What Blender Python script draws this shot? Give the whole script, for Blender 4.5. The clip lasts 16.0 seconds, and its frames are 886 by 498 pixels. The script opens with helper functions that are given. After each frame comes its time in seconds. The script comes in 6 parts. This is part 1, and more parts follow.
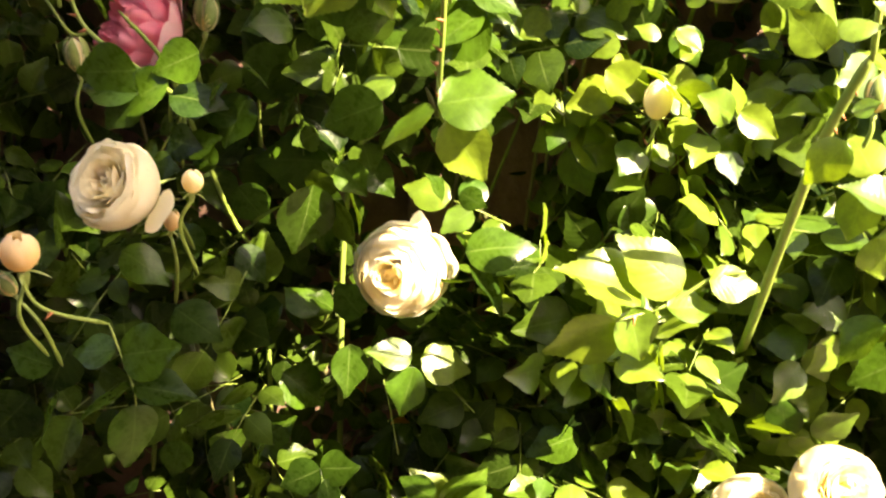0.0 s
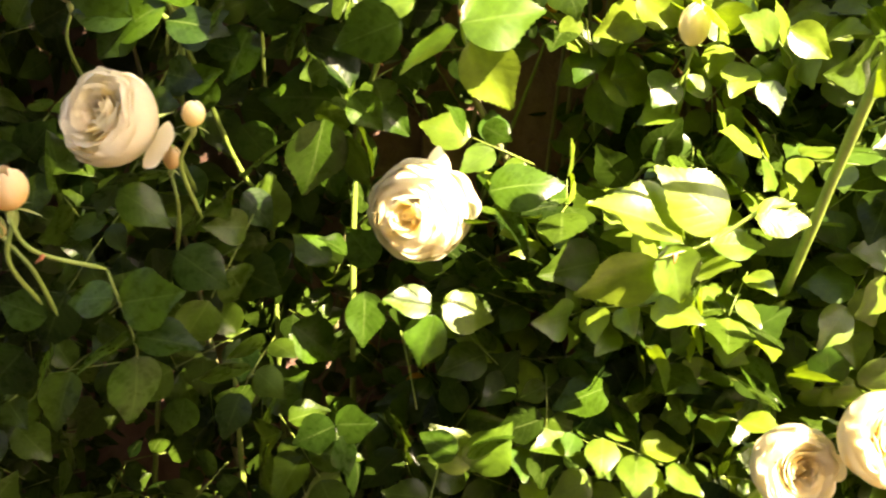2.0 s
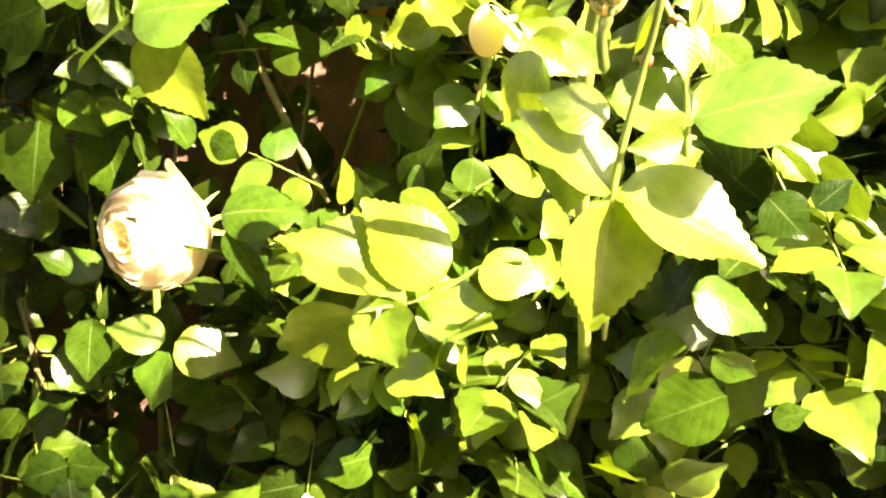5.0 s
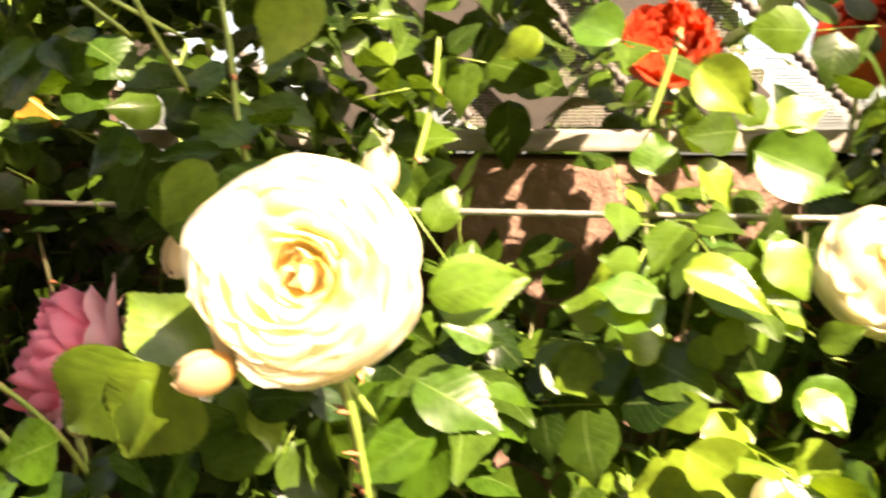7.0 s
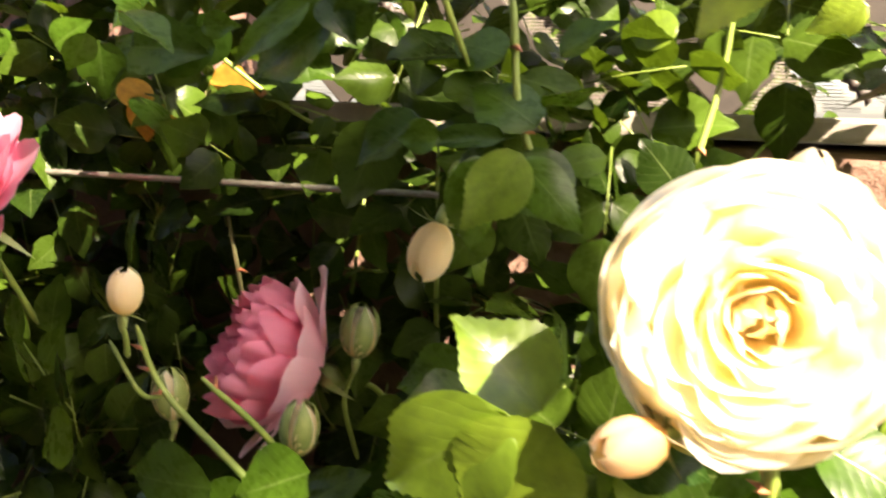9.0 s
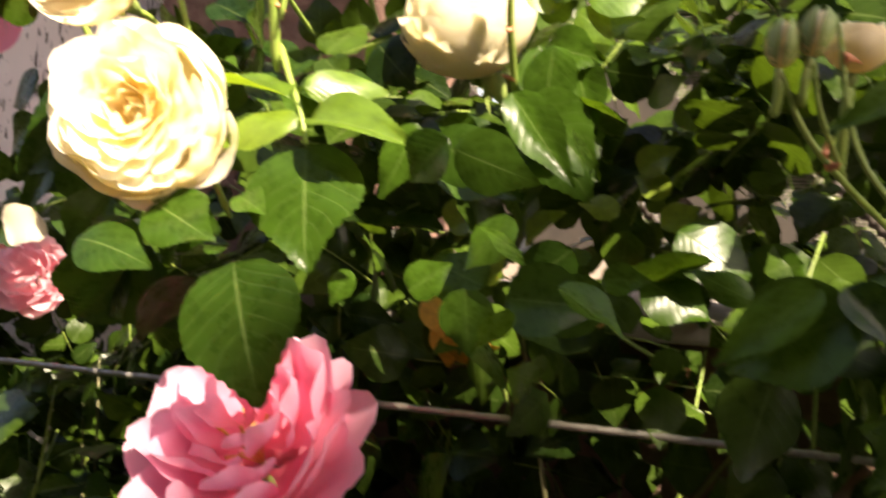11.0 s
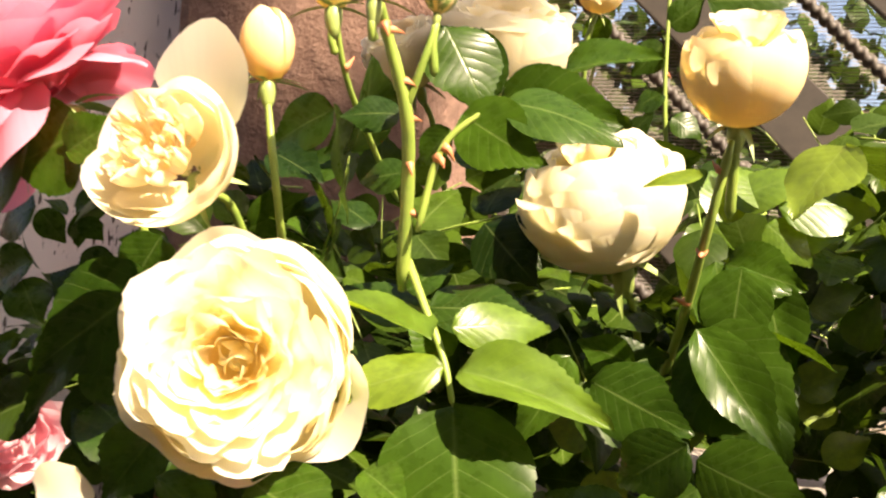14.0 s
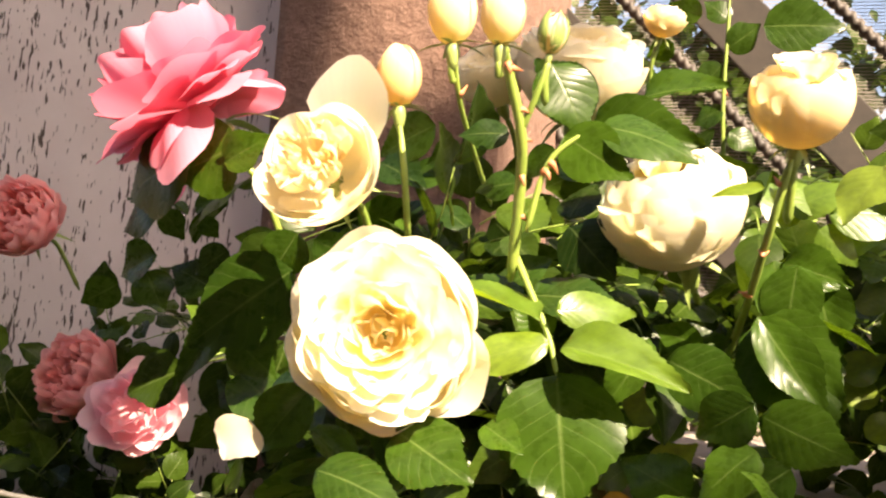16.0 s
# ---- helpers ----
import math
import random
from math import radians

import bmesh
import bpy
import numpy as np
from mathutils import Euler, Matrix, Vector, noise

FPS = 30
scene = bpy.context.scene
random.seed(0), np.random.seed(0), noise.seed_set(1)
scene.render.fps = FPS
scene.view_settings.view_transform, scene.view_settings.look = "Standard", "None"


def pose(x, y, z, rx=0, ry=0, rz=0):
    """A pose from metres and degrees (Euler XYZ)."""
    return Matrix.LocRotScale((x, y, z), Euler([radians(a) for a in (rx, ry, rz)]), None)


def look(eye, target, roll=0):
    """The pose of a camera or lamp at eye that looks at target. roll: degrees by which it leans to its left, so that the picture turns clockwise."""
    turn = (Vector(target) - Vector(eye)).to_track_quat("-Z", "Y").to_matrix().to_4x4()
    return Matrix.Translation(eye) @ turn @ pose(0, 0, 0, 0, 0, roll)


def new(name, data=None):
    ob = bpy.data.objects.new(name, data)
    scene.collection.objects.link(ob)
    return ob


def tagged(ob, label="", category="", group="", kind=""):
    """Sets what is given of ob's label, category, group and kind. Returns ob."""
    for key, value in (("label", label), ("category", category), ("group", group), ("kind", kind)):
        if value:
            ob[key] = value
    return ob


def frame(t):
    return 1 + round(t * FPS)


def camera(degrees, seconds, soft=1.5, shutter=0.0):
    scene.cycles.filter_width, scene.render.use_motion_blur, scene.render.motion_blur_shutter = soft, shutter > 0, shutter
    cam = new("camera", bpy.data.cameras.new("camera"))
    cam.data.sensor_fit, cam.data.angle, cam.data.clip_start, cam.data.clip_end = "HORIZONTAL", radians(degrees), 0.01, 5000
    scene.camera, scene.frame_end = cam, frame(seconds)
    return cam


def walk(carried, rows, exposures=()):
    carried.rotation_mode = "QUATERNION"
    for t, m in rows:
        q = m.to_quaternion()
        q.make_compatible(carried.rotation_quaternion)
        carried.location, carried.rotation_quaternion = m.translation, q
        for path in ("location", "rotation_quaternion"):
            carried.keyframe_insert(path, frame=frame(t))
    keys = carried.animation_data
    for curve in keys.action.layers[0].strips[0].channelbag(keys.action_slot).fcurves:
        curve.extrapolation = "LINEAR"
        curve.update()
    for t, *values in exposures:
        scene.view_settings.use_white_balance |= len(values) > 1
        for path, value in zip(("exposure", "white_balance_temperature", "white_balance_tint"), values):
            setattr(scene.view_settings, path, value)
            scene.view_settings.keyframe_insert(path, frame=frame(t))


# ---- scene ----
cam = camera(53.0, 16.0, soft=2.2, shutter=0.5)
PATH = [
    (0, (-0.024, -0.031, 1.367), (-0.013, 1.907, 0.876), 1.8),
    (0.5, (-0.056, -0.011, 1.343), (0.014, 1.919, 0.822), 1.0),
    (1, (-0.141, -0.002, 1.335), (-0.027, 1.919, 0.791), 1.3),
    (1.5, (-0.153, 0.006, 1.332), (0.018, 1.92, 0.78), 1.6),
    (2, (-0.044, 0.021, 1.321), (-0.029, 1.944, 0.77), 1.2),
    (2.5, (0.048, 0.065, 1.321), (-0.067, 1.983, 0.764), 2.4),
    (3, (0.129, 0.106, 1.309), (-0.046, 2.017, 0.744), 3.2),
    (5.5, (0.277, 0.206, 1.326), (-0.044, 2.117, 0.828), 2.1),
    (6, (0.251, 0.25, 1.39), (-0.114, 2.182, 1.022), 0.6),
    (6.5, (0.191, 0.286, 1.459), (-0.174, 2.236, 1.204), 0.3),
    (7, (0.104, 0.318, 1.519), (-0.313, 2.261, 1.297), 0.3),
    (7.5, (0.037, 0.337, 1.527), (-0.432, 2.262, 1.256), 2.4),
    (8, (0.009, 0.363, 1.519), (-0.505, 2.271, 1.207), 2.7),
    (8.2, (0.0, 0.365, 1.514), (-0.509, 2.272, 1.194), 2.5),
    (10.3, (-0.203, 0.419, 1.58), (-0.758, 2.333, 1.414), 1.6),
    (10.5, (-0.223, 0.423, 1.589), (-0.8, 2.332, 1.445), 2.0),
    (11, (-0.272, 0.416, 1.604), (-0.96, 2.292, 1.536), 2.1),
    (11.5, (-0.299, 0.442, 1.639), (-1.091, 2.278, 1.614), 3.6),
    (12, (-0.316, 0.48, 1.663), (-1.235, 2.256, 1.672), 5.7),
    (12.5, (-0.351, 0.494, 1.68), (-1.22, 2.295, 1.731), 7.2),
    (13, (-0.404, 0.51, 1.697), (-1.083, 2.39, 1.751), 4.8),
    (13.5, (-0.416, 0.51, 1.695), (-0.964, 2.433, 1.731), 4.1),
    (14, (-0.411, 0.483, 1.694), (-0.972, 2.402, 1.744), 4.0),
    (14.5, (-0.415, 0.451, 1.698), (-1.008, 2.359, 1.773), 4.2),
    (15, (-0.411, 0.419, 1.692), (-1.024, 2.322, 1.753), 4.5),
    (15.5, (-0.404, 0.398, 1.69), (-1.039, 2.293, 1.749), 4.6),
    (16, (-0.42, 0.394, 1.686), (-1.065, 2.286, 1.737), 4.8),
]
EXPOSURES = [(0, 3.35, 8200, 16), (3, 3.52, 8200, 16), (5.5, 3.8, 8300, 19), (6.5, 3.45, 8200, 20), (7.5, 3.0, 7900, 19), (8, 3.2, 7700, 19), (10.5, 2.75, 7200, 18), (11.5, 1.93, 7400, 18), (12, 1.8, 7400, 18), (12.75, 1.74, 7400, 18), (13.5, 2.02, 7500, 18), (15, 2.24, 7700, 20), (16, 2.36, 7700, 20)]
walk(cam, [(t, look(eye, target, roll)) for t, eye, target, roll in PATH], EXPOSURES)

# ---- light ----
world = bpy.data.worlds.new("sky")
scene.world = world
world.use_nodes = True
wn = world.node_tree
sky = wn.nodes.new("ShaderNodeTexSky")
sky.sky_type = "NISHITA"
sky.sun_disc = False
sky.dust_density, sky.ozone_density = 3.0, 0.5
SUN_TO = Vector((0.62, -0.50, 0.80)).normalized()   # towards the sun
sky.sun_elevation = math.asin(SUN_TO.z)
sky.sun_rotation = math.atan2(SUN_TO.x, SUN_TO.y)
wn.links.new(sky.outputs[0], wn.nodes["Background"].inputs[0])
wn.nodes["Background"].inputs[1].default_value = 0.075
sun = new("sun", bpy.data.lights.new("sun", "SUN"))
sun.data.energy, sun.data.angle, sun.data.color = 5.0, radians(0.53), (1.0, 0.91, 0.72)
sun.rotation_euler = SUN_TO.to_track_quat("Z", "Y").to_euler()
sun.location = (3, -3, 6)


# ---- materials ----
def material(name):
    m = bpy.data.materials.new(name)
    m.use_nodes = True
    return m, m.node_tree.nodes, m.node_tree.links, m.node_tree.nodes["Principled BSDF"]


def node(ns, kind, **inputs):
    n = ns.new(kind)
    for k, v in inputs.items():
        n.inputs[k.replace("_", " ")].default_value = v
    return n


def ramp(ns, stops):
    n = ns.new("ShaderNodeValToRGB")
    while len(n.color_ramp.elements) < len(stops):
        n.color_ramp.elements.new(0.5)
    for e, (p, c) in zip(n.color_ramp.elements, stops):
        e.position, e.color = p, (*c, 1)
    return n


def leaf_material(name, dark, light, through_colour, glow=0.42, island=False, gloss=0.42, shine=0.22):
    """A leaf with pale veins, glossy above, that lets light through. U runs across the blade, V from base to tip."""
    m, ns, ln, bsdf = material(name)
    uv = ns.new("ShaderNodeUVMap")
    uv.uv_map = "UVMap"
    sep = ns.new("ShaderNodeSeparateXYZ")
    ln.new(uv.outputs[0], sep.inputs[0])

    def maths(op, a, b=0.0):
        n = ns.new("ShaderNodeMath")
        n.operation = op
        for i, v in enumerate((a, b)):
            if isinstance(v, (int, float)):
                n.inputs[i].default_value = v
            else:
                ln.new(v, n.inputs[i])
        return n.outputs[0]

    across = maths("ABSOLUTE", maths("SUBTRACT", sep.outputs[0], 0.5))
    # side veins climb towards the tip
    run = maths("SUBTRACT", sep.outputs[1], maths("MULTIPLY", across, 0.55))
    wave = maths("ABSOLUTE", maths("SINE", maths("MULTIPLY", run, 26.0)))
    vein = maths("SUBTRACT", 1.0, maths("MINIMUM", 1.0, maths("MULTIPLY", wave, 5.0)))
    vein = maths("MULTIPLY", vein, 0.45)
    mid = maths("SUBTRACT", 1.0, maths("MINIMUM", 1.0, maths("MULTIPLY", across, 38.0)))
    lines = maths("MAXIMUM", vein, mid)
    pillow = maths("ADD", maths("MULTIPLY", wave, 0.45), maths("MULTIPLY", lines, -0.7))
    if island:
        rnd = ns.new("ShaderNodeNewGeometry").outputs["Random Per Island"]
    else:
        rnd = ns.new("ShaderNodeObjectInfo").outputs["Random"]
    tone = ramp(ns, [(0.0, dark), (1.0, light)])
    ln.new(rnd, tone.inputs[0])
    coord = ns.new("ShaderNodeTexCoord")
    blot = node(ns, "ShaderNodeTexNoise", Scale=60.0 if island else 5.0, Detail=4.0, Roughness=0.6)
    ln.new(coord.outputs["Object"], blot.inputs["Vector"])
    patch = ramp(ns, [(0.35, (0.75, 0.75, 0.75)), (0.7, (1.2, 1.2, 1.15))])
    ln.new(blot.outputs[0], patch.inputs[0])
    mul = node(ns, "ShaderNodeMixRGB", Fac=1.0)
    mul.blend_type = "MULTIPLY"
    ln.new(tone.outputs[0], mul.inputs[1])
    ln.new(patch.outputs[0], mul.inputs[2])
    veined = node(ns, "ShaderNodeMixRGB")
    ln.new(maths("MULTIPLY", lines, 0.17), veined.inputs[0])
    ln.new(mul.outputs[0], veined.inputs[1])
    veined.inputs[2].default_value = (0.30, 0.40, 0.13, 1)
    ln.new(veined.outputs[0], bsdf.inputs["Base Color"])
    wax = ns.new("ShaderNodeMapRange")
    wax.inputs["To Min"].default_value, wax.inputs["To Max"].default_value = gloss - 0.09, gloss + 0.12
    ln.new(blot.outputs[0], wax.inputs[0])
    ln.new(wax.outputs[0], bsdf.inputs["Roughness"])
    bsdf.inputs["Specular IOR Level"].default_value = shine
    bump = node(ns, "ShaderNodeBump", Strength=0.14, Distance=0.0010)
    ln.new(pillow, bump.inputs["Height"])
    ln.new(bump.outputs[0], bsdf.inputs["Normal"])
    tr = ns.new("ShaderNodeBsdfTranslucent")
    tint = node(ns, "ShaderNodeMixRGB", Fac=1.0)
    tint.blend_type = "MULTIPLY"
    tint.inputs[1].default_value = (*through_colour, 1)
    ln.new(patch.outputs[0], tint.inputs[2])
    ln.new(tint.outputs[0], tr.inputs[0])
    mix = node(ns, "ShaderNodeMixShader", Fac=glow)
    ln.new(bsdf.outputs[0], mix.inputs[1])
    ln.new(tr.outputs[0], mix.inputs[2])
    ln.new(mix.outputs[0], ns["Material Output"].inputs[0])
    return m


def petal_material(name, inner, outer, edge, through_colour, glow=0.5):
    """A petal: inner colour at its base (V 0), edge colour at its rim, faint ribs along it."""
    m, ns, ln, bsdf = material(name)
    uv = ns.new("ShaderNodeUVMap")
    uv.uv_map = "UVMap"
    sep = ns.new("ShaderNodeSeparateXYZ")
    ln.new(uv.outputs[0], sep.inputs[0])
    tone = ramp(ns, [(0.0, inner), (0.55, outer), (1.0, edge)])
    ln.new(sep.outputs[1], tone.inputs[0])
    mapn = node(ns, "ShaderNodeMapping")
    mapn.inputs["Scale"].default_value = (26, 2.2, 1)
    ln.new(uv.outputs[0], mapn.inputs[0])
    rib = node(ns, "ShaderNodeTexNoise", Scale=1.0, Detail=3.0)
    ln.new(mapn.outputs[0], rib.inputs["Vector"])
    info = ns.new("ShaderNodeObjectInfo")
    hue = node(ns, "ShaderNodeHueSaturation")
    wob = ns.new("ShaderNodeMapRange")
    wob.inputs["To Min"].default_value, wob.inputs["To Max"].default_value = 0.93, 1.05
    ln.new(info.outputs["Random"], wob.inputs[0])
    ln.new(wob.outputs[0], hue.inputs["Value"])
    ln.new(tone.outputs[0], hue.inputs["Color"])
    streak = node(ns, "ShaderNodeMixRGB", Fac=0.14)
    streak.blend_type = "MULTIPLY"
    ln.new(hue.outputs[0], streak.inputs[1])
    ln.new(rib.outputs[0], streak.inputs[2])
    ln.new(streak.outputs[0], bsdf.inputs["Base Color"])
    bsdf.inputs["Roughness"].default_value = 0.55
    bsdf.inputs["Specular IOR Level"].default_value = 0.25
    bump = node(ns, "ShaderNodeBump", Strength=0.25, Distance=0.001)
    ln.new(rib.outputs[0], bump.inputs["Height"])
    ln.new(bump.outputs[0], bsdf.inputs["Normal"])
    tr = node(ns, "ShaderNodeBsdfTranslucent", Color=(*through_colour, 1))
    mix = node(ns, "ShaderNodeMixShader", Fac=glow)
    ln.new(bsdf.outputs[0], mix.inputs[1])
    ln.new(tr.outputs[0], mix.inputs[2])
    ln.new(mix.outputs[0], ns["Material Output"].inputs[0])
    return m


def plain(name, stops, scale=20.0, rough=0.7, bump=0.2, distance=0.002, detail=6.0, metal=0.0, stretch=(1, 1, 1), fine=0.0):
    """A mottled surface: noise through a colour ramp, with relief at two scales."""
    m, ns, ln, bsdf = material(name)
    coord = ns.new("ShaderNodeTexCoord")
    mapn = node(ns, "ShaderNodeMapping")
    mapn.inputs["Scale"].default_value = stretch
    ln.new(coord.outputs["Object"], mapn.inputs[0])
    big = node(ns, "ShaderNodeTexNoise", Scale=scale, Detail=detail, Roughness=0.65)
    ln.new(mapn.outputs[0], big.inputs["Vector"])
    tone = ramp(ns, stops)
    ln.new(big.outputs[0], tone.inputs[0])
    ln.new(tone.outputs[0], bsdf.inputs["Base Color"])
    bsdf.inputs["Roughness"].default_value = rough
    bsdf.inputs["Metallic"].default_value = metal
    b = node(ns, "ShaderNodeBump", Strength=bump, Distance=distance)
    ln.new(big.outputs[0], b.inputs["Height"])
    out = b
    if fine:
        small = node(ns, "ShaderNodeTexNoise", Scale=fine, Detail=3.0)
        ln.new(mapn.outputs[0], small.inputs["Vector"])
        out = node(ns, "ShaderNodeBump", Strength=0.4, Distance=distance * 0.5)
        ln.new(small.outputs[0], out.inputs["Height"])
        ln.new(b.outputs[0], out.inputs["Normal"])
    ln.new(out.outputs[0], bsdf.inputs["Normal"])
    return m


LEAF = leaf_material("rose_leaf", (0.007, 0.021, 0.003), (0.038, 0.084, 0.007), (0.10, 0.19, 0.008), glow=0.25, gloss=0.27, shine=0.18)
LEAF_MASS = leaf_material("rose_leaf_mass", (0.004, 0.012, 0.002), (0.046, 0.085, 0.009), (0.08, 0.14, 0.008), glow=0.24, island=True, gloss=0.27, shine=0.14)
# Young and sunlit leaves: lighter copies of the two above, painting in the sun.
LEAF_YOUNG_LIT = leaf_material("young_lit_leaf", (0.045, 0.108, 0.010), (0.150, 0.218, 0.020), (0.27, 0.40, 0.018), glow=0.34, gloss=0.34, shine=0.55)
YOUNG_LIT_MASS = leaf_material("young_lit_leaf_mass", (0.028, 0.075, 0.008), (0.150, 0.225, 0.022), (0.22, 0.34, 0.016), glow=0.32, island=True, gloss=0.34, shine=0.55)
LEAF_OLD = leaf_material("yellowed_leaf", (0.42, 0.20, 0.03), (0.55, 0.30, 0.05), (0.60, 0.30, 0.03), glow=0.4)
STEM = plain("green_stem", [(0.3, (0.13, 0.21, 0.035)), (0.7, (0.23, 0.30, 0.06))], 60, 0.45, 0.15)
STEM_OLD = plain("brown_cane", [(0.3, (0.08, 0.09, 0.03)), (0.7, (0.17, 0.15, 0.07))], 40, 0.6, 0.3)
THORN = plain("red_thorn", [(0.3, (0.40, 0.12, 0.06)), (0.7, (0.50, 0.22, 0.10))], 90, 0.5, 0.1)
SEPAL = plain("green_sepal", [(0.3, (0.15, 0.22, 0.05)), (0.7, (0.26, 0.32, 0.10))], 70, 0.5, 0.15)
CREAM = petal_material("cream_petal", (0.90, 0.78, 0.50), (0.92, 0.86, 0.68), (0.94, 0.91, 0.81), (0.97, 0.91, 0.68), glow=0.58)
YELLOW = petal_material("butter_petal", (0.91, 0.74, 0.38), (0.94, 0.85, 0.58), (0.95, 0.91, 0.76), (0.97, 0.87, 0.56), glow=0.6)
WARM = petal_material("warm_cream_petal", (0.90, 0.67, 0.30), (0.93, 0.83, 0.58), (0.94, 0.90, 0.77), (0.97, 0.87, 0.55), glow=0.62)
APRICOT = petal_material("apricot_petal", (0.84, 0.54, 0.18), (0.91, 0.72, 0.38), (0.93, 0.82, 0.58), (0.92, 0.70, 0.34))
PINK = petal_material("pink_petal", (0.74, 0.13, 0.17), (0.81, 0.20, 0.31), (0.88, 0.38, 0.52), (0.88, 0.25, 0.35), glow=0.52)
ROSE_PINK = petal_material("rose_pink_petal", (0.84, 0.25, 0.33), (0.90, 0.40, 0.56), (0.93, 0.58, 0.75), (0.93, 0.39, 0.54), glow=0.55)
SALMON = petal_material("salmon_petal", (0.82, 0.28, 0.24), (0.90, 0.43, 0.41), (0.92, 0.60, 0.58), (0.92, 0.42, 0.38), glow=0.55)
BLUSH = petal_material("blush_petal", (0.88, 0.46, 0.50), (0.90, 0.58, 0.65), (0.92, 0.72, 0.77), (0.92, 0.54, 0.60))
SCARLET = petal_material("scarlet_petal", (0.55, 0.06, 0.03), (0.62, 0.09, 0.04), (0.70, 0.15, 0.07), (0.60, 0.07, 0.03))
WITHER = petal_material("withered_petal", (0.72, 0.50, 0.22), (0.86, 0.74, 0.48), (0.92, 0.86, 0.70), (0.84, 0.66, 0.36))
STAMEN = plain("stamen", [(0.3, (0.55, 0.33, 0.06)), (0.7, (0.70, 0.45, 0.10))], 100, 0.6, 0.2)
STUCCO = plain("brown_stucco", [(0.30, (0.13, 0.070, 0.052)), (0.72, (0.21, 0.125, 0.095))], 55, 0.9, 1.0, 0.006, 8, fine=240)
COPING = plain("grey_coping", [(0.3, (0.17, 0.15, 0.13)), (0.7, (0.28, 0.25, 0.22))], 30, 0.8, 0.4, 0.002, fine=200)
EARTH = plain("dry_earth", [(0.3, (0.10, 0.075, 0.05)), (0.7, (0.20, 0.15, 0.10))], 14, 0.95, 0.8, 0.01, fine=120)
ROD = plain("dark_iron", [(0.3, (0.018, 0.014, 0.012)), (0.7, (0.05, 0.038, 0.030))], 80, 0.6, 0.3, 0.001)
STEEL = plain("steel_rope", [(0.3, (0.24, 0.22, 0.19)), (0.7, (0.40, 0.38, 0.34))], 200, 0.38, 0.1, 0.001, metal=0.7)
BARK = plain("bark", [(0.3, (0.07, 0.05, 0.035)), (0.7, (0.16, 0.12, 0.09))], 18, 0.9, 0.9, 0.01, fine=90)
SLAT = plain("dark_slat", [(0.3, (0.014, 0.011, 0.009)), (0.7, (0.036, 0.027, 0.021))], 30, 0.8, 0.3, 0.001)


def painted_board():
    """Old grey-lilac paint, run through by short upright cracks and chips that show the dark board."""
    m, ns, ln, bsdf = material("cracked_paint")
    coord = ns.new("ShaderNodeTexCoord")
    mapn = node(ns, "ShaderNodeMapping")
    mapn.inputs["Scale"].default_value = (215, 1, 52)
    ln.new(coord.outputs["Object"], mapn.inputs[0])
    crack = node(ns, "ShaderNodeTexNoise", Scale=1.0, Detail=2.0, Roughness=0.5, Distortion=0.25)
    ln.new(mapn.outputs[0], crack.inputs["Vector"])
    where = node(ns, "ShaderNodeTexNoise", Scale=1.0, Detail=3.0)
    streak = node(ns, "ShaderNodeMapping")
    streak.inputs["Scale"].default_value = (34, 1, 6)
    ln.new(coord.outputs["Object"], streak.inputs[0])
    ln.new(streak.outputs[0], where.inputs["Vector"])
    add = ns.new("ShaderNodeMath")
    add.operation = "MULTIPLY_ADD"
    ln.new(where.outputs[0], add.inputs[0])
    add.inputs[1].default_value = 0.42
    ln.new(crack.outputs[0], add.inputs[2])
    cut = ramp(ns, [(0.835, (0, 0, 0)), (0.86, (1, 1, 1))])
    ln.new(add.outputs[0], cut.inputs[0])
    grime = node(ns, "ShaderNodeTexNoise", Scale=5.0, Detail=7.0, Roughness=0.6)
    ln.new(coord.outputs["Object"], grime.inputs["Vector"])
    paint = ramp(ns, [(0.3, (0.66, 0.58, 0.55)), (0.7, (0.78, 0.71, 0.68))])
    ln.new(grime.outputs[0], paint.inputs[0])
    mix = node(ns, "ShaderNodeMixRGB")
    ln.new(cut.outputs[0], mix.inputs[0])
    ln.new(paint.outputs[0], mix.inputs[1])
    mix.inputs[2].default_value = (0.10, 0.075, 0.06, 1)
    ln.new(mix.outputs[0], bsdf.inputs["Base Color"])
    bsdf.inputs["Roughness"].default_value = 0.75
    inv = ns.new("ShaderNodeMath")
    inv.operation = "SUBTRACT"
    inv.inputs[0].default_value = 1.0
    ln.new(cut.outputs[0], inv.inputs[1])
    b = node(ns, "ShaderNodeBump", Strength=0.9, Distance=0.0025)
    ln.new(inv.outputs[0], b.inputs["Height"])
    ln.new(b.outputs[0], bsdf.inputs["Normal"])
    return m


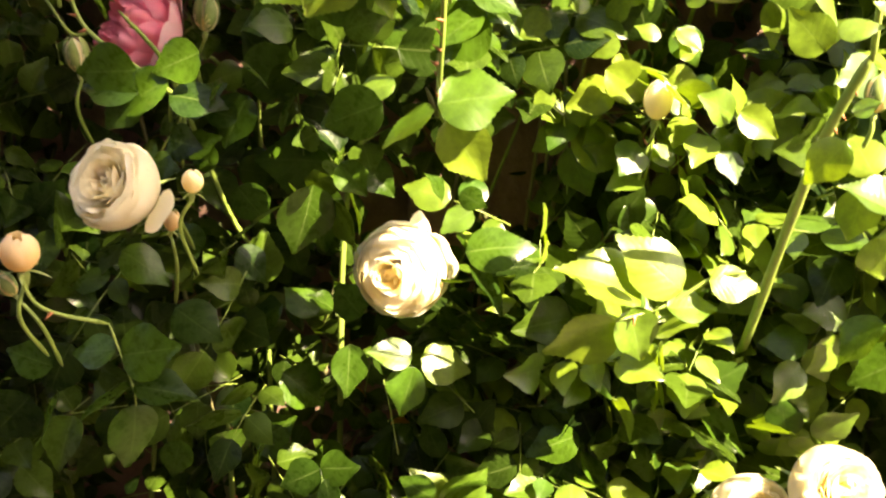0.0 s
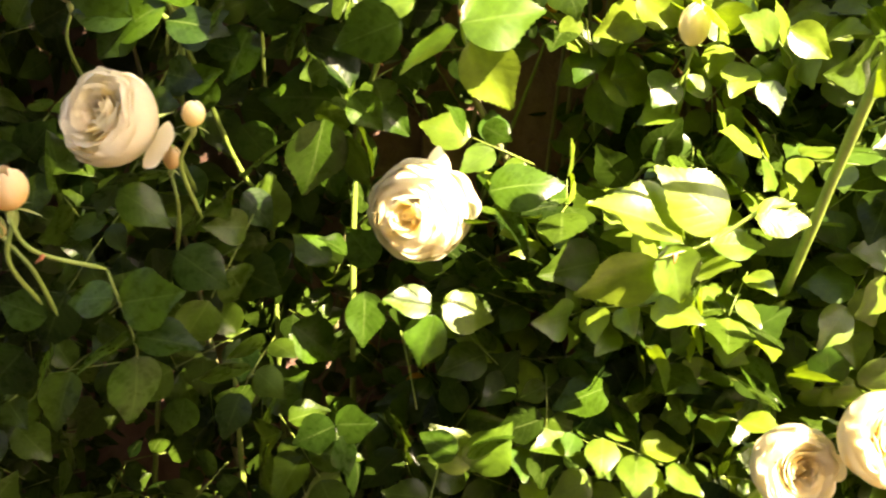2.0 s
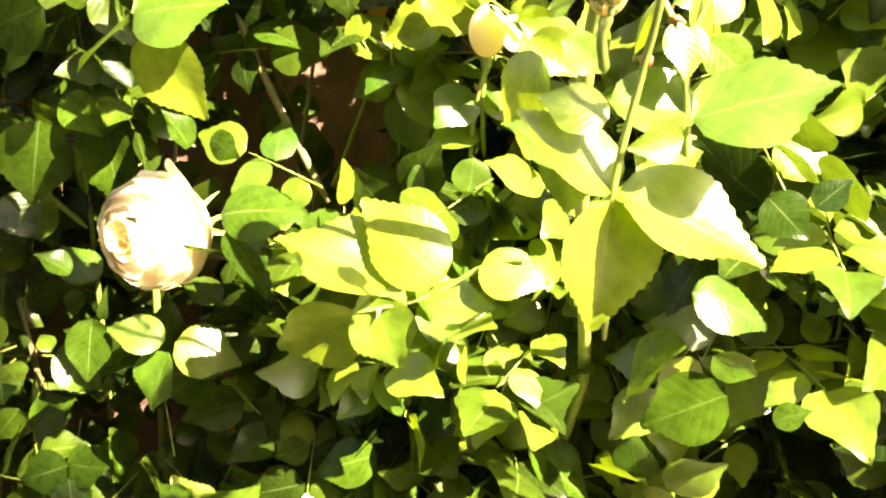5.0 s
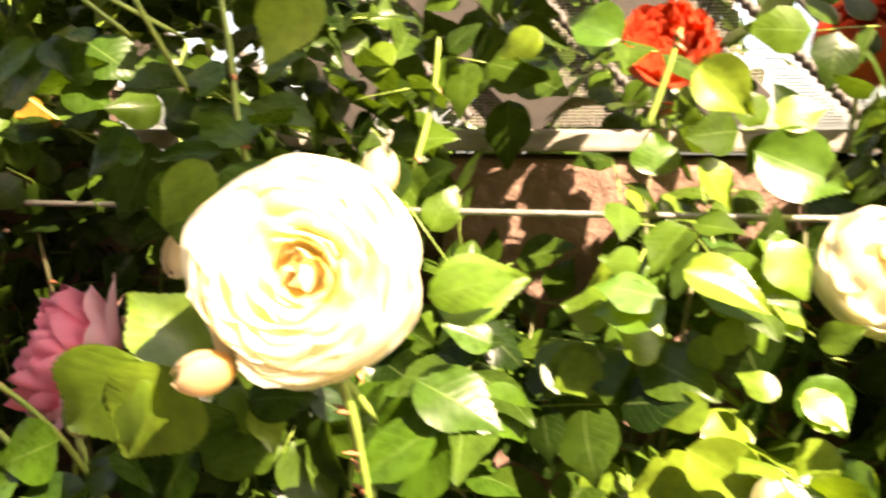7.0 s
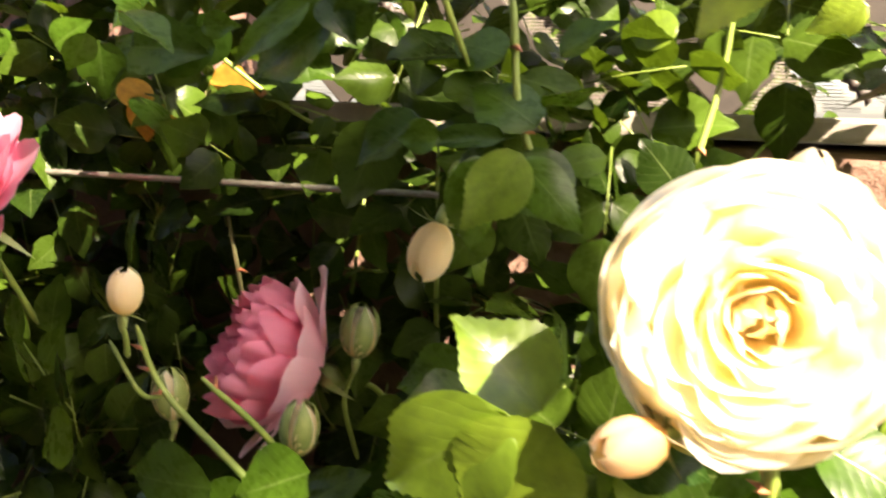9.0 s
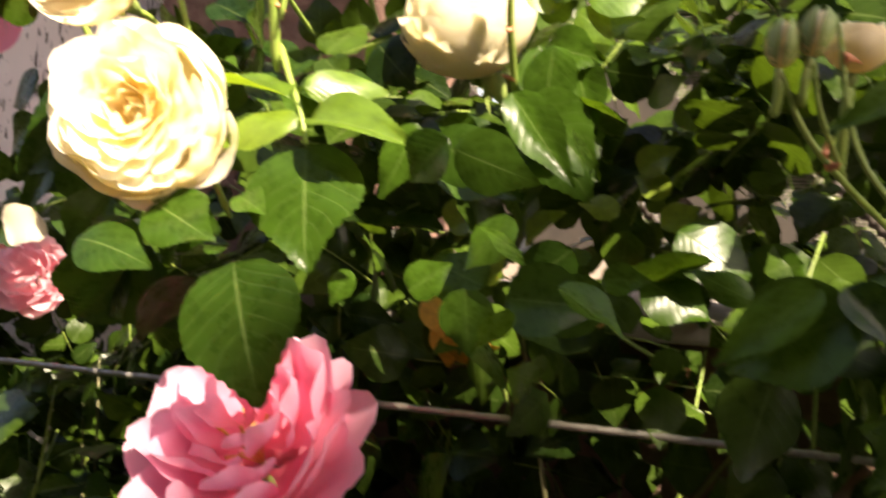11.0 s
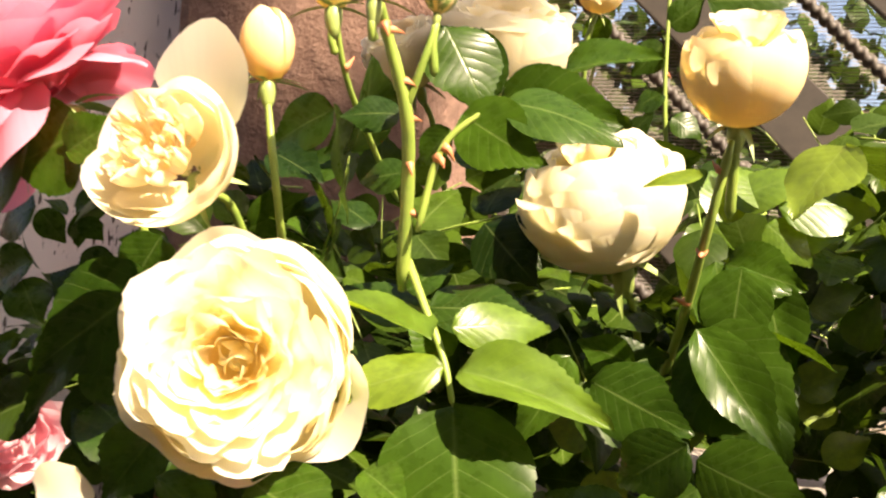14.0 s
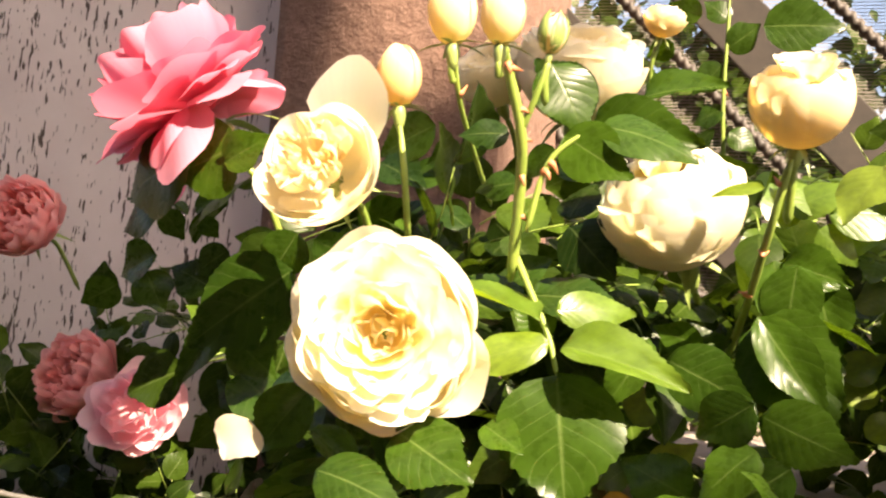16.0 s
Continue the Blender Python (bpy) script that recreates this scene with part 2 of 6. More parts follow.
def screen_material():
    """Fine woven insect screen: pale threads with open gaps between them."""
    m, ns, ln, bsdf = material("woven_screen")
    coord = ns.new("ShaderNodeTexCoord")
    sep = ns.new("ShaderNodeSeparateXYZ")
    ln.new(coord.outputs["Object"], sep.inputs[0])
    lines = []
    for axis, pitch in ((2, 0.0042), (0, 0.0016)):
        k = ns.new("ShaderNodeMath")
        k.operation = "MULTIPLY"
        k.inputs[1].default_value = math.pi / pitch
        ln.new(sep.outputs[axis], k.inputs[0])
        s = ns.new("ShaderNodeMath")
        s.operation = "SINE"
        ln.new(k.outputs[0], s.inputs[0])
        a = ns.new("ShaderNodeMath")
        a.operation = "ABSOLUTE"
        ln.new(s.outputs[0], a.inputs[0])
        lines.append(a.outputs[0])
    mn = ns.new("ShaderNodeMath")
    mn.operation = "MINIMUM"
    ln.new(lines[0], mn.inputs[0])
    ln.new(lines[1], mn.inputs[1])
    gap = ns.new("ShaderNodeMath")
    gap.operation = "GREATER_THAN"
    gap.inputs[1].default_value = 0.33
    ln.new(mn.outputs[0], gap.inputs[0])
    bsdf.inputs["Base Color"].default_value = (0.20, 0.18, 0.155, 1)
    bsdf.inputs["Roughness"].default_value = 0.6
    clear = ns.new("ShaderNodeBsdfTransparent")
    mix = ns.new("ShaderNodeMixShader")
    ln.new(gap.outputs[0], mix.inputs[0])
    ln.new(bsdf.outputs[0], mix.inputs[1])
    ln.new(clear.outputs[0], mix.inputs[2])
    ln.new(mix.outputs[0], ns["Material Output"].inputs[0])
    return m


PAINT = painted_board()
SCREEN = screen_material()


# ---- building blocks ----
def link_mesh(name, verts, faces, mat, parent=None, uvs=None, smooth=True, label=""):
    me = bpy.data.meshes.new(name)
    me.from_pydata([tuple(v) for v in verts], [], faces)
    if uvs is not None:
        layer = me.uv_layers.new(name="UVMap")
        idx = np.empty(len(me.loops), dtype=np.int32)
        me.loops.foreach_get("vertex_index", idx)
        layer.data.foreach_set("uv", np.asarray(uvs, dtype=np.float32)[idx].ravel())
    me.polygons.foreach_set("use_smooth", [smooth] * len(me.polygons))
    me.materials.append(mat)
    me.update()
    ob = new(name, me)
    if parent is not None:
        ob.parent = parent
    if label:
        tagged(ob, label)
    return ob


def part(name, bm, mat, parent, label="", smooth=False):
    me = bpy.data.meshes.new(name)
    bm.to_mesh(me)
    bm.free()
    me.polygons.foreach_set("use_smooth", [smooth] * len(me.polygons))
    me.materials.append(mat)
    ob = new(name, me)
    ob.parent = parent
    if label:
        tagged(ob, label)
    return ob


def thing(name, place, label, category, group="", kind=""):
    ob = new(name)
    ob.empty_display_size = 0.02
    ob.location = place
    return tagged(ob, label, category, group, kind)


def box_mesh(lo, hi, bevel=0.004, cuts=0):
    bm = bmesh.new()
    bmesh.ops.create_cube(bm, size=1)
    lo, hi = Vector(lo), Vector(hi)
    for v in bm.verts:
        v.co = Vector([(lo[i] + hi[i]) / 2 + v.co[i] * (hi[i] - lo[i]) for i in range(3)])
    if bevel:
        bmesh.ops.bevel(bm, geom=bm.edges[:], offset=bevel, segments=2, affect="EDGES", profile=0.6)
    return bm


def tube(points, radii, sides=7):
    """Verts and faces of a tapered tube along points."""
    pts = [Vector(p) for p in points]
    verts, faces = [], []
    side = None
    for i, p in enumerate(pts):
        way = (pts[min(i + 1, len(pts) - 1)] - pts[max(i - 1, 0)]).normalized()
        if side is None:
            side = way.cross(Vector((0.3, 0.9, 0.2))).normalized()
        side = (side - way * side.dot(way)).normalized()
        other = way.cross(side)
        for k in range(sides):
            a = 2 * math.pi * k / sides
            verts.append(p + radii[i] * (math.cos(a) * side + math.sin(a) * other))
        if i:
            for k in range(sides):
                a, b = (i - 1) * sides + k, (i - 1) * sides + (k + 1) % sides
                faces.append((a, b, b + sides, a + sides))
    faces.append(tuple(reversed(range(sides))))
    faces.append(tuple(range((len(pts) - 1) * sides, len(pts) * sides)))
    return verts, faces


def smooth_line(points, steps=6):
    """Catmull-Rom through the points."""
    p = [Vector(q) for q in points]
    p = [2 * p[0] - p[1], *p, 2 * p[-1] - p[-2]]
    out = []
    for i in range(1, len(p) - 2):
        for s in range(steps):
            t = s / steps
            a, b, c, d = p[i - 1], p[i], p[i + 1], p[i + 2]
            out.append(0.5 * (2 * b + (c - a) * t + (2 * a - 5 * b + 4 * c - d) * t * t + (3 * b - 3 * c + d - a) * t ** 3))
    out.append(p[-2])
    return out


def stem(parent, points, r0, r1, mat=STEM, thorns=0, name="stem", seed=0):
    line = smooth_line(points)
    n = len(line)
    rnd = random.Random(seed + n)
    radii = [(r0 + (r1 - r0) * i / (n - 1)) * rnd.uniform(0.93, 1.07) for i in range(n)]
    radii[0] *= 0.5
    radii[-1] *= 0.3
    ob = link_mesh(name, *tube(line, radii), mat, parent)
    for k in range(thorns):
        i = rnd.randrange(1, n - 1)
        way = (line[i + 1] - line[i - 1]).normalized()
        out = way.cross(Vector((rnd.uniform(-1, 1), rnd.uniform(-1, -0.2), rnd.uniform(-1, 1)))).normalized()
        tip = line[i] + out * rnd.uniform(0.006, 0.009) - way * 0.003
        v, f = tube([line[i], line[i] + out * 0.003, tip], [0.0030, 0.0016, 0.0002], 5)
        link_mesh("thorn", v, f, THORN, ob)
    return ob


# ---- leaves ----
def leaf_shape(width=0.76, fold=0.16, droop=0.20, twist=0.0, teeth=11, wave=0.02, seed=0):
    """A leaflet of unit length along +y, its upper side towards +z: ovate, saw-edged, folded along the midrib, drooping to a pointed tip."""
    rnd = random.Random(seed)
    rows = teeth * 2
    verts, uvs, faces = [], [], []
    grid = []
    phase = rnd.uniform(0, 6)
    for i in range(rows + 1):
        v = i / rows
        half = 0.5 * width * (math.sin(math.pi * v ** 0.76) ** 0.72 if 0 < v < 1 else 0.0)
        taper = max(0.0, (v - 0.58) / 0.42)
        half *= 1.0 - 0.80 * taper ** 1.1 * (1.0 - 0.45 * taper)
        tooth = 0.013 if i % 2 else -0.004
        row = []
        for j in (-2, -1, 0, 1, 2):
            u = j / 2
            x = half * u
            y = v
            if abs(j) == 2 and 0 < i < rows:
                x += math.copysign(tooth, u)
                y -= 0.008 if i % 2 == 0 else -0.010
            z = fold * abs(x) * 1.5 - droop * v * v - 0.55 * abs(x) ** 2 + wave * math.sin(9 * v + phase + 2 * u) * abs(u)
            x += twist * z
            row.append(len(verts))
            verts.append((x, y, z))
            uvs.append((0.5 + 0.5 * u, v))
        grid.append(row)
    for i in range(rows):
        for j in range(4):
            a, b, c, d = grid[i][j], grid[i][j + 1], grid[i + 1][j + 1], grid[i + 1][j]
            faces.append((a, b, c, d))
    return verts, faces, uvs


SHAPES = [leaf_shape(w, f, d, t, 15, wv, s) for s, (w, f, d, t, wv) in enumerate((
    (0.74, 0.20, 0.16, 0.0, 0.015), (0.82, 0.10, 0.25, 0.15, 0.025), (0.68, 0.30, 0.10, -0.1, 0.02),
    (0.78, 0.36, 0.22, 0.1, 0.03), (0.72, 0.05, 0.34, -0.15, 0.02), (0.88, 0.16, 0.12, 0.0, 0.03)))]


# plainer blades for the depth of the bush
PLAIN_SHAPES, FAR_SHAPES = [[leaf_shape(w, f, d, t, teeth, wv, s) for s, (w, f, d, t, wv) in enumerate((
    (0.74, 0.20, 0.16, 0.0, 0.015), (0.82, 0.10, 0.25, 0.15, 0.025), (0.78, 0.36, 0.22, 0.1, 0.03), (0.72, 0.05, 0.34, -0.15, 0.02)))] for teeth in (7, 3)]


def leaf_data(name, shape, mat):
    verts, faces, uvs = shape
    ob = link_mesh(name, verts, faces, mat, uvs=uvs)
    me = ob.data
    bpy.data.objects.remove(ob)
    return me


LEAF_MESH = {m: [leaf_data("leaf", s, m) for s in SHAPES] for m in (LEAF, LEAF_YOUNG_LIT, LEAF_OLD)}


def leaf_pose(base, tip, face, spread=1.0):
    """Stands a unit leaf from base to tip with its upper side turned to face."""
    base, tip, face = Vector(base), Vector(tip), Vector(face)
    y = tip - base
    size = y.length
    y.normalize()
    z = face - y * face.dot(y)
    z.normalize()
    x = y.cross(z)
    m = Matrix((x, y, z)).transposed().to_4x4()
    return Matrix.Translation(base) @ m @ Matrix.Diagonal((size * spread, size, size, 1))


sway = random.Random(29)


def leaf(parent, base, tip, face, kind=0, mat=LEAF, spread=1.0, turn=1.0):
    """A single leaf; each is turned a little from the way it is meant to face."""
    loose = turn * (0.30 if mat is LEAF else 0.18)
    face = Vector(face) + Vector((sway.gauss(-0.4 * loose, loose), sway.gauss(0, loose), sway.gauss(-0.3 * loose, loose)))
    ob = new("leaf", LEAF_MESH[mat][kind % len(SHAPES)])
    ob.parent = parent
    ob.matrix_basis = leaf_pose(base, tip, face, spread)
    return ob


# ---- flowers ----
def petal_shape(phi, half, rho, th0, th1, flare=0.0, drop=0.0, ruffle=0.03, point=0.0, seed=0, tall=1.0, nu=12, nv=8, round_off=0.20):
    """One petal as a patch of a bowl round +z: phi is its bearing, half its half-width, th0..th1 how far up the bowl it reaches (degrees)."""
    rnd = random.Random(seed)
    p1, p2 = rnd.uniform(0, 6.3), rnd.uniform(0, 6.3)
    verts, uvs, faces = [], [], []
    lean = rnd.uniform(-0.06, 0.06)
    for i in range(nv + 1):
        for j in range(nu + 1):
            u = 2 * j / nu - 1
            v = (i / nv) * (1 - round_off * abs(u) ** 2.8 + point * (1 - abs(u)) * 0.35)
            th = radians(th0 + (th1 - th0) * v)
            wide = half * (0.30 + 0.70 * min(1.0, 1.7 * v) ** 0.8) * (1 - point * 0.45 * v * v)
            a = phi + u * wide + lean * v
            rip = 1 + ruffle * v * v * (math.sin(3.2 * u + p1) + 0.55 * math.sin(6.5 * u + p2))
            r = rho * (math.sin(th) + flare * v ** 3) * rip * (1 - 0.04 * u * u * v)
            z = rho * (1 - math.cos(th) - drop * v ** 3) * tall + rho * ruffle * 0.8 * v * v * math.sin(4.6 * u + p2)
            verts.append((r * math.cos(a), r * math.sin(a), z))
            uvs.append((0.5 + 0.5 * u, i / nv))
    for i in range(nv):
        for j in range(nu):
            a = i * (nu + 1) + j
            faces.append((a, a + 1, a + nu + 2, a + nu + 1))
    return verts, faces, uvs


# layers: petals, bowl radius, reach up the bowl, half-width, flare, drop, ruffle
CUP = ((5, 1.00, 98, 0.85, 0.03, 0.05, 0.03), (5, 1.00, 111, 0.82, 0.0, 0.0, 0.035), (6, 0.96, 122, 0.72, 0.0, 0.0, 0.04), (6, 0.90, 129, 0.68, 0.0, 0.0, 0.05),
       (6, 0.82, 136, 0.66, 0.0, 0.0, 0.045), (6, 0.73, 139, 0.64, 0.0, 0.0, 0.05), (6, 0.63, 141, 0.64, 0.0, 0.0, 0.055), (5, 0.53, 143, 0.70, 0.0, 0.0, 0.06), (5, 0.42, 145, 0.70, 0.0, 0.0, 0.07),
       (4, 0.31, 148, 0.8, 0.0, 0.0, 0.07), (4, 0.20, 154, 0.9, 0.0, 0.0, 0.10), (3, 0.10, 165, 1.0, 0.0, 0.0, 0.05))
SHAGGY = ((8, 0.78, 62, 0.52, 0.50, 0.85, 0.04), (8, 0.80, 68, 0.52, 0.46, 0.68, 0.05), (8, 0.81, 76, 0.52, 0.42, 0.50, 0.05), (8, 0.80, 85, 0.52, 0.30, 0.26, 0.05), (8, 0.76, 95, 0.50, 0.17, 0.08, 0.06),
          (7, 0.66, 104, 0.50, 0.06, 0.0, 0.07), (6, 0.52, 112, 0.55, 0.0, 0.0, 0.09), (5, 0.36, 116, 0.65, 0.0, 0.0, 0.10))
SPENT = ((5, 1.00, 92, 0.85, 0.04, 0.0, 0.03), (4, 0.95, 86, 0.80, 0.0, 0.0, 0.04), (4, 0.88, 80, 0.80, 0.0, 0.0, 0.05), (8, 0.56, 106, 0.34, 0.0, 0.0, 0.22), (9, 0.44, 112, 0.32, 0.0, 0.0, 0.26), (8, 0.30, 114, 0.36, 0.0, 0.0, 0.28))
ROSETTE = ((8, 0.98, 92, 0.46, 0.14, 0.14, 0.05), (9, 0.95, 102, 0.42, 0.06, 0.0, 0.06), (10, 0.87, 109, 0.40, 0.02, 0.0, 0.08), (10, 0.76, 113, 0.40, 0.0, 0.0, 0.10),
           (10, 0.63, 116, 0.40, 0.0, 0.0, 0.12), (9, 0.49, 117, 0.44, 0.0, 0.0, 0.14), (8, 0.34, 118, 0.5, 0.0, 0.0, 0.15), (6, 0.2, 118, 0.6, 0.0, 0.0, 0.15))
OPEN = ((5, 0.98, 72, 0.85, 0.28, 0.15, 0.10), (5, 0.95, 80, 0.80, 0.22, 0.08, 0.11), (5, 0.88, 88, 0.75, 0.14, 0.02, 0.12), (5, 0.76, 95, 0.70, 0.08, 0.0, 0.13), (5, 0.60, 100, 0.65, 0.03, 0.0, 0.15), (4, 0.42, 104, 0.65, 0.0, 0.0, 0.17), (3, 0.28, 106, 0.60, 0.0, 0.0, 0.17))
HALF = ((4, 1.02, 88, 0.90, 0.10, 0.0, 0.05), (5, 1.00, 100, 0.80, 0.04, 0.0, 0.05), (5, 0.94, 110, 0.80, 0.0, 0.0, 0.06), (5, 0.84, 117, 0.8, 0.0, 0.0, 0.07), (5, 0.68, 124, 0.8, 0.0, 0.0, 0.07), (4, 0.50, 132, 0.9, 0.0, 0.0, 0.07), (4, 0.30, 145, 1.0, 0.0, 0.0, 0.06))


FLOWERS = []   # places and radii of all blooms, kept clear of loose leaves


def aim(place, axis, spin=0.0):
    q = Vector(axis).normalized().to_track_quat("Z", "Y")
    return Matrix.Translation(place) @ q.to_matrix().to_4x4() @ Matrix.Rotation(spin, 4, "Z")


def sepals(parent, r, count=5, back=0.5, length=1.7, seed=0):
    """A swollen green hip under the flower with its sepals."""
    line = [(0, 0, -r * 1.0), (0, 0, -r * 0.72), (0, 0, -r * 0.36), (0, 0, -r * 0.05), (0, 0, r * 0.12)]
    hip = link_mesh("calyx", *tube(line, [r * 0.10, r * 0.22, r * 0.30, r * 0.30, r * 0.14], 9), SEPAL, parent)
    rnd = random.Random(seed)
    for k in range(count):
        a = 2 * math.pi * k / count + rnd.uniform(-0.2, 0.2)
        far, low = length * r * rnd.uniform(0.8, 1.1), back * rnd.uniform(0.7, 1.2)
        verts, faces = [], []
        for i in range(6):
            s = i / 5
            w = r * 0.17 * (1 - s) ** 0.7 * (0.6 + 1.2 * s if s < 0.4 else 1.0)
            d = r * 0.26 + far * s * 0.65
            z = -low * far * s * s + 0.02 * r
            for side in (-1, 0, 1):
                verts.append((d * math.cos(a) - side * w * math.sin(a), d * math.sin(a) + side * w * math.cos(a), z + abs(side) * w * 0.35))
            if i:
                b = (i - 1) * 3
                faces += [(b, b + 1, b + 4, b + 3), (b + 1, b + 2, b + 5, b + 4)]
        link_mesh("sepal", verts, faces, SEPAL, parent)
    return hip


def rose(place, axis, across, layers, mat, label, group, seed, spin=0.0, inner=None, outer=None, tall=1.0, point=0.0, stamens=False, stalk=0.085, bend=(0, 0.6, -1), heart=6, round_off=0.2, lift_by=1.22, deep=0.74, loose=0.085):
    """A rose whose bowl is centred on place and opens along axis."""
    R = across / 2
    ob = thing("rose", (0, 0, 0), label, "rose", group)
    ob.matrix_basis = aim(Vector(place) - Vector(axis).normalized() * R * 0.62, axis, spin)
    FLOWERS.append((Vector(place), R))
    rnd = random.Random(seed)
    bearing = rnd.uniform(0, 6.3)
    n = len(layers)
    for k, (count, rho, th1, half, flare, drop, ruffle) in enumerate(layers):
        bearing += rnd.uniform(0.3, 0.9)
        for i in range(count):
            phi = bearing + 2 * math.pi * i / count + rnd.uniform(-0.16, 0.16)
            shape = petal_shape(phi, half * rnd.uniform(0.88, 1.14), R * rho * rnd.uniform(0.96, 1.03), 8, th1 + rnd.uniform(-6, 5), flare * rnd.uniform(0.5, 1.4),
                                drop * rnd.uniform(0.5, 1.4), ruffle, point * rnd.uniform(0.6, 1.2), seed * 97 + k * 13 + i, tall, round_off=round_off)
            lift = min(deep, max(0.0, 1 - rho)) * R * lift_by
            sx, sy, sz = [rnd.uniform(-1, 1) * R * loose * min(1.0, 4 * max(0.0, 0.93 - rho)) for _ in range(3)]
            verts = [(x + sx, y + sy, z + lift + sz * 0.6) for x, y, z in shape[0]]
            link_mesh("petal", verts, shape[1], inner if inner and k >= n - heart else outer if outer and k < 1 else mat, ob, shape[2])
    if stamens:
        for i in range(16):
            a, d = rnd.uniform(0, 6.3), rnd.uniform(0.03, 0.14) * across
            v, f = tube([(0, 0, R * 0.3), (d * 0.6 * math.cos(a), d * 0.6 * math.sin(a), R * 0.7), (d * math.cos(a), d * math.sin(a), R * rnd.uniform(0.8, 0.95))], [0.0006, 0.0005, 0.0013], 4)
            link_mesh("stamen", v, f, STAMEN, ob)
    sepals(ob, R * 0.55, seed=seed)
    if stalk:
        down = ob.matrix_basis.to_3x3().inverted() @ Vector(bend)
        end = Vector((0, 0, -R * 0.5)) + (Vector((0, 0, -1)) + down).normalized() * stalk
        stem(ob, [(0, 0, -R * 0.40), (0, 0, -R * 0.5 - stalk * 0.25), end], 0.0022, 0.0026, seed=seed)
    return ob


def frill_shape(phi, half, low, rim, curl, ruffle, R, seed, nu=10, nv=6):
    """One petal of the crowded heart: low and rim are its radius and height at foot and edge."""
    rnd = random.Random(seed)
    p1, p2, p3 = [rnd.uniform(0, 6.3) for _ in range(3)]
    slant = rnd.uniform(-0.10, 0.10) * R
    verts, uvs, faces = [], [], []
    for i in range(nv + 1):
        for j in range(nu + 1):
            u = 2 * j / nu - 1
            v = (i / nv) * (1 - 0.22 * abs(u) ** 2.6)
            r = low[0] + (rim[0] - low[0]) * v ** 0.8 + 0.05 * R * math.sin(math.pi * v) + curl * max(0.0, v - 0.6) ** 2 / 0.16
            r += R * ruffle * v * v * (math.sin(2.9 * u + p1) + 0.6 * math.sin(6.3 * u + p2) + 0.3 * math.sin(11 * u + p3))
            z = low[1] + (rim[1] - low[1]) * v + slant * u * v + R * ruffle * 0.7 * v * v * math.sin(4.6 * u + p3)
            a = phi + u * half * (0.55 + 0.45 * v)
            verts.append((r * math.cos(a), r * math.sin(a), z))
            uvs.append((0.5 + 0.5 * u, i / nv))
    for i in range(nv):
        for j in range(nu):
            a = i * (nu + 1) + j
            faces.append((a, a + 1, a + nu + 2, a + nu + 1))
    return verts, faces, uvs


# guard petals of cupped roses: petals, bowl radius, reach, half-width, flare, drop, ruffle
CUPPED = ((4, 1.00, 88, 0.95, 0.05, 0.03, 0.030), (5, 0.995, 101, 0.85, 0.03, 0.0, 0.030), (5, 0.975, 111, 0.80, 0.02, 0.0, 0.030), (6, 0.95, 119, 0.72, 0.0, 0.0, 0.035), (6, 0.91, 125, 0.66, 0.0, 0.0, 0.04))
BLOWN = ((5, 1.00, 84, 0.85, 0.12, 0.05, 0.045), (6, 0.99, 95, 0.75, 0.07, 0.02, 0.045), (6, 0.97, 105, 0.70, 0.03, 0.0, 0.05), (7, 0.93, 114, 0.62, 0.02, 0.0, 0.05))
CABBAGE = ((5, 1.03, 68, 0.80, 0.07, 0.0, 0.03), (5, 1.015, 82, 0.78, 0.06, 0.0, 0.03), (5, 1.0, 95, 0.78, 0.055, 0.0, 0.03), (5, 0.98, 107, 0.78, 0.05, 0.0, 0.03), (5, 0.955, 118, 0.80, 0.05, 0.0, 0.03),
           (5, 0.93, 129, 0.84, 0.05, 0.0, 0.035), (5, 0.905, 139, 0.95, 0.045, 0.0, 0.04), (5, 0.88, 149, 1.1, 0.04, 0.0, 0.04), (4, 0.85, 158, 1.25, 0.03, 0.0, 0.04))
URN = ((3, 1.00, 112, 1.10, 0.02, 0.0, 0.03), (4, 0.985, 122, 1.0, 0.04, 0.0, 0.04), (4, 0.95, 130, 0.95, 0.03, 0.0, 0.05), (4, 0.90, 138, 0.95, 0.0, 0.0, 0.05))


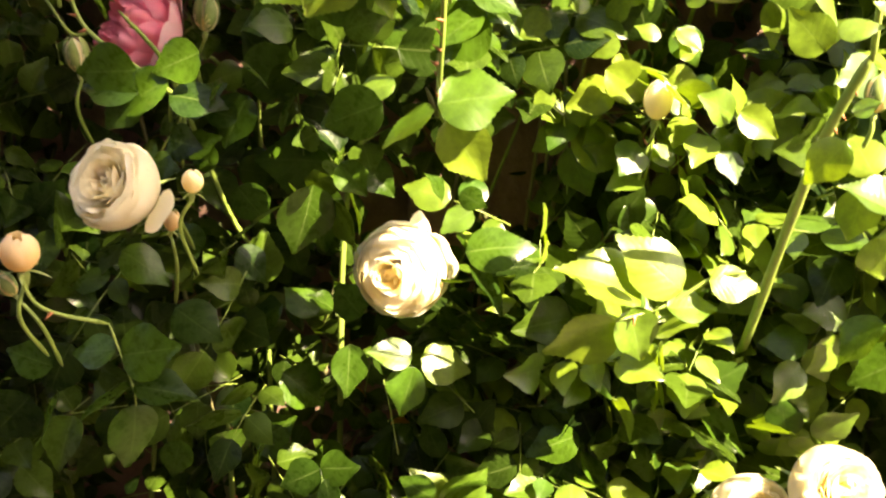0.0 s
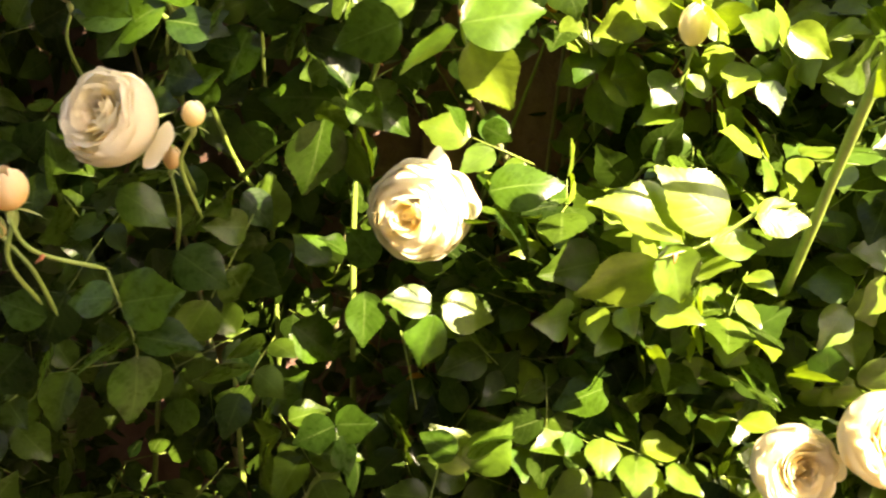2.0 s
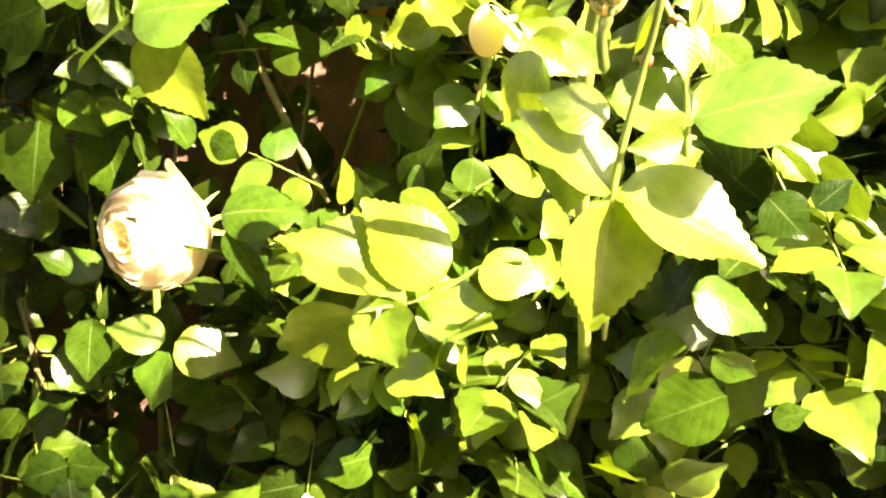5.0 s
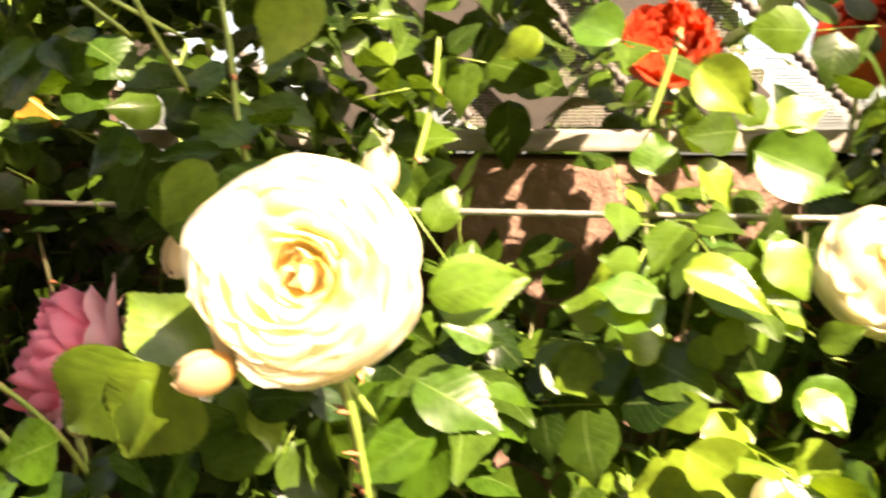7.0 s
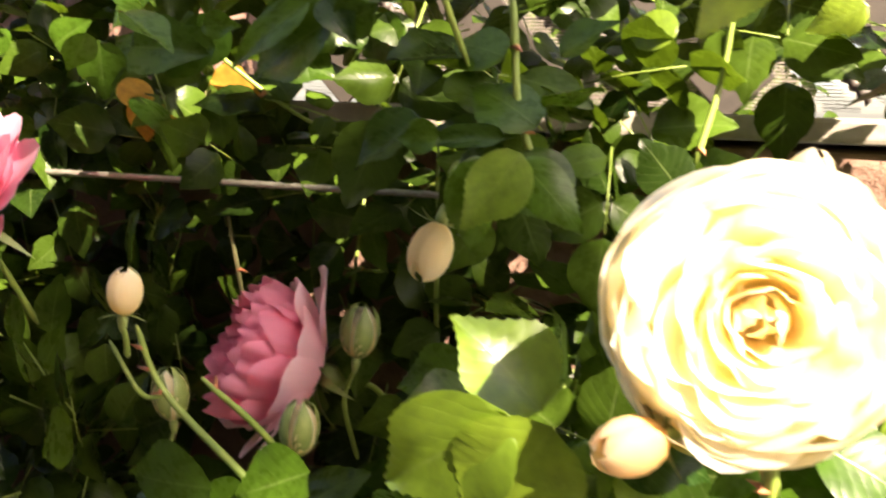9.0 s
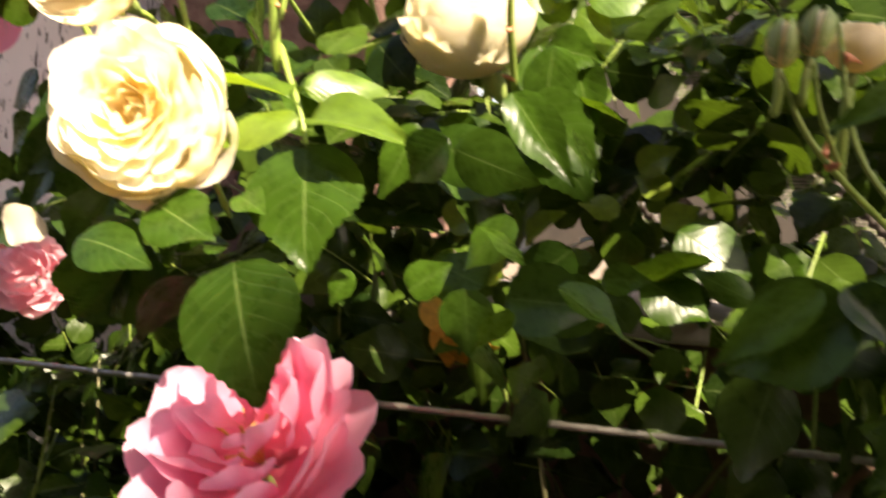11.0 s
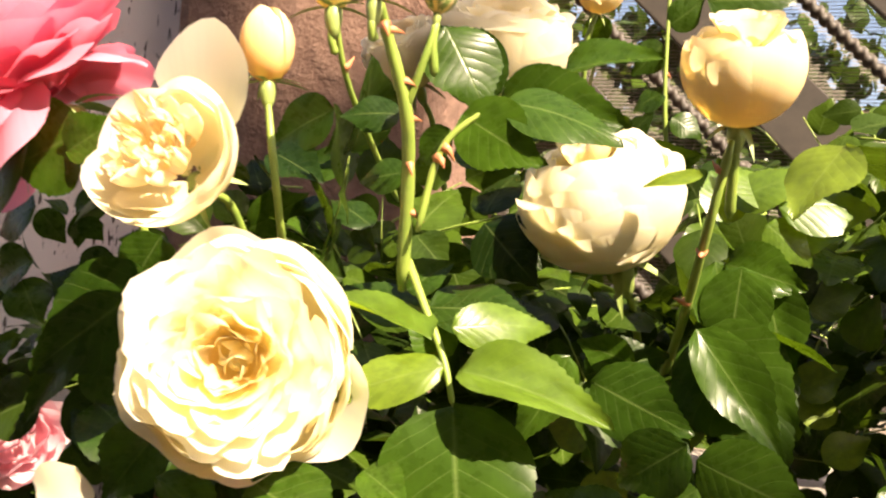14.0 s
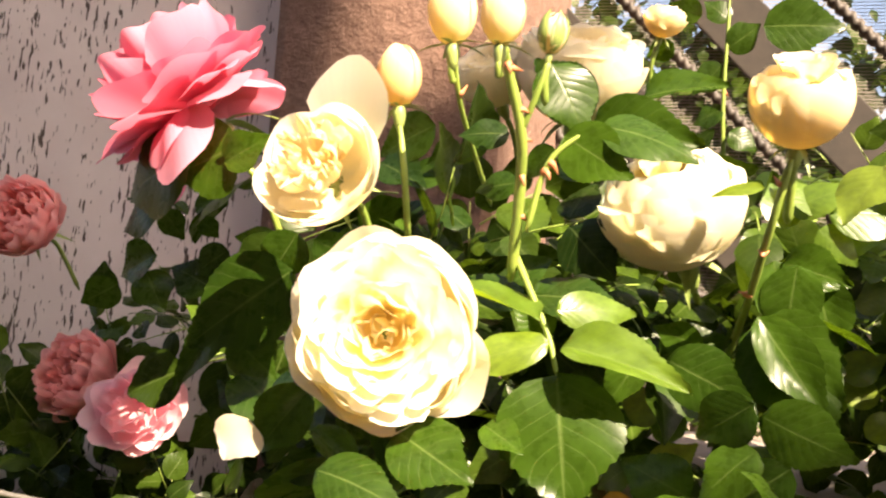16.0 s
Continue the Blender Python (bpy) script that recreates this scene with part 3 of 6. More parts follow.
def cupped_rose(place, axis, across, guards, mat, label, group, seed, inner=None, outer=None, petals=46, rim=1.46, swell=0.10, dimple=0.18, wide=0.86, ruffle=0.035, stalk=0.085, bend=(0, 0.6, -1), tall=1.0, heart=0.5, spin=0.0):
    """A cupped rose: broad guard petals round a bowl that is crowded with frilled petals, spiralling in to a dimple."""
    R = across / 2
    ob = thing("rose", (0, 0, 0), label, "rose", group)
    ob.matrix_basis = aim(Vector(place) - Vector(axis).normalized() * R * 0.62, axis, spin)
    FLOWERS.append((Vector(place), R))
    rnd = random.Random(seed)
    bearing = rnd.uniform(0, 6.3)
    for k, (count, rho, th1, half, flare, drop, ruf) in enumerate(guards):
        bearing += rnd.uniform(0.4, 0.8)
        for i in range(count):
            phi = bearing + 2 * math.pi * i / count + rnd.uniform(-0.14, 0.14)
            shape = petal_shape(phi, half * rnd.uniform(0.9, 1.12), R * rho * rnd.uniform(0.985, 1.015), 8, th1 + rnd.uniform(-5, 5), flare * rnd.uniform(0.3, 1.6), drop * rnd.uniform(0.4, 1.4),
                                ruf, 0.0, seed * 97 + k * 13 + i, tall, nu=14, nv=10, round_off=0.16)
            link_mesh("petal", shape[0], shape[1], outer if outer and k < 2 else mat, ob, shape[2])
    for k in range(petals):
        q = k / petals
        s = wide * (1 - q) ** 0.78 + 0.03
        s *= rnd.uniform(0.95, 1.05)
        h = rim - swell * max(0.0, s - 0.45) ** 2 / 0.16 - dimple * max(0.0, 0.42 - s) ** 1.4 / 0.30 + rnd.uniform(-0.035, 0.035)
        low = (R * s * 0.42, R * tall * (h - 0.46))
        shape = frill_shape(k * 2.39996 + rnd.uniform(-0.25, 0.25), min(1.35, 0.50 / s) * rnd.uniform(0.85, 1.15), low, (R * s, R * tall * h), R * rnd.uniform(0.02, 0.10) * (0.4 + s) if s > 0.16 else -R * s * 0.6, ruffle * rnd.uniform(0.7, 1.3), R, seed * 53 + k)
        link_mesh("petal", shape[0], shape[1], inner if inner and s < heart else mat, ob, shape[2])
    sepals(ob, R * 0.55, seed=seed)
    if stalk:
        down = ob.matrix_basis.to_3x3().inverted() @ Vector(bend)
        end = Vector((0, 0, -R * 0.5)) + (Vector((0, 0, -1)) + down).normalized() * stalk
        stem(ob, [(0, 0, -R * 0.40), (0, 0, -R * 0.5 - stalk * 0.25), end], 0.0022, 0.0026, seed=seed)
    return ob


def flop(ob, across, towards, mat, reach=84, flare=0.30, half=0.7, seed=1, size=1.0):
    """A loose outer petal that has fallen open towards the given direction."""
    d = ob.matrix_basis.to_3x3().inverted() @ Vector(towards)
    shape = petal_shape(math.atan2(d.y, d.x), half, across / 2 * size, 20, reach, flare, 0.0, 0.04, 0.1, seed)
    return link_mesh("petal", shape[0], shape[1], mat, ob, shape[2])


def bud(place, axis, across, mat, label, group, seed, closed=0.75, stalk=0.085, bend=(0, 0.6, -1), back=0.15, long=1.38):
    """A rosebud: wrapped petals in a green calyx. closed 1: still shut in its sepals."""
    R = across / 2
    ob = thing("rose_bud", (0, 0, 0), label, "rosebud", group)
    ob.matrix_basis = aim(Vector(place) - Vector(axis).normalized() * R * 0.8, axis)
    FLOWERS.append((Vector(place), R))
    rnd = random.Random(seed)
    for k in range(3):
        for i in range(3):
            shape = petal_shape(k * 0.7 + i * 2.1 + rnd.uniform(-0.2, 0.2), 1.15, R * (1 - 0.10 * k), 5, 135 + 18 * closed + 4 * k, 0.0, 0.0, 0.03, 0.5, seed * 31 + k * 5 + i, long, 6, 7)
            link_mesh("petal", shape[0], shape[1], mat, ob, shape[2])
    if closed > 0.85:
        for i in range(5):
            shape = petal_shape(i * 1.257, 0.62, R * 1.06, 4, 128 + rnd.uniform(-8, 16), 0.0, 0.0, 0.02, 0.9, seed * 17 + i, long * 1.04, 4, 6)
            link_mesh("sepal", shape[0], shape[1], SEPAL, ob, shape[2])
        sepals(ob, R * 0.8, 0, seed=seed)
    else:
        sepals(ob, R * 1.0, 5, back, 2.1, seed)
    if stalk:
        down = ob.matrix_basis.to_3x3().inverted() @ Vector(bend)
        end = Vector((0, 0, -R * 0.7)) + (Vector((0, 0, -1)) + down).normalized() * stalk
        stem(ob, [(0, 0, -R * 0.55), (rnd.uniform(-0.12, 0.12) * stalk, rnd.uniform(-0.12, 0.12) * stalk, -R * 0.7 - stalk * 0.35), end], 0.0016, 0.0021, seed=seed)
    return ob


# ---- the setting ----
def ground():
    verts, faces = [], []
    n, s = 60, 40.0
    for i in range(n + 1):
        for j in range(n + 1):
            a, b = 2 * i / n - 1, 2 * j / n - 1
            x, y = s * a * abs(a) ** 1.6, s * b * abs(b) ** 1.6
            verts.append((x, y, 0.03 * noise.noise((x * 1.5, y * 1.5, 0))))
    for i in range(n):
        for j in range(n):
            a = i * (n + 1) + j
            faces.append((a, a + n + 1, a + n + 2, a + 1))
    return tagged(link_mesh("ground", verts, faces, EARTH), "dry brown garden soil under the rose bushes", "ground", kind="structure")


def setting_box(name, lo, hi, mat, label, category, bevel=0.006):
    bm = box_mesh(lo, hi, bevel)
    me = bpy.data.meshes.new(name)
    bm.to_mesh(me)
    bm.free()
    me.materials.append(mat)
    return tagged(new(name, me), label, category, kind="structure")


ground()
setting_box("wall_low", (-0.66, 1.14, 0.0), (2.6, 1.34, 1.515), STUCCO, "low garden wall in rough brown stucco", "wall")
setting_box("wall_coping", (-0.655, 1.085, 1.518), (2.6, 1.40, 1.537), COPING, "thin grey cement coping on the low wall", "coping", 0.004)
setting_box("wall_pilaster", (-0.065, 1.092, 0.0), (0.24, 1.138, 1.514), STUCCO, "rough brown stucco pilaster on the low wall", "pilaster", 0.012)
setting_box("wall_pillar", (-0.93, 1.25, 0.0), (-0.66, 1.55, 3.0), STUCCO, "tall pillar in rough brown stucco", "pillar", 0.015)
# Unseen wall, added only to keep sky light off the bush.
setting_box("wall_unseen", (-9.0, -3.4, 0.0), (4.5, -3.1, 6.4), STUCCO, "unseen brown stucco wall added behind the path to block sky light", "wall")
setting_box("wall_painted", (-2.9, 1.30, 0.0), (-0.94, 1.36, 3.0), PAINT, "old board wall with cracked and peeling grey-lilac paint", "wall", 0.003)


def screen_fence():
    """Insect screen stretched over slanting slats and twisted iron rods, above the low wall."""
    top = thing("screen_fence", (0.6, 1.5, 1.55), "pale woven screen over slanting dark slats and twisted iron rods", "screen fence")
    lay = Matrix.Translation((0, 1.50, 0))
    verts = [(-1.6, 0, 0.0), (2.2, 0, 0.0), (2.2, 0.10, 1.5), (-1.6, 0.10, 1.5)]
    scr = link_mesh("screen", [Vector(v) for v in verts], [(0, 1, 2, 3)], SCREEN, top, smooth=False)
    for k in range(14):
        x = -1.43 + 0.24 * k
        rise = Vector((-0.70, 0.05, 0.71)).normalized()
        foot = Vector((x, -0.014, 0.012))
        # twisted square rod in front of the screen
        length = 1.5
        n = 640
        vs, fs = [], []
        side = Vector((0, 1, 0)).cross(rise).normalized()
        other = rise.cross(side)
        for i in range(n + 1):
            s = i / n * length
            for c in range(8):
                a = 2 * math.pi * c / 8
                r = 0.0066 * (1 + 0.30 * math.cos(2 * a - 2 * math.pi * s / 0.013))
                vs.append(foot + rise * s + r * (math.cos(a) * side + math.sin(a) * other))
            if i:
                for c in range(8):
                    p, q = (i - 1) * 8 + c, (i - 1) * 8 + (c + 1) % 8
                    fs.append((p, q, q + 8, p + 8))
        link_mesh("rod", vs, fs, ROD, top)
        # flat slat behind the screen
        bm = box_mesh((-0.036, 0, 0), (0.036, 0.010, 1.7), 0.002)
        slat = part("slat", bm, SLAT, top)
        slat.matrix_basis = Matrix.Translation(foot + Vector((0.11, -0.006, 0))) @ Matrix((side, other, rise)).transposed().to_4x4()
    return top


screen_fence()


def wire_rope():
    """A taut steel rope of twisted strands along the front of the wall."""
    n, r = 900, 0.0025
    vs, fs = [], []
    for i in range(n + 1):
        x = -2.2 + 4.4 * i / n
        for c in range(10):
            a = 2 * math.pi * c / 10
            rr = r * (1 + 0.16 * math.cos(5 * a - 2 * math.pi * x / 0.022))
            vs.append((x, 0.985 + rr * math.cos(a), 1.472 + rr * math.sin(a)))
        if i:
            for c in range(10):
                p, q = (i - 1) * 10 + c, (i - 1) * 10 + (c + 1) % 10
                fs.append((p, q, q + 10, p + 10))
    return tagged(link_mesh("wire_rope", vs, fs, STEEL), "taut twisted steel wire rope strung through the roses", "wire")


wire_rope()


# ---- trees ----
def clump_tree(name, foot, height, lobes, label, leaves, size, seed, trunk=0.10):
    """A tree: tapered trunk, limbs and a crown in lobes (x, y, z from the foot, half-width, half-height, twigs) of single leaves."""
    rnd = random.Random(seed)
    top = thing(name, foot, label, "tree")
    v, f = tube([(0, 0, 0), (0.05, 0, height * 0.3), (-0.03, 0.04, height * 0.62), (0.02, 0, height * 0.92)], [trunk, trunk * 0.8, trunk * 0.55, trunk * 0.12], 10)
    link_mesh("trunk", v, f, BARK, top)
    hubs = []
    for x, y, z, wide, tall, many in lobes:
        for k in range(many):
            d = Vector((rnd.gauss(0, 1), rnd.gauss(0, 1), rnd.gauss(0, 1))).normalized() * rnd.uniform(0.2, 0.85)
            tip = Vector((x + d.x * wide, y + d.y * 0.12, z + d.z * tall))
            hubs.append((tip, 0.24 * min(wide, tall)))
            if k % 5 == 0:
                z0 = max(height * 0.25, tip.z - 0.6)
                v, f = tube(smooth_line([(0, 0, z0), (tip.x * 0.5, tip.y * 0.5, z0 + (tip.z - z0) * 0.6), tip], 4), [trunk * 0.3 * (1 - i / 9) + 0.004 for i in range(9)], 6)
                link_mesh("limb", v, f, BARK, top)
    mass_leaves(top, "crown", hubs, leaves, size, seed)
    return top


def mass_leaves(parent, name, hubs, count, size, seed, mat=LEAF_MASS, face=(0.2, -0.45, 0.8), keep=None):
    """Many single leaves about the hubs, joined into one mesh."""
    rs = np.random.RandomState(seed)
    shapes = [(np.array(s[0]), np.array(s[1]), np.array(s[2])) for s in FAR_SHAPES]
    V, F, U, base = [], [], [], 0
    made = 0
    while made < count:
        hub, reach = hubs[rs.randint(len(hubs))]
        p = np.array(hub) + rs.normal(size=3) * reach * 0.5
        if keep is not None and not keep(p):
            continue
        verts, faces, uvs = shapes[rs.randint(len(shapes))]
        way = rs.normal(size=3) * (0.8, 0.5, 0.8) + (0, -0.15, -0.35)
        n = np.array(face) + rs.normal(size=3) * 0.55
        way /= np.linalg.norm(way)
        n -= way * (n @ way)
        n /= np.linalg.norm(n)
        side = np.cross(way, n)
        s = size * rs.uniform(0.6, 1.25)
        V.append(p + s * (verts[:, :1] * side + verts[:, 1:2] * way + verts[:, 2:] * n))
        F.append(faces + base)
        U.append(uvs)
        base += len(verts)
        made += 1
    ob = link_mesh(name, np.concatenate(V).tolist(), np.concatenate(F).tolist(), mat, parent, np.concatenate(U))
    return tagged(ob, kind="stuff")


def mass_sprays(parent, name, spots, seed, size=0.046, mat=LEAF_MASS, shapes=PLAIN_SHAPES, lean=(0.25, -0.62, 0.66), loose=0.55):
    """Sprays of five leaflets on a thin stalk, joined into one mesh of leaves and one of stalks."""
    rs = np.random.RandomState(seed)
    shapes = [(np.array(s[0]), np.array(s[1]), np.array(s[2])) for s in shapes]
    V, F, U, base = [], [], [], 0
    SV, SF = [], []
    up = np.array(lean) / np.linalg.norm(lean)
    for spot in spots:
        p = np.array(spot)
        way = rs.normal(size=3) * (0.9, 0.5, 0.7) + (0, -0.35, -0.15)
        way /= np.linalg.norm(way)
        n = up + rs.normal(size=3) * loose
        n -= way * (n @ way)
        n /= np.linalg.norm(n)
        side = np.cross(way, n)
        L = size * rs.uniform(1.5, 2.1)
        k = len(SV)
        v, f = tube([Vector(p + way * L * 0.22 - n * 0.006), Vector(p + way * L * 0.6 - n * 0.001), Vector(p + way * L)], [0.0009, 0.0007, 0.0005], 4)
        SV += v
        SF += [tuple(i + k for i in q) for q in f]
        for s, turn in ((0.34, 1.0), (0.34, -1.0), (0.72, 0.9), (0.72, -0.9), (1.0, 0.0)):
            if rs.rand() < 0.08:
                continue
            verts, faces, uvs = shapes[rs.randint(len(shapes))]
            w = way * (1.0 if turn == 0 else 0.45) + side * turn + n * rs.uniform(-0.25, 0.15) + rs.normal(size=3) * 0.12
            w /= np.linalg.norm(w)
            m = n + rs.normal(size=3) * 0.22
            m -= w * (m @ w)
            m /= np.linalg.norm(m)
            x = np.cross(w, m)
            a = size * rs.uniform(0.7, 1.1) * (1.12 if turn == 0 else 1.0 if s > 0.5 else 0.82)
            o = p + way * L * s + w * 0.003
            V.append(o + a * (verts[:, :1] * x + verts[:, 1:2] * w + verts[:, 2:] * m))
            F.append(faces + base)
            U.append(uvs)
            base += len(verts)
    ob = link_mesh(name, np.concatenate(V).tolist(), np.concatenate(F).tolist(), mat, parent, np.concatenate(U))
    tagged(ob, kind="stuff")
    tagged(link_mesh("stalk", SV, SF, STEM, parent), kind="stuff")
    return ob


# ---- the rose bushes ----
bush = thing("rose_bush", (0, 0, 0), "leafy rose bush with toothed green leaves and thorny canes", "rose bush")

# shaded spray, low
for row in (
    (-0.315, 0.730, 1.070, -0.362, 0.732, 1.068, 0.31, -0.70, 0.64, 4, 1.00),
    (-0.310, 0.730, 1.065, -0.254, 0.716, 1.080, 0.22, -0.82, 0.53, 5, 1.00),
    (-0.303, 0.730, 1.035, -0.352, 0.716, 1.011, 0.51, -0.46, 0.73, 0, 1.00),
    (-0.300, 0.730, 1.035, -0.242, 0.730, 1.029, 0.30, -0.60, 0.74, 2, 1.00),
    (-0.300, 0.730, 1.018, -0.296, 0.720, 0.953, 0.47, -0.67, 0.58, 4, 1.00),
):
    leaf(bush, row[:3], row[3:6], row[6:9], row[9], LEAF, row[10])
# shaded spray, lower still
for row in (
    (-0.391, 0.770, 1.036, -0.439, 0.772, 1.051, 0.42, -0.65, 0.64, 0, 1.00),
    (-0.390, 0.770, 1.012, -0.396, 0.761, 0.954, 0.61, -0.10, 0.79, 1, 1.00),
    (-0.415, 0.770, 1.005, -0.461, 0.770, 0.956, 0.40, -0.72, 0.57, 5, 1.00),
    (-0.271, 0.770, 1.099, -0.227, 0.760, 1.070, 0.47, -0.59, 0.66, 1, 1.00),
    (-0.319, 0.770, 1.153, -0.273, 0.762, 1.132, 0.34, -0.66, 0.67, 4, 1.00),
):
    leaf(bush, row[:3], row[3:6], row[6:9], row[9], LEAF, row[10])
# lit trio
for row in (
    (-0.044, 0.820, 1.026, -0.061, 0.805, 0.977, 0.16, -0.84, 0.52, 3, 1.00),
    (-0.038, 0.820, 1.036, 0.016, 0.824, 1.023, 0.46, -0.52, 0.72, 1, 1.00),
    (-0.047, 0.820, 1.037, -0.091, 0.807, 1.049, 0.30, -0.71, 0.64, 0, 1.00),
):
    leaf(bush, row[:3], row[3:6], row[6:9], row[9], LEAF_YOUNG_LIT, row[10])
# spray under the pink rose
for row in (
    (-0.305, 0.800, 1.297, -0.341, 0.800, 1.262, 0.07, -0.84, 0.54, 0, 1.00),
    (-0.277, 0.800, 1.295, -0.224, 0.797, 1.293, 0.28, -0.84, 0.47, 1, 1.00),
    (-0.305, 0.800, 1.297, -0.364, 0.810, 1.302, 0.54, -0.69, 0.49, 2, 1.00),
):
    leaf(bush, row[:3], row[3:6], row[6:9], row[9], LEAF, row[10])
# high spray
for row in (
    (-0.020, 0.750, 1.287, 0.018, 0.759, 1.229, 0.33, -0.88, 0.34, 2, 1.00),
    (-0.030, 0.750, 1.294, -0.082, 0.758, 1.264, 0.10, -0.45, 0.89, 0, 1.00),
    (-0.028, 0.750, 1.299, 0.038, 0.741, 1.314, 0.01, -0.82, 0.58, 5, 1.00),
    (-0.065, 0.750, 1.315, -0.104, 0.750, 1.311, 0.37, -0.75, 0.55, 1, 1.00),
):
    leaf(bush, row[:3], row[3:6], row[6:9], row[9], LEAF_YOUNG_LIT, row[10])
# far shaded leaves
for row in (
    (-0.236, 0.950, 1.291, -0.172, 0.957, 1.335, 0.12, -0.93, 0.34, 5, 1.00),
    (-0.236, 0.950, 1.285, -0.265, 0.936, 1.230, 0.66, -0.56, 0.51, 3, 1.00),
    (-0.137, 0.950, 1.213, -0.229, 0.936, 1.224, 0.29, -0.84, 0.46, 1, 1.00),
    (-0.162, 0.950, 1.193, -0.155, 0.937, 1.112, 0.57, -0.66, 0.49, 3, 1.00),
    (-0.137, 0.950, 1.226, -0.173, 0.944, 1.281, 0.72, -0.34, 0.60, 3, 1.00),
    (-0.112, 0.950, 1.214, -0.073, 0.938, 1.182, 0.22, -0.81, 0.54, 3, 1.00),
):
    leaf(bush, row[:3], row[3:6], row[6:9], row[9], LEAF, row[10])
# bright five-leaf spray
for row in (
    (0.105, 0.940, 1.270, 0.068, 0.933, 1.295, -0.52, -0.48, 0.71, 3, 1.00),
    (0.110, 0.940, 1.273, 0.157, 0.951, 1.284, -0.34, -0.88, 0.33, 2, 1.00),
    (0.111, 0.940, 1.258, 0.075, 0.933, 1.238, 0.08, -0.99, 0.09, 1, 1.00),
    (0.116, 0.940, 1.254, 0.188, 0.942, 1.224, 0.44, -0.79, 0.42, 0, 1.00),
    (0.115, 0.940, 1.240, 0.143, 0.938, 1.185, -0.14, -0.86, 0.49, 2, 1.00),
):
    leaf(bush, row[:3], row[3:6], row[6:9], row[9], LEAF_YOUNG_LIT, row[10])
# bright leaves beside it
for row in (
    (0.142, 0.900, 1.326, 0.198, 0.904, 1.297, 0.09, -0.98, 0.17, 2, 1.00),
    (0.289, 0.900, 1.263, 0.359, 0.900, 1.303, -0.17, -0.92, 0.36, 5, 1.00),
    (0.260, 0.900, 1.243, 0.315, 0.893, 1.250, 0.69, -0.55, 0.47, 4, 1.00),
    (0.244, 0.900, 1.221, 0.248, 0.908, 1.183, -0.34, -0.78, 0.52, 2, 1.00),
    (0.236, 0.900, 1.348, 0.210, 0.907, 1.363, 0.20, -0.97, 0.13, 2, 1.00),
    (0.219, 0.900, 1.314, 0.255, 0.892, 1.287, -0.52, -0.83, 0.18, 1, 1.00),
):
    leaf(bush, row[:3], row[3:6], row[6:9], row[9], LEAF_YOUNG_LIT, row[10])
# bright foremost spray
for row in (
    (0.141, 0.730, 1.112, 0.076, 0.738, 1.072, 0.36, -0.92, 0.13, 2, 1.00),
    (0.147, 0.730, 1.125, 0.169, 0.729, 1.072, -0.04, -0.65, 0.76, 3, 1.00),
    (0.159, 0.730, 1.133, 0.086, 0.723, 1.172, -0.33, -0.51, 0.79, 3, 1.00),
    (0.195, 0.730, 1.142, 0.141, 0.720, 1.191, 0.10, -0.90, 0.43, 4, 1.00),
    (0.183, 0.730, 1.126, 0.230, 0.730, 1.130, -0.18, -0.77, 0.61, 0, 1.00),
    (0.218, 0.730, 1.153, 0.263, 0.720, 1.152, -0.20, -0.75, 0.63, 1, 1.00),
):
    leaf(bush, row[:3], row[3:6], row[6:9], row[9], LEAF_YOUNG_LIT, row[10])
# low right leaves
for row in (
    (0.138, 0.840, 0.998, 0.096, 0.842, 1.002, 0.44, -0.50, 0.74, 1, 1.00),
    (0.132, 0.840, 0.992, 0.092, 0.829, 0.987, 0.17, -0.64, 0.75, 4, 1.00),
    (0.132, 0.840, 0.946, 0.077, 0.826, 0.930, 0.08, -0.76, 0.64, 4, 1.00),
    (0.133, 0.840, 0.933, 0.168, 0.827, 0.886, 0.27, -0.52, 0.81, 2, 1.00),
    (0.173, 0.840, 1.011, 0.246, 0.848, 0.944, 0.28, -0.71, 0.65, 4, 1.00),
    (0.257, 0.840, 0.973, 0.315, 0.835, 0.933, 0.26, -0.55, 0.80, 2, 1.00),
    (0.248, 0.840, 0.940, 0.213, 0.851, 0.874, 0.17, -0.62, 0.77, 1, 1.00),
    (0.250, 0.840, 0.946, 0.291, 0.836, 0.879, 0.12, -0.82, 0.56, 4, 1.00),
    (0.125, 0.840, 0.926, 0.097, 0.835, 0.874, 0.19, -0.72, 0.66, 1, 1.00),
):
    leaf(bush, row[:3], row[3:6], row[6:9], row[9], LEAF, row[10])
# low leaves
for row in (
    (-0.011, 0.800, 0.888, 0.024, 0.801, 0.922, -0.05, -0.38, 0.92, 4, 1.00),
    (-0.020, 0.800, 0.889, -0.059, 0.810, 0.904, 0.21, -0.76, 0.62, 4, 1.00),
):
    leaf(bush, row[:3], row[3:6], row[6:9], row[9], LEAF, row[10])
# five leaves on the open stem
for row in (
    (-0.505, 0.835, 1.640, -0.490, 0.805, 1.578, 0.12, -0.92, 0.32, 5, 1.00),
):
    leaf(bush, row[:3], row[3:6], row[6:9], row[9], LEAF, row[10], 0.4)
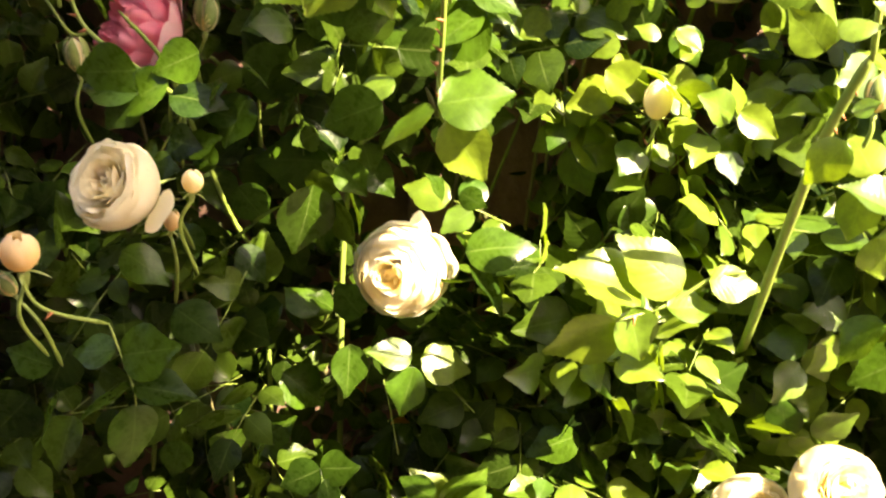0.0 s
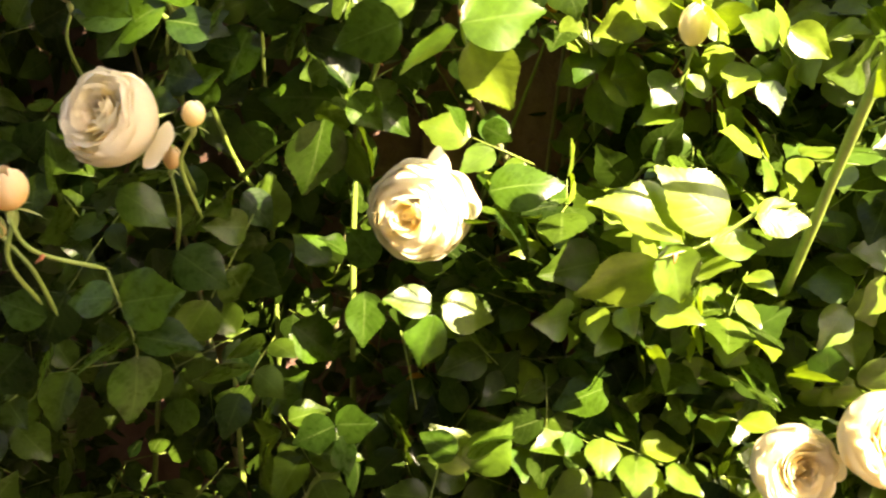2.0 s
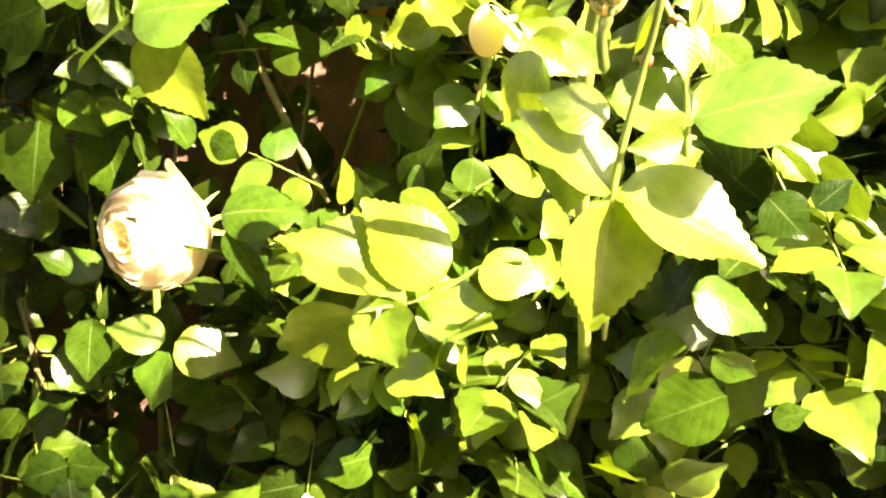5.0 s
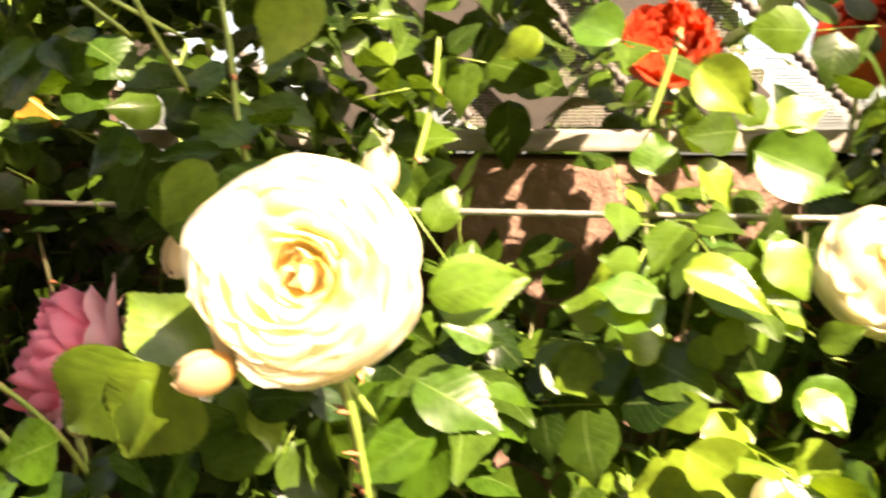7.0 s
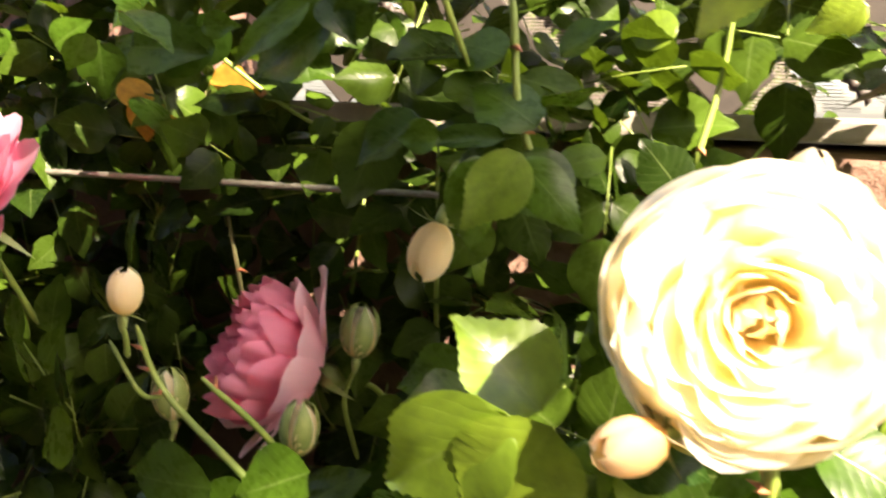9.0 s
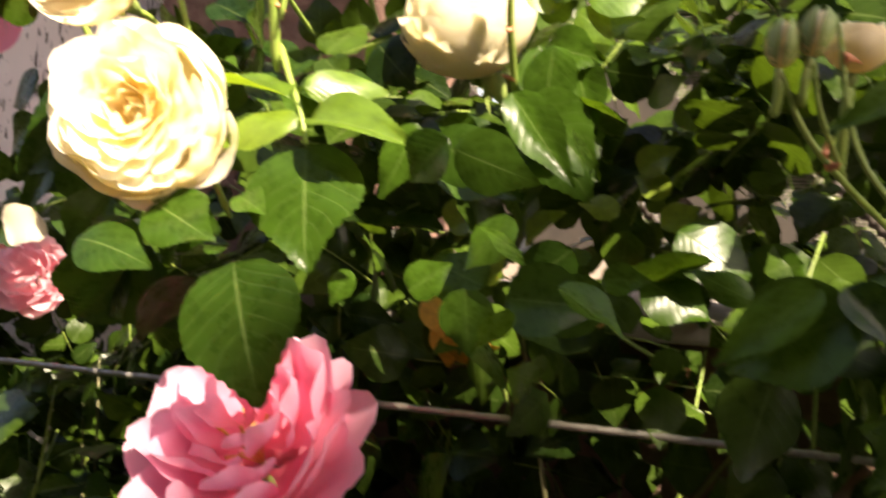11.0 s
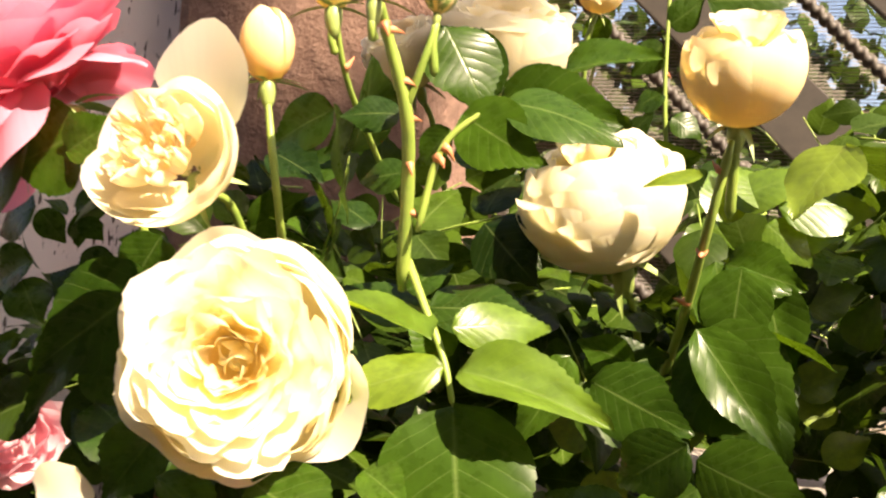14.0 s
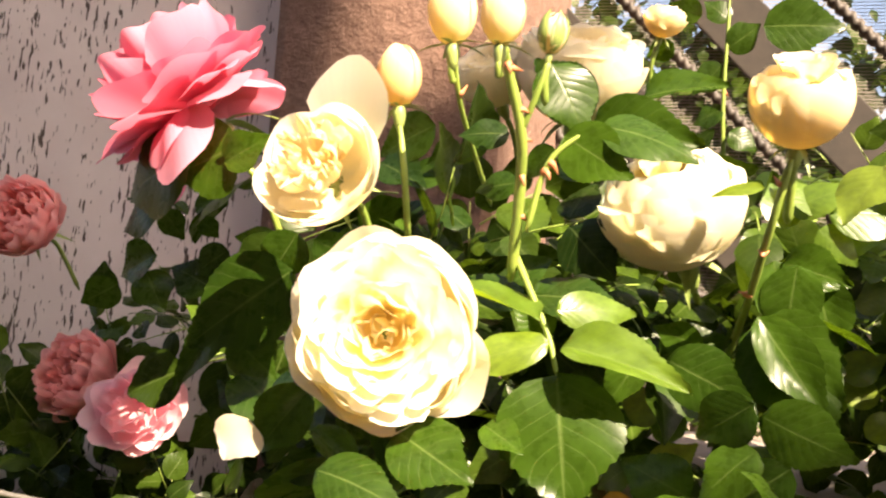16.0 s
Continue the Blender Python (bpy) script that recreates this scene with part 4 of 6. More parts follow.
# its smaller leaflets, in the young and sunlit tone
for row in (
    (-0.510, 0.835, 1.655, -0.555, 0.815, 1.644, 0.50, -0.69, 0.52, 1, 0.55),
    (-0.503, 0.835, 1.654, -0.441, 0.815, 1.650, 0.34, -0.72, 0.60, 3, 0.60),
    (-0.516, 0.835, 1.666, -0.577, 0.855, 1.685, 0.76, -0.25, 0.60, 2, 0.65),
    (-0.508, 0.835, 1.671, -0.467, 0.855, 1.679, 0.42, -0.84, 0.34, 4, 0.65),
):
    leaf(bush, row[:3], row[3:6], row[6:9], row[9], LEAF_YOUNG_LIT, row[10], 0.4)
# broad leaf over the pink rose
for row in (
    (-0.525, 0.800, 1.578, -0.495, 0.770, 1.516, 0.30, -0.90, 0.10, 0, 1.15),
):
    leaf(bush, row[:3], row[3:6], row[6:9], row[9], LEAF, row[10], 0.2)
# dark leaves below the white rose
for row in (
    (-0.608, 0.840, 1.582, -0.672, 0.846, 1.524, 0.68, -0.64, 0.36, 3, 1.00),
    (-0.560, 0.840, 1.581, -0.607, 0.846, 1.588, 0.54, -0.59, 0.59, 1, 1.00),
    (-0.577, 0.840, 1.567, -0.624, 0.844, 1.542, 0.56, -0.39, 0.74, 4, 1.00),
    (-0.622, 0.840, 1.568, -0.656, 0.849, 1.540, 0.65, -0.58, 0.50, 1, 1.00),
):
    leaf(bush, row[:3], row[3:6], row[6:9], row[9], LEAF, row[10])
# leaves in the hollow
for row in (
    (-0.402, 0.870, 1.563, -0.351, 0.863, 1.563, 0.18, -0.85, 0.49, 3, 1.00),
    (-0.425, 0.870, 1.567, -0.420, 0.864, 1.531, 0.58, -0.79, 0.19, 1, 1.00),
    (-0.392, 0.870, 1.582, -0.407, 0.856, 1.606, 0.36, -0.50, 0.79, 4, 1.00),
    (-0.494, 0.870, 1.573, -0.502, 0.860, 1.555, 0.24, -0.81, 0.53, 4, 1.00),
    (-0.458, 0.870, 1.563, -0.435, 0.871, 1.580, 0.35, -0.94, 0.07, 3, 1.00),
    (-0.352, 0.870, 1.576, -0.327, 0.868, 1.577, 0.35, -0.91, 0.22, 2, 1.00),
):
    leaf(bush, row[:3], row[3:6], row[6:9], row[9], LEAF, row[10])
# leaves round the budding stem
for row in (
    (-0.537, 0.850, 1.736, -0.561, 0.848, 1.733, 0.36, -0.74, 0.57, 4, 1.00),
    (-0.524, 0.850, 1.800, -0.501, 0.843, 1.765, 0.50, -0.84, -0.20, 1, 1.00),
    (-0.496, 0.850, 1.767, -0.445, 0.850, 1.765, 0.48, -0.50, 0.72, 4, 0.90),
    (-0.514, 0.850, 1.762, -0.478, 0.839, 1.741, 0.01, -0.99, 0.12, 0, 1.00),
    (-0.519, 0.850, 1.756, -0.534, 0.855, 1.739, 0.36, -0.61, 0.71, 2, 1.00),
):
    leaf(bush, row[:3], row[3:6], row[6:9], row[9], LEAF, row[10])
# leaves between the two white roses
for row in (
    (-0.529, 0.870, 1.677, -0.482, 0.875, 1.681, 0.85, -0.08, 0.52, 5, 1.00),
    (-0.534, 0.870, 1.670, -0.570, 0.868, 1.688, 0.59, -0.79, 0.17, 0, 1.00),
    (-0.540, 0.870, 1.684, -0.521, 0.874, 1.700, 0.18, -0.75, 0.63, 3, 1.00),
    (-0.516, 0.870, 1.657, -0.536, 0.859, 1.673, 0.22, -0.81, 0.55, 0, 1.00),
):
    leaf(bush, row[:3], row[3:6], row[6:9], row[9], LEAF, row[10])
# leaves below the globe rose
for row in (
    (-0.405, 0.930, 1.708, -0.395, 0.930, 1.662, 0.42, -0.90, 0.13, 2, 1.00),
    (-0.400, 0.930, 1.707, -0.366, 0.917, 1.698, -0.10, -0.89, 0.45, 3, 1.00),
    (-0.379, 0.930, 1.673, -0.349, 0.917, 1.664, 0.10, -0.96, 0.25, 2, 1.00),
    (-0.410, 0.930, 1.673, -0.370, 0.900, 1.624, 0.32, -0.70, 0.64, 1, 1.00),
    (-0.464, 0.930, 1.647, -0.425, 0.930, 1.663, 0.39, -0.86, 0.32, 4, 1.00),
    (-0.467, 0.930, 1.639, -0.410, 0.930, 1.620, 0.30, -0.76, 0.57, 2, 1.00),
    (-0.440, 0.930, 1.655, -0.469, 0.929, 1.664, 0.60, -0.61, 0.51, 2, 1.00),
):
    leaf(bush, row[:3], row[3:6], row[6:9], row[9], LEAF, row[10])
# young leaves by the yellow rose, lightened as in sun
for row in (
    (-0.380, 0.930, 1.734, -0.399, 0.927, 1.760, 0.13, -0.80, 0.59, 4, 1.00),
    (-0.378, 0.930, 1.735, -0.334, 0.933, 1.745, 0.22, -0.84, 0.50, 4, 1.00),
    (-0.383, 0.930, 1.727, -0.360, 0.927, 1.711, 0.00, -0.80, 0.60, 4, 1.00),
    (-0.413, 0.930, 1.749, -0.442, 0.930, 1.745, 0.35, -0.70, 0.62, 0, 0.42),
    (-0.400, 0.930, 1.726, -0.408, 0.938, 1.755, 0.40, -0.81, 0.42, 0, 1.00),
):
    leaf(bush, row[:3], row[3:6], row[6:9], row[9], LEAF_YOUNG_LIT, row[10])
# leaves under the large pink rose
for row in (
    (-0.749, 0.860, 1.744, -0.817, 0.871, 1.722, 0.39, -0.92, 0.05, 1, 1.00),
    (-0.713, 0.860, 1.752, -0.767, 0.864, 1.732, 0.64, -0.65, 0.41, 5, 1.00),
    (-0.723, 0.860, 1.741, -0.691, 0.854, 1.758, 0.78, -0.54, 0.30, 2, 1.00),
):
    leaf(bush, row[:3], row[3:6], row[6:9], row[9], LEAF, row[10])
# small dark leaves before the wall
for row in (
    (-0.931, 1.080, 1.724, -0.987, 1.082, 1.703, 0.60, -0.67, 0.44, 4, 1.00),
    (-0.927, 1.080, 1.721, -0.910, 1.092, 1.695, 0.49, -0.66, 0.57, 0, 1.00),
    (-0.900, 1.080, 1.718, -0.910, 1.068, 1.731, 0.61, -0.48, 0.63, 3, 1.00),
    (-0.892, 1.080, 1.721, -0.867, 1.083, 1.742, 0.61, -0.65, 0.46, 2, 1.00),
    (-0.886, 1.080, 1.716, -0.873, 1.089, 1.698, 0.48, -0.82, 0.32, 1, 1.00),
    (-0.929, 1.080, 1.679, -0.978, 1.083, 1.660, 0.72, -0.27, 0.64, 3, 1.00),
    (-0.854, 1.080, 1.689, -0.884, 1.069, 1.667, 0.66, -0.52, 0.54, 1, 1.00),
    (-0.805, 1.080, 1.697, -0.841, 1.066, 1.703, 0.77, -0.55, 0.31, 2, 1.00),
    (-0.868, 1.080, 1.654, -0.911, 1.074, 1.675, 0.73, -0.68, 0.06, 1, 1.00),
    (-0.968, 1.080, 1.650, -0.999, 1.068, 1.627, 0.72, -0.63, 0.28, 5, 1.00),
    (-0.939, 1.080, 1.663, -0.911, 1.071, 1.630, 0.69, -0.62, 0.38, 5, 1.00),
):
    leaf(bush, row[:3], row[3:6], row[6:9], row[9], LEAF, row[10])
# dark leaves left of the white rose
for row in (
    (-0.692, 0.900, 1.679, -0.757, 0.880, 1.625, 0.43, -0.59, 0.68, 5, 0.80),
    (-0.725, 0.900, 1.609, -0.671, 0.895, 1.582, 0.60, -0.57, 0.56, 5, 1.00),
    (-0.691, 0.900, 1.703, -0.710, 0.898, 1.670, 0.78, -0.57, 0.26, 1, 1.00),
    (-0.732, 0.900, 1.633, -0.703, 0.910, 1.607, 0.42, -0.77, 0.48, 0, 1.00),
    (-0.711, 0.900, 1.587, -0.739, 0.897, 1.605, 0.59, -0.70, 0.41, 0, 1.00),
):
    leaf(bush, row[:3], row[3:6], row[6:9], row[9], LEAF, row[10])
# dark leaves behind
for row in (
    (-0.640, 1.000, 1.792, -0.686, 1.000, 1.770, 0.69, -0.68, 0.25, 0, 1.00),
    (-0.618, 1.000, 1.776, -0.641, 0.991, 1.762, 0.59, -0.76, 0.27, 3, 1.00),
    (-0.681, 1.000, 1.763, -0.639, 0.986, 1.747, 0.58, -0.75, 0.33, 2, 1.00),
    (-0.628, 1.000, 1.753, -0.667, 1.008, 1.764, 0.44, -0.82, 0.36, 0, 1.00),
    (-0.694, 1.000, 1.713, -0.656, 1.011, 1.732, 0.77, -0.53, 0.37, 1, 1.00),
    (-0.660, 1.000, 1.723, -0.618, 0.987, 1.694, 0.39, -0.78, 0.49, 4, 1.00),
    (-0.730, 1.000, 1.702, -0.698, 1.012, 1.688, 0.62, -0.67, 0.40, 3, 1.00),
    (-0.639, 1.000, 1.732, -0.675, 1.000, 1.698, 0.20, -0.90, 0.38, 3, 1.00),
    (-0.609, 1.000, 1.718, -0.635, 0.999, 1.740, 0.51, -0.76, 0.41, 1, 1.00),
    (-0.552, 1.000, 1.714, -0.528, 1.000, 1.701, 0.08, -0.73, 0.68, 2, 1.00),
):
    leaf(bush, row[:3], row[3:6], row[6:9], row[9], LEAF, row[10])
# low leaves under the white rose
for row in (
    (-0.597, 0.820, 1.604, -0.547, 0.827, 1.593, 0.43, -0.60, 0.67, 0, 1.00),
    (-0.631, 0.820, 1.597, -0.598, 0.827, 1.578, 0.68, -0.45, 0.57, 2, 1.00),
    (-0.536, 0.820, 1.612, -0.513, 0.807, 1.605, 0.37, -0.74, 0.56, 2, 1.00),
    (-0.572, 0.820, 1.594, -0.599, 0.829, 1.574, 0.62, -0.37, 0.69, 3, 1.00),
    (-0.645, 0.820, 1.581, -0.621, 0.825, 1.569, 0.16, -0.89, 0.42, 4, 1.00),
):
    leaf(bush, row[:3], row[3:6], row[6:9], row[9], LEAF, row[10])
# bright leaves by the wall's end
for row in (
    (-0.352, 1.020, 1.686, -0.329, 1.006, 1.702, -0.15, -0.66, 0.74, 0, 1.00),
    (-0.347, 1.020, 1.718, -0.322, 1.025, 1.730, 0.09, -0.89, 0.44, 1, 1.00),
    (-0.356, 1.020, 1.640, -0.332, 1.014, 1.657, -0.03, -0.82, 0.57, 3, 1.00),
    (-0.335, 1.020, 1.625, -0.359, 1.023, 1.639, 0.16, -0.80, 0.58, 0, 1.00),
    (-0.325, 1.020, 1.667, -0.322, 1.008, 1.696, -0.23, -0.73, 0.64, 3, 1.00),
    (-0.340, 1.020, 1.603, -0.315, 1.028, 1.619, 0.37, -0.79, 0.49, 2, 1.00),
    (-0.367, 1.020, 1.614, -0.391, 1.010, 1.619, 0.36, -0.76, 0.53, 4, 1.00),
    (-0.452, 1.020, 1.588, -0.476, 1.027, 1.603, 0.28, -0.87, 0.41, 5, 1.00),
    (-0.490, 1.020, 1.598, -0.464, 1.009, 1.618, 0.33, -0.88, 0.34, 3, 1.00),
    (-0.431, 1.020, 1.591, -0.408, 1.008, 1.614, 0.12, -0.76, 0.64, 3, 1.00),
    (-0.468, 1.020, 1.564, -0.443, 1.006, 1.584, 0.33, -0.83, 0.45, 3, 1.00),
    (-0.388, 1.020, 1.576, -0.413, 1.031, 1.588, 0.13, -0.79, 0.60, 0, 1.00),
):
    leaf(bush, row[:3], row[3:6], row[6:9], row[9], LEAF_YOUNG_LIT, row[10])
# sprig tops before the screen
for row in (
    (-0.454, 1.250, 1.899, -0.474, 1.241, 1.871, 0.19, -0.76, 0.62, 1, 1.00),
    (-0.450, 1.250, 1.915, -0.420, 1.248, 1.935, 0.39, -0.88, 0.26, 1, 1.00),
    (-0.450, 1.250, 1.941, -0.471, 1.243, 1.960, 0.36, -0.92, 0.15, 1, 1.00),
    (-0.420, 1.250, 1.935, -0.350, 1.245, 1.937, 0.30, -0.95, -0.01, 0, 1.00),
    (-0.449, 1.250, 1.858, -0.479, 1.252, 1.847, -0.11, -0.92, 0.37, 1, 1.00),
    (-0.443, 1.250, 1.837, -0.417, 1.248, 1.822, 0.36, -0.74, 0.56, 1, 1.00),
    (-0.499, 1.250, 1.920, -0.525, 1.257, 1.906, 0.55, -0.83, 0.01, 3, 1.00),
    (-0.517, 1.250, 1.883, -0.546, 1.258, 1.906, 0.06, -0.97, 0.22, 4, 1.00),
    (-0.475, 1.250, 1.946, -0.507, 1.251, 1.958, 0.29, -0.95, -0.04, 0, 1.00),
):
    leaf(bush, row[:3], row[3:6], row[6:9], row[9], LEAF, row[10])
# leaves beside the sunlit rose
for row in (
    (-0.114, 0.730, 1.408, -0.149, 0.730, 1.449, 0.50, -0.70, 0.52, 3, 1.10),
    (-0.120, 0.690, 1.419, -0.171, 0.690, 1.379, 0.54, -0.74, 0.41, 3, 1.00),
    (-0.103, 0.690, 1.416, -0.133, 0.690, 1.368, 0.59, -0.50, 0.63, 5, 1.05),
    (-0.096, 0.730, 1.398, -0.085, 0.717, 1.376, 0.28, -0.56, 0.78, 4, 1.00),
    (-0.079, 0.730, 1.391, -0.066, 0.716, 1.370, 0.37, -0.74, 0.56, 2, 1.00),
):
    leaf(bush, row[:3], row[3:6], row[6:9], row[9], LEAF_YOUNG_LIT, row[10])
# leaf behind the sunlit rose
for row in (
    (0.005, 0.760, 1.440, 0.052, 0.761, 1.458, 0.51, -0.80, 0.31, 3, 1.00),
):
    leaf(bush, row[:3], row[3:6], row[6:9], row[9], LEAF_YOUNG_LIT, row[10])
# darker leaves under it
for row in (
    (-0.005, 0.760, 1.399, 0.043, 0.753, 1.381, 0.37, -0.74, 0.56, 0, 1.00),
    (0.012, 0.760, 1.377, -0.037, 0.763, 1.338, 0.34, -0.46, 0.82, 5, 1.00),
    (-0.064, 0.760, 1.387, -0.041, 0.767, 1.375, 0.55, -0.75, 0.37, 0, 1.00),
    (-0.021, 0.760, 1.392, -0.051, 0.769, 1.370, 0.18, -0.50, 0.85, 4, 1.00),
):
    leaf(bush, row[:3], row[3:6], row[6:9], row[9], LEAF, row[10])
# sunlit leaf over the rose
for row in (
    (-0.041, 0.700, 1.594, -0.054, 0.696, 1.555, 0.64, -0.77, 0.08, 4, 1.00),
):
    leaf(bush, row[:3], row[3:6], row[6:9], row[9], LEAF_YOUNG_LIT, row[10])
# leaves over the wire
for row in (
    (-0.160, 0.870, 1.510, -0.201, 0.879, 1.464, 0.78, -0.53, 0.34, 3, 1.00),
    (-0.155, 0.870, 1.509, -0.122, 0.864, 1.471, 0.52, -0.84, 0.18, 1, 1.00),
    (-0.156, 0.870, 1.518, -0.223, 0.879, 1.515, -0.04, -0.76, 0.65, 2, 1.00),
    (-0.145, 0.870, 1.523, -0.183, 0.877, 1.554, 0.76, -0.42, 0.49, 1, 1.00),
    (-0.142, 0.870, 1.534, -0.110, 0.861, 1.548, 0.60, -0.57, 0.56, 5, 1.00),
    (-0.165, 0.870, 1.561, -0.199, 0.879, 1.575, 0.44, -0.89, 0.14, 1, 1.00),
    (-0.135, 0.870, 1.562, -0.105, 0.863, 1.582, 0.47, -0.70, 0.54, 2, 1.00),
):
    leaf(bush, row[:3], row[3:6], row[6:9], row[9], LEAF, row[10])
# leaves on the slanting stem
for row in (
    (-0.301, 0.960, 1.585, -0.373, 0.950, 1.550, 0.71, -0.69, 0.13, 1, 1.00),
    (-0.342, 0.960, 1.572, -0.302, 0.957, 1.552, 0.48, -0.74, 0.47, 5, 1.00),
    (-0.386, 0.960, 1.588, -0.422, 0.954, 1.557, 0.84, -0.33, 0.42, 0, 1.00),
    (-0.323, 0.960, 1.602, -0.277, 0.954, 1.577, 0.81, -0.57, 0.13, 1, 1.00),
    (-0.442, 0.960, 1.561, -0.486, 0.969, 1.579, 0.38, -0.85, 0.37, 5, 1.00),
    (-0.459, 0.960, 1.534, -0.415, 0.949, 1.513, 0.66, -0.56, 0.50, 4, 1.00),
    (-0.253, 0.960, 1.586, -0.292, 0.966, 1.569, 0.38, -0.90, 0.23, 1, 1.00),
):
    leaf(bush, row[:3], row[3:6], row[6:9], row[9], LEAF, row[10])
# low leaves by the buds
for row in (
    (-0.306, 0.800, 1.317, -0.366, 0.804, 1.312, 0.91, -0.14, 0.39, 5, 1.00),
    (-0.276, 0.800, 1.310, -0.338, 0.808, 1.277, 0.58, -0.59, 0.57, 2, 1.00),
    (-0.247, 0.800, 1.335, -0.291, 0.795, 1.316, 0.37, -0.73, 0.57, 5, 1.00),
    (-0.211, 0.800, 1.329, -0.181, 0.806, 1.314, 0.62, -0.22, 0.76, 4, 1.00),
    (-0.226, 0.800, 1.309, -0.248, 0.811, 1.284, 0.51, -0.58, 0.64, 3, 1.00),
):
    leaf(bush, row[:3], row[3:6], row[6:9], row[9], LEAF, row[10])
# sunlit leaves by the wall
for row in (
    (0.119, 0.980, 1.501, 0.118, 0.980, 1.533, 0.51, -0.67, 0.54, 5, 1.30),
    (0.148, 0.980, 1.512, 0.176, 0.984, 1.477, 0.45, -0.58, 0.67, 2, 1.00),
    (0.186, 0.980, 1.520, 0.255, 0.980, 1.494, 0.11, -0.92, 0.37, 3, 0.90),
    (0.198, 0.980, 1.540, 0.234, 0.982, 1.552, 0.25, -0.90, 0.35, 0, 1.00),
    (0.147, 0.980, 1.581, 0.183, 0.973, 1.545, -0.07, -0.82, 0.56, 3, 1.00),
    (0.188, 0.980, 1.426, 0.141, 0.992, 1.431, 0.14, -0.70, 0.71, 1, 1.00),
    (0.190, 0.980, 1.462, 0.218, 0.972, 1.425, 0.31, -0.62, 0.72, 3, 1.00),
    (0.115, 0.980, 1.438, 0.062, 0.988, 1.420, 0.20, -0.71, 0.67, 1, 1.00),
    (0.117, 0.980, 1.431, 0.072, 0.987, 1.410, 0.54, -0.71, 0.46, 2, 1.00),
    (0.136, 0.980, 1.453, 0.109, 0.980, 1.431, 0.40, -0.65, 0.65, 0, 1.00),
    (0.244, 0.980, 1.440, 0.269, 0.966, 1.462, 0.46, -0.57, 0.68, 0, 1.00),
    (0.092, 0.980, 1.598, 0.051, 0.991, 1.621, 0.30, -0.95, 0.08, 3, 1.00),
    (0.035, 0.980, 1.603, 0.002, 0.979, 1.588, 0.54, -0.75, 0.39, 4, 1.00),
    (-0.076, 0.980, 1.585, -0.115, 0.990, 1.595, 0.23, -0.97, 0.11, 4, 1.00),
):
    leaf(bush, row[:3], row[3:6], row[6:9], row[9], LEAF_YOUNG_LIT, row[10])
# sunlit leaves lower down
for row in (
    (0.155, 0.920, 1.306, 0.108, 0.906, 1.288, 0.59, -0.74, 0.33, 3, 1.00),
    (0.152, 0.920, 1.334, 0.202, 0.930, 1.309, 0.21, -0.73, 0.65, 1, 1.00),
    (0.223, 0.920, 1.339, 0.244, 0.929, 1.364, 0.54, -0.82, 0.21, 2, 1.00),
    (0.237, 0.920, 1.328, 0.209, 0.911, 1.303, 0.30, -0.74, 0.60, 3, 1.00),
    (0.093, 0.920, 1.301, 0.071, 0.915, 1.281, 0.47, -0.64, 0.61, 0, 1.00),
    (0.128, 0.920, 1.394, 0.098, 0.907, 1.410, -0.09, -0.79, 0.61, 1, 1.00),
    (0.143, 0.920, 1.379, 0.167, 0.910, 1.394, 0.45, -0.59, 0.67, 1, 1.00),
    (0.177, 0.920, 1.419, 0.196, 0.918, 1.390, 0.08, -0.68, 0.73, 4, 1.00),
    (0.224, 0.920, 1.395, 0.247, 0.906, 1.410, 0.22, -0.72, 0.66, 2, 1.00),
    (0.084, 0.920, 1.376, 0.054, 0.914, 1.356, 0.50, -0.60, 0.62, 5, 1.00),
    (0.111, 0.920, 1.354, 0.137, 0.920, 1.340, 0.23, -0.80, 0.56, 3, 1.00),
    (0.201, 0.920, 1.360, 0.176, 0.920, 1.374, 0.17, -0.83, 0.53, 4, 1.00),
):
    leaf(bush, row[:3], row[3:6], row[6:9], row[9], LEAF_YOUNG_LIT, row[10])
# dark leaf with a lit edge
for row in (
    (-0.026, 0.930, 1.342, 0.043, 0.919, 1.348, 0.47, -0.77, 0.43, 5, 1.00),
    (-0.079, 0.930, 1.344, -0.106, 0.934, 1.379, 0.68, -0.42, 0.60, 3, 1.00),
    (0.047, 0.930, 1.375, 0.079, 0.921, 1.352, 0.32, -0.87, 0.37, 1, 1.00),
    (0.008, 0.930, 1.382, -0.023, 0.916, 1.400, 0.59, -0.67, 0.46, 0, 1.00),
    (-0.011, 0.930, 1.285, 0.034, 0.930, 1.287, 0.27, -0.59, 0.76, 4, 1.00),
    (-0.046, 0.930, 1.381, -0.082, 0.929, 1.393, 0.69, -0.73, 0.02, 3, 1.00),
):
    leaf(bush, row[:3], row[3:6], row[6:9], row[9], LEAF, row[10])
# leaves left of the spray
for row in (
    (-0.089, 0.720, 1.388, -0.141, 0.720, 1.368, 0.62, -0.52, 0.59, 0, 1.00),
    (-0.082, 0.720, 1.394, -0.049, 0.722, 1.401, 0.79, -0.44, 0.44, 4, 1.00),
    (-0.074, 0.720, 1.301, -0.127, 0.715, 1.281, 0.70, -0.67, 0.25, 1, 1.00),
    (-0.107, 0.720, 1.359, -0.071, 0.717, 1.370, 0.49, -0.67, 0.56, 4, 1.00),
):
    leaf(bush, row[:3], row[3:6], row[6:9], row[9], LEAF, row[10])
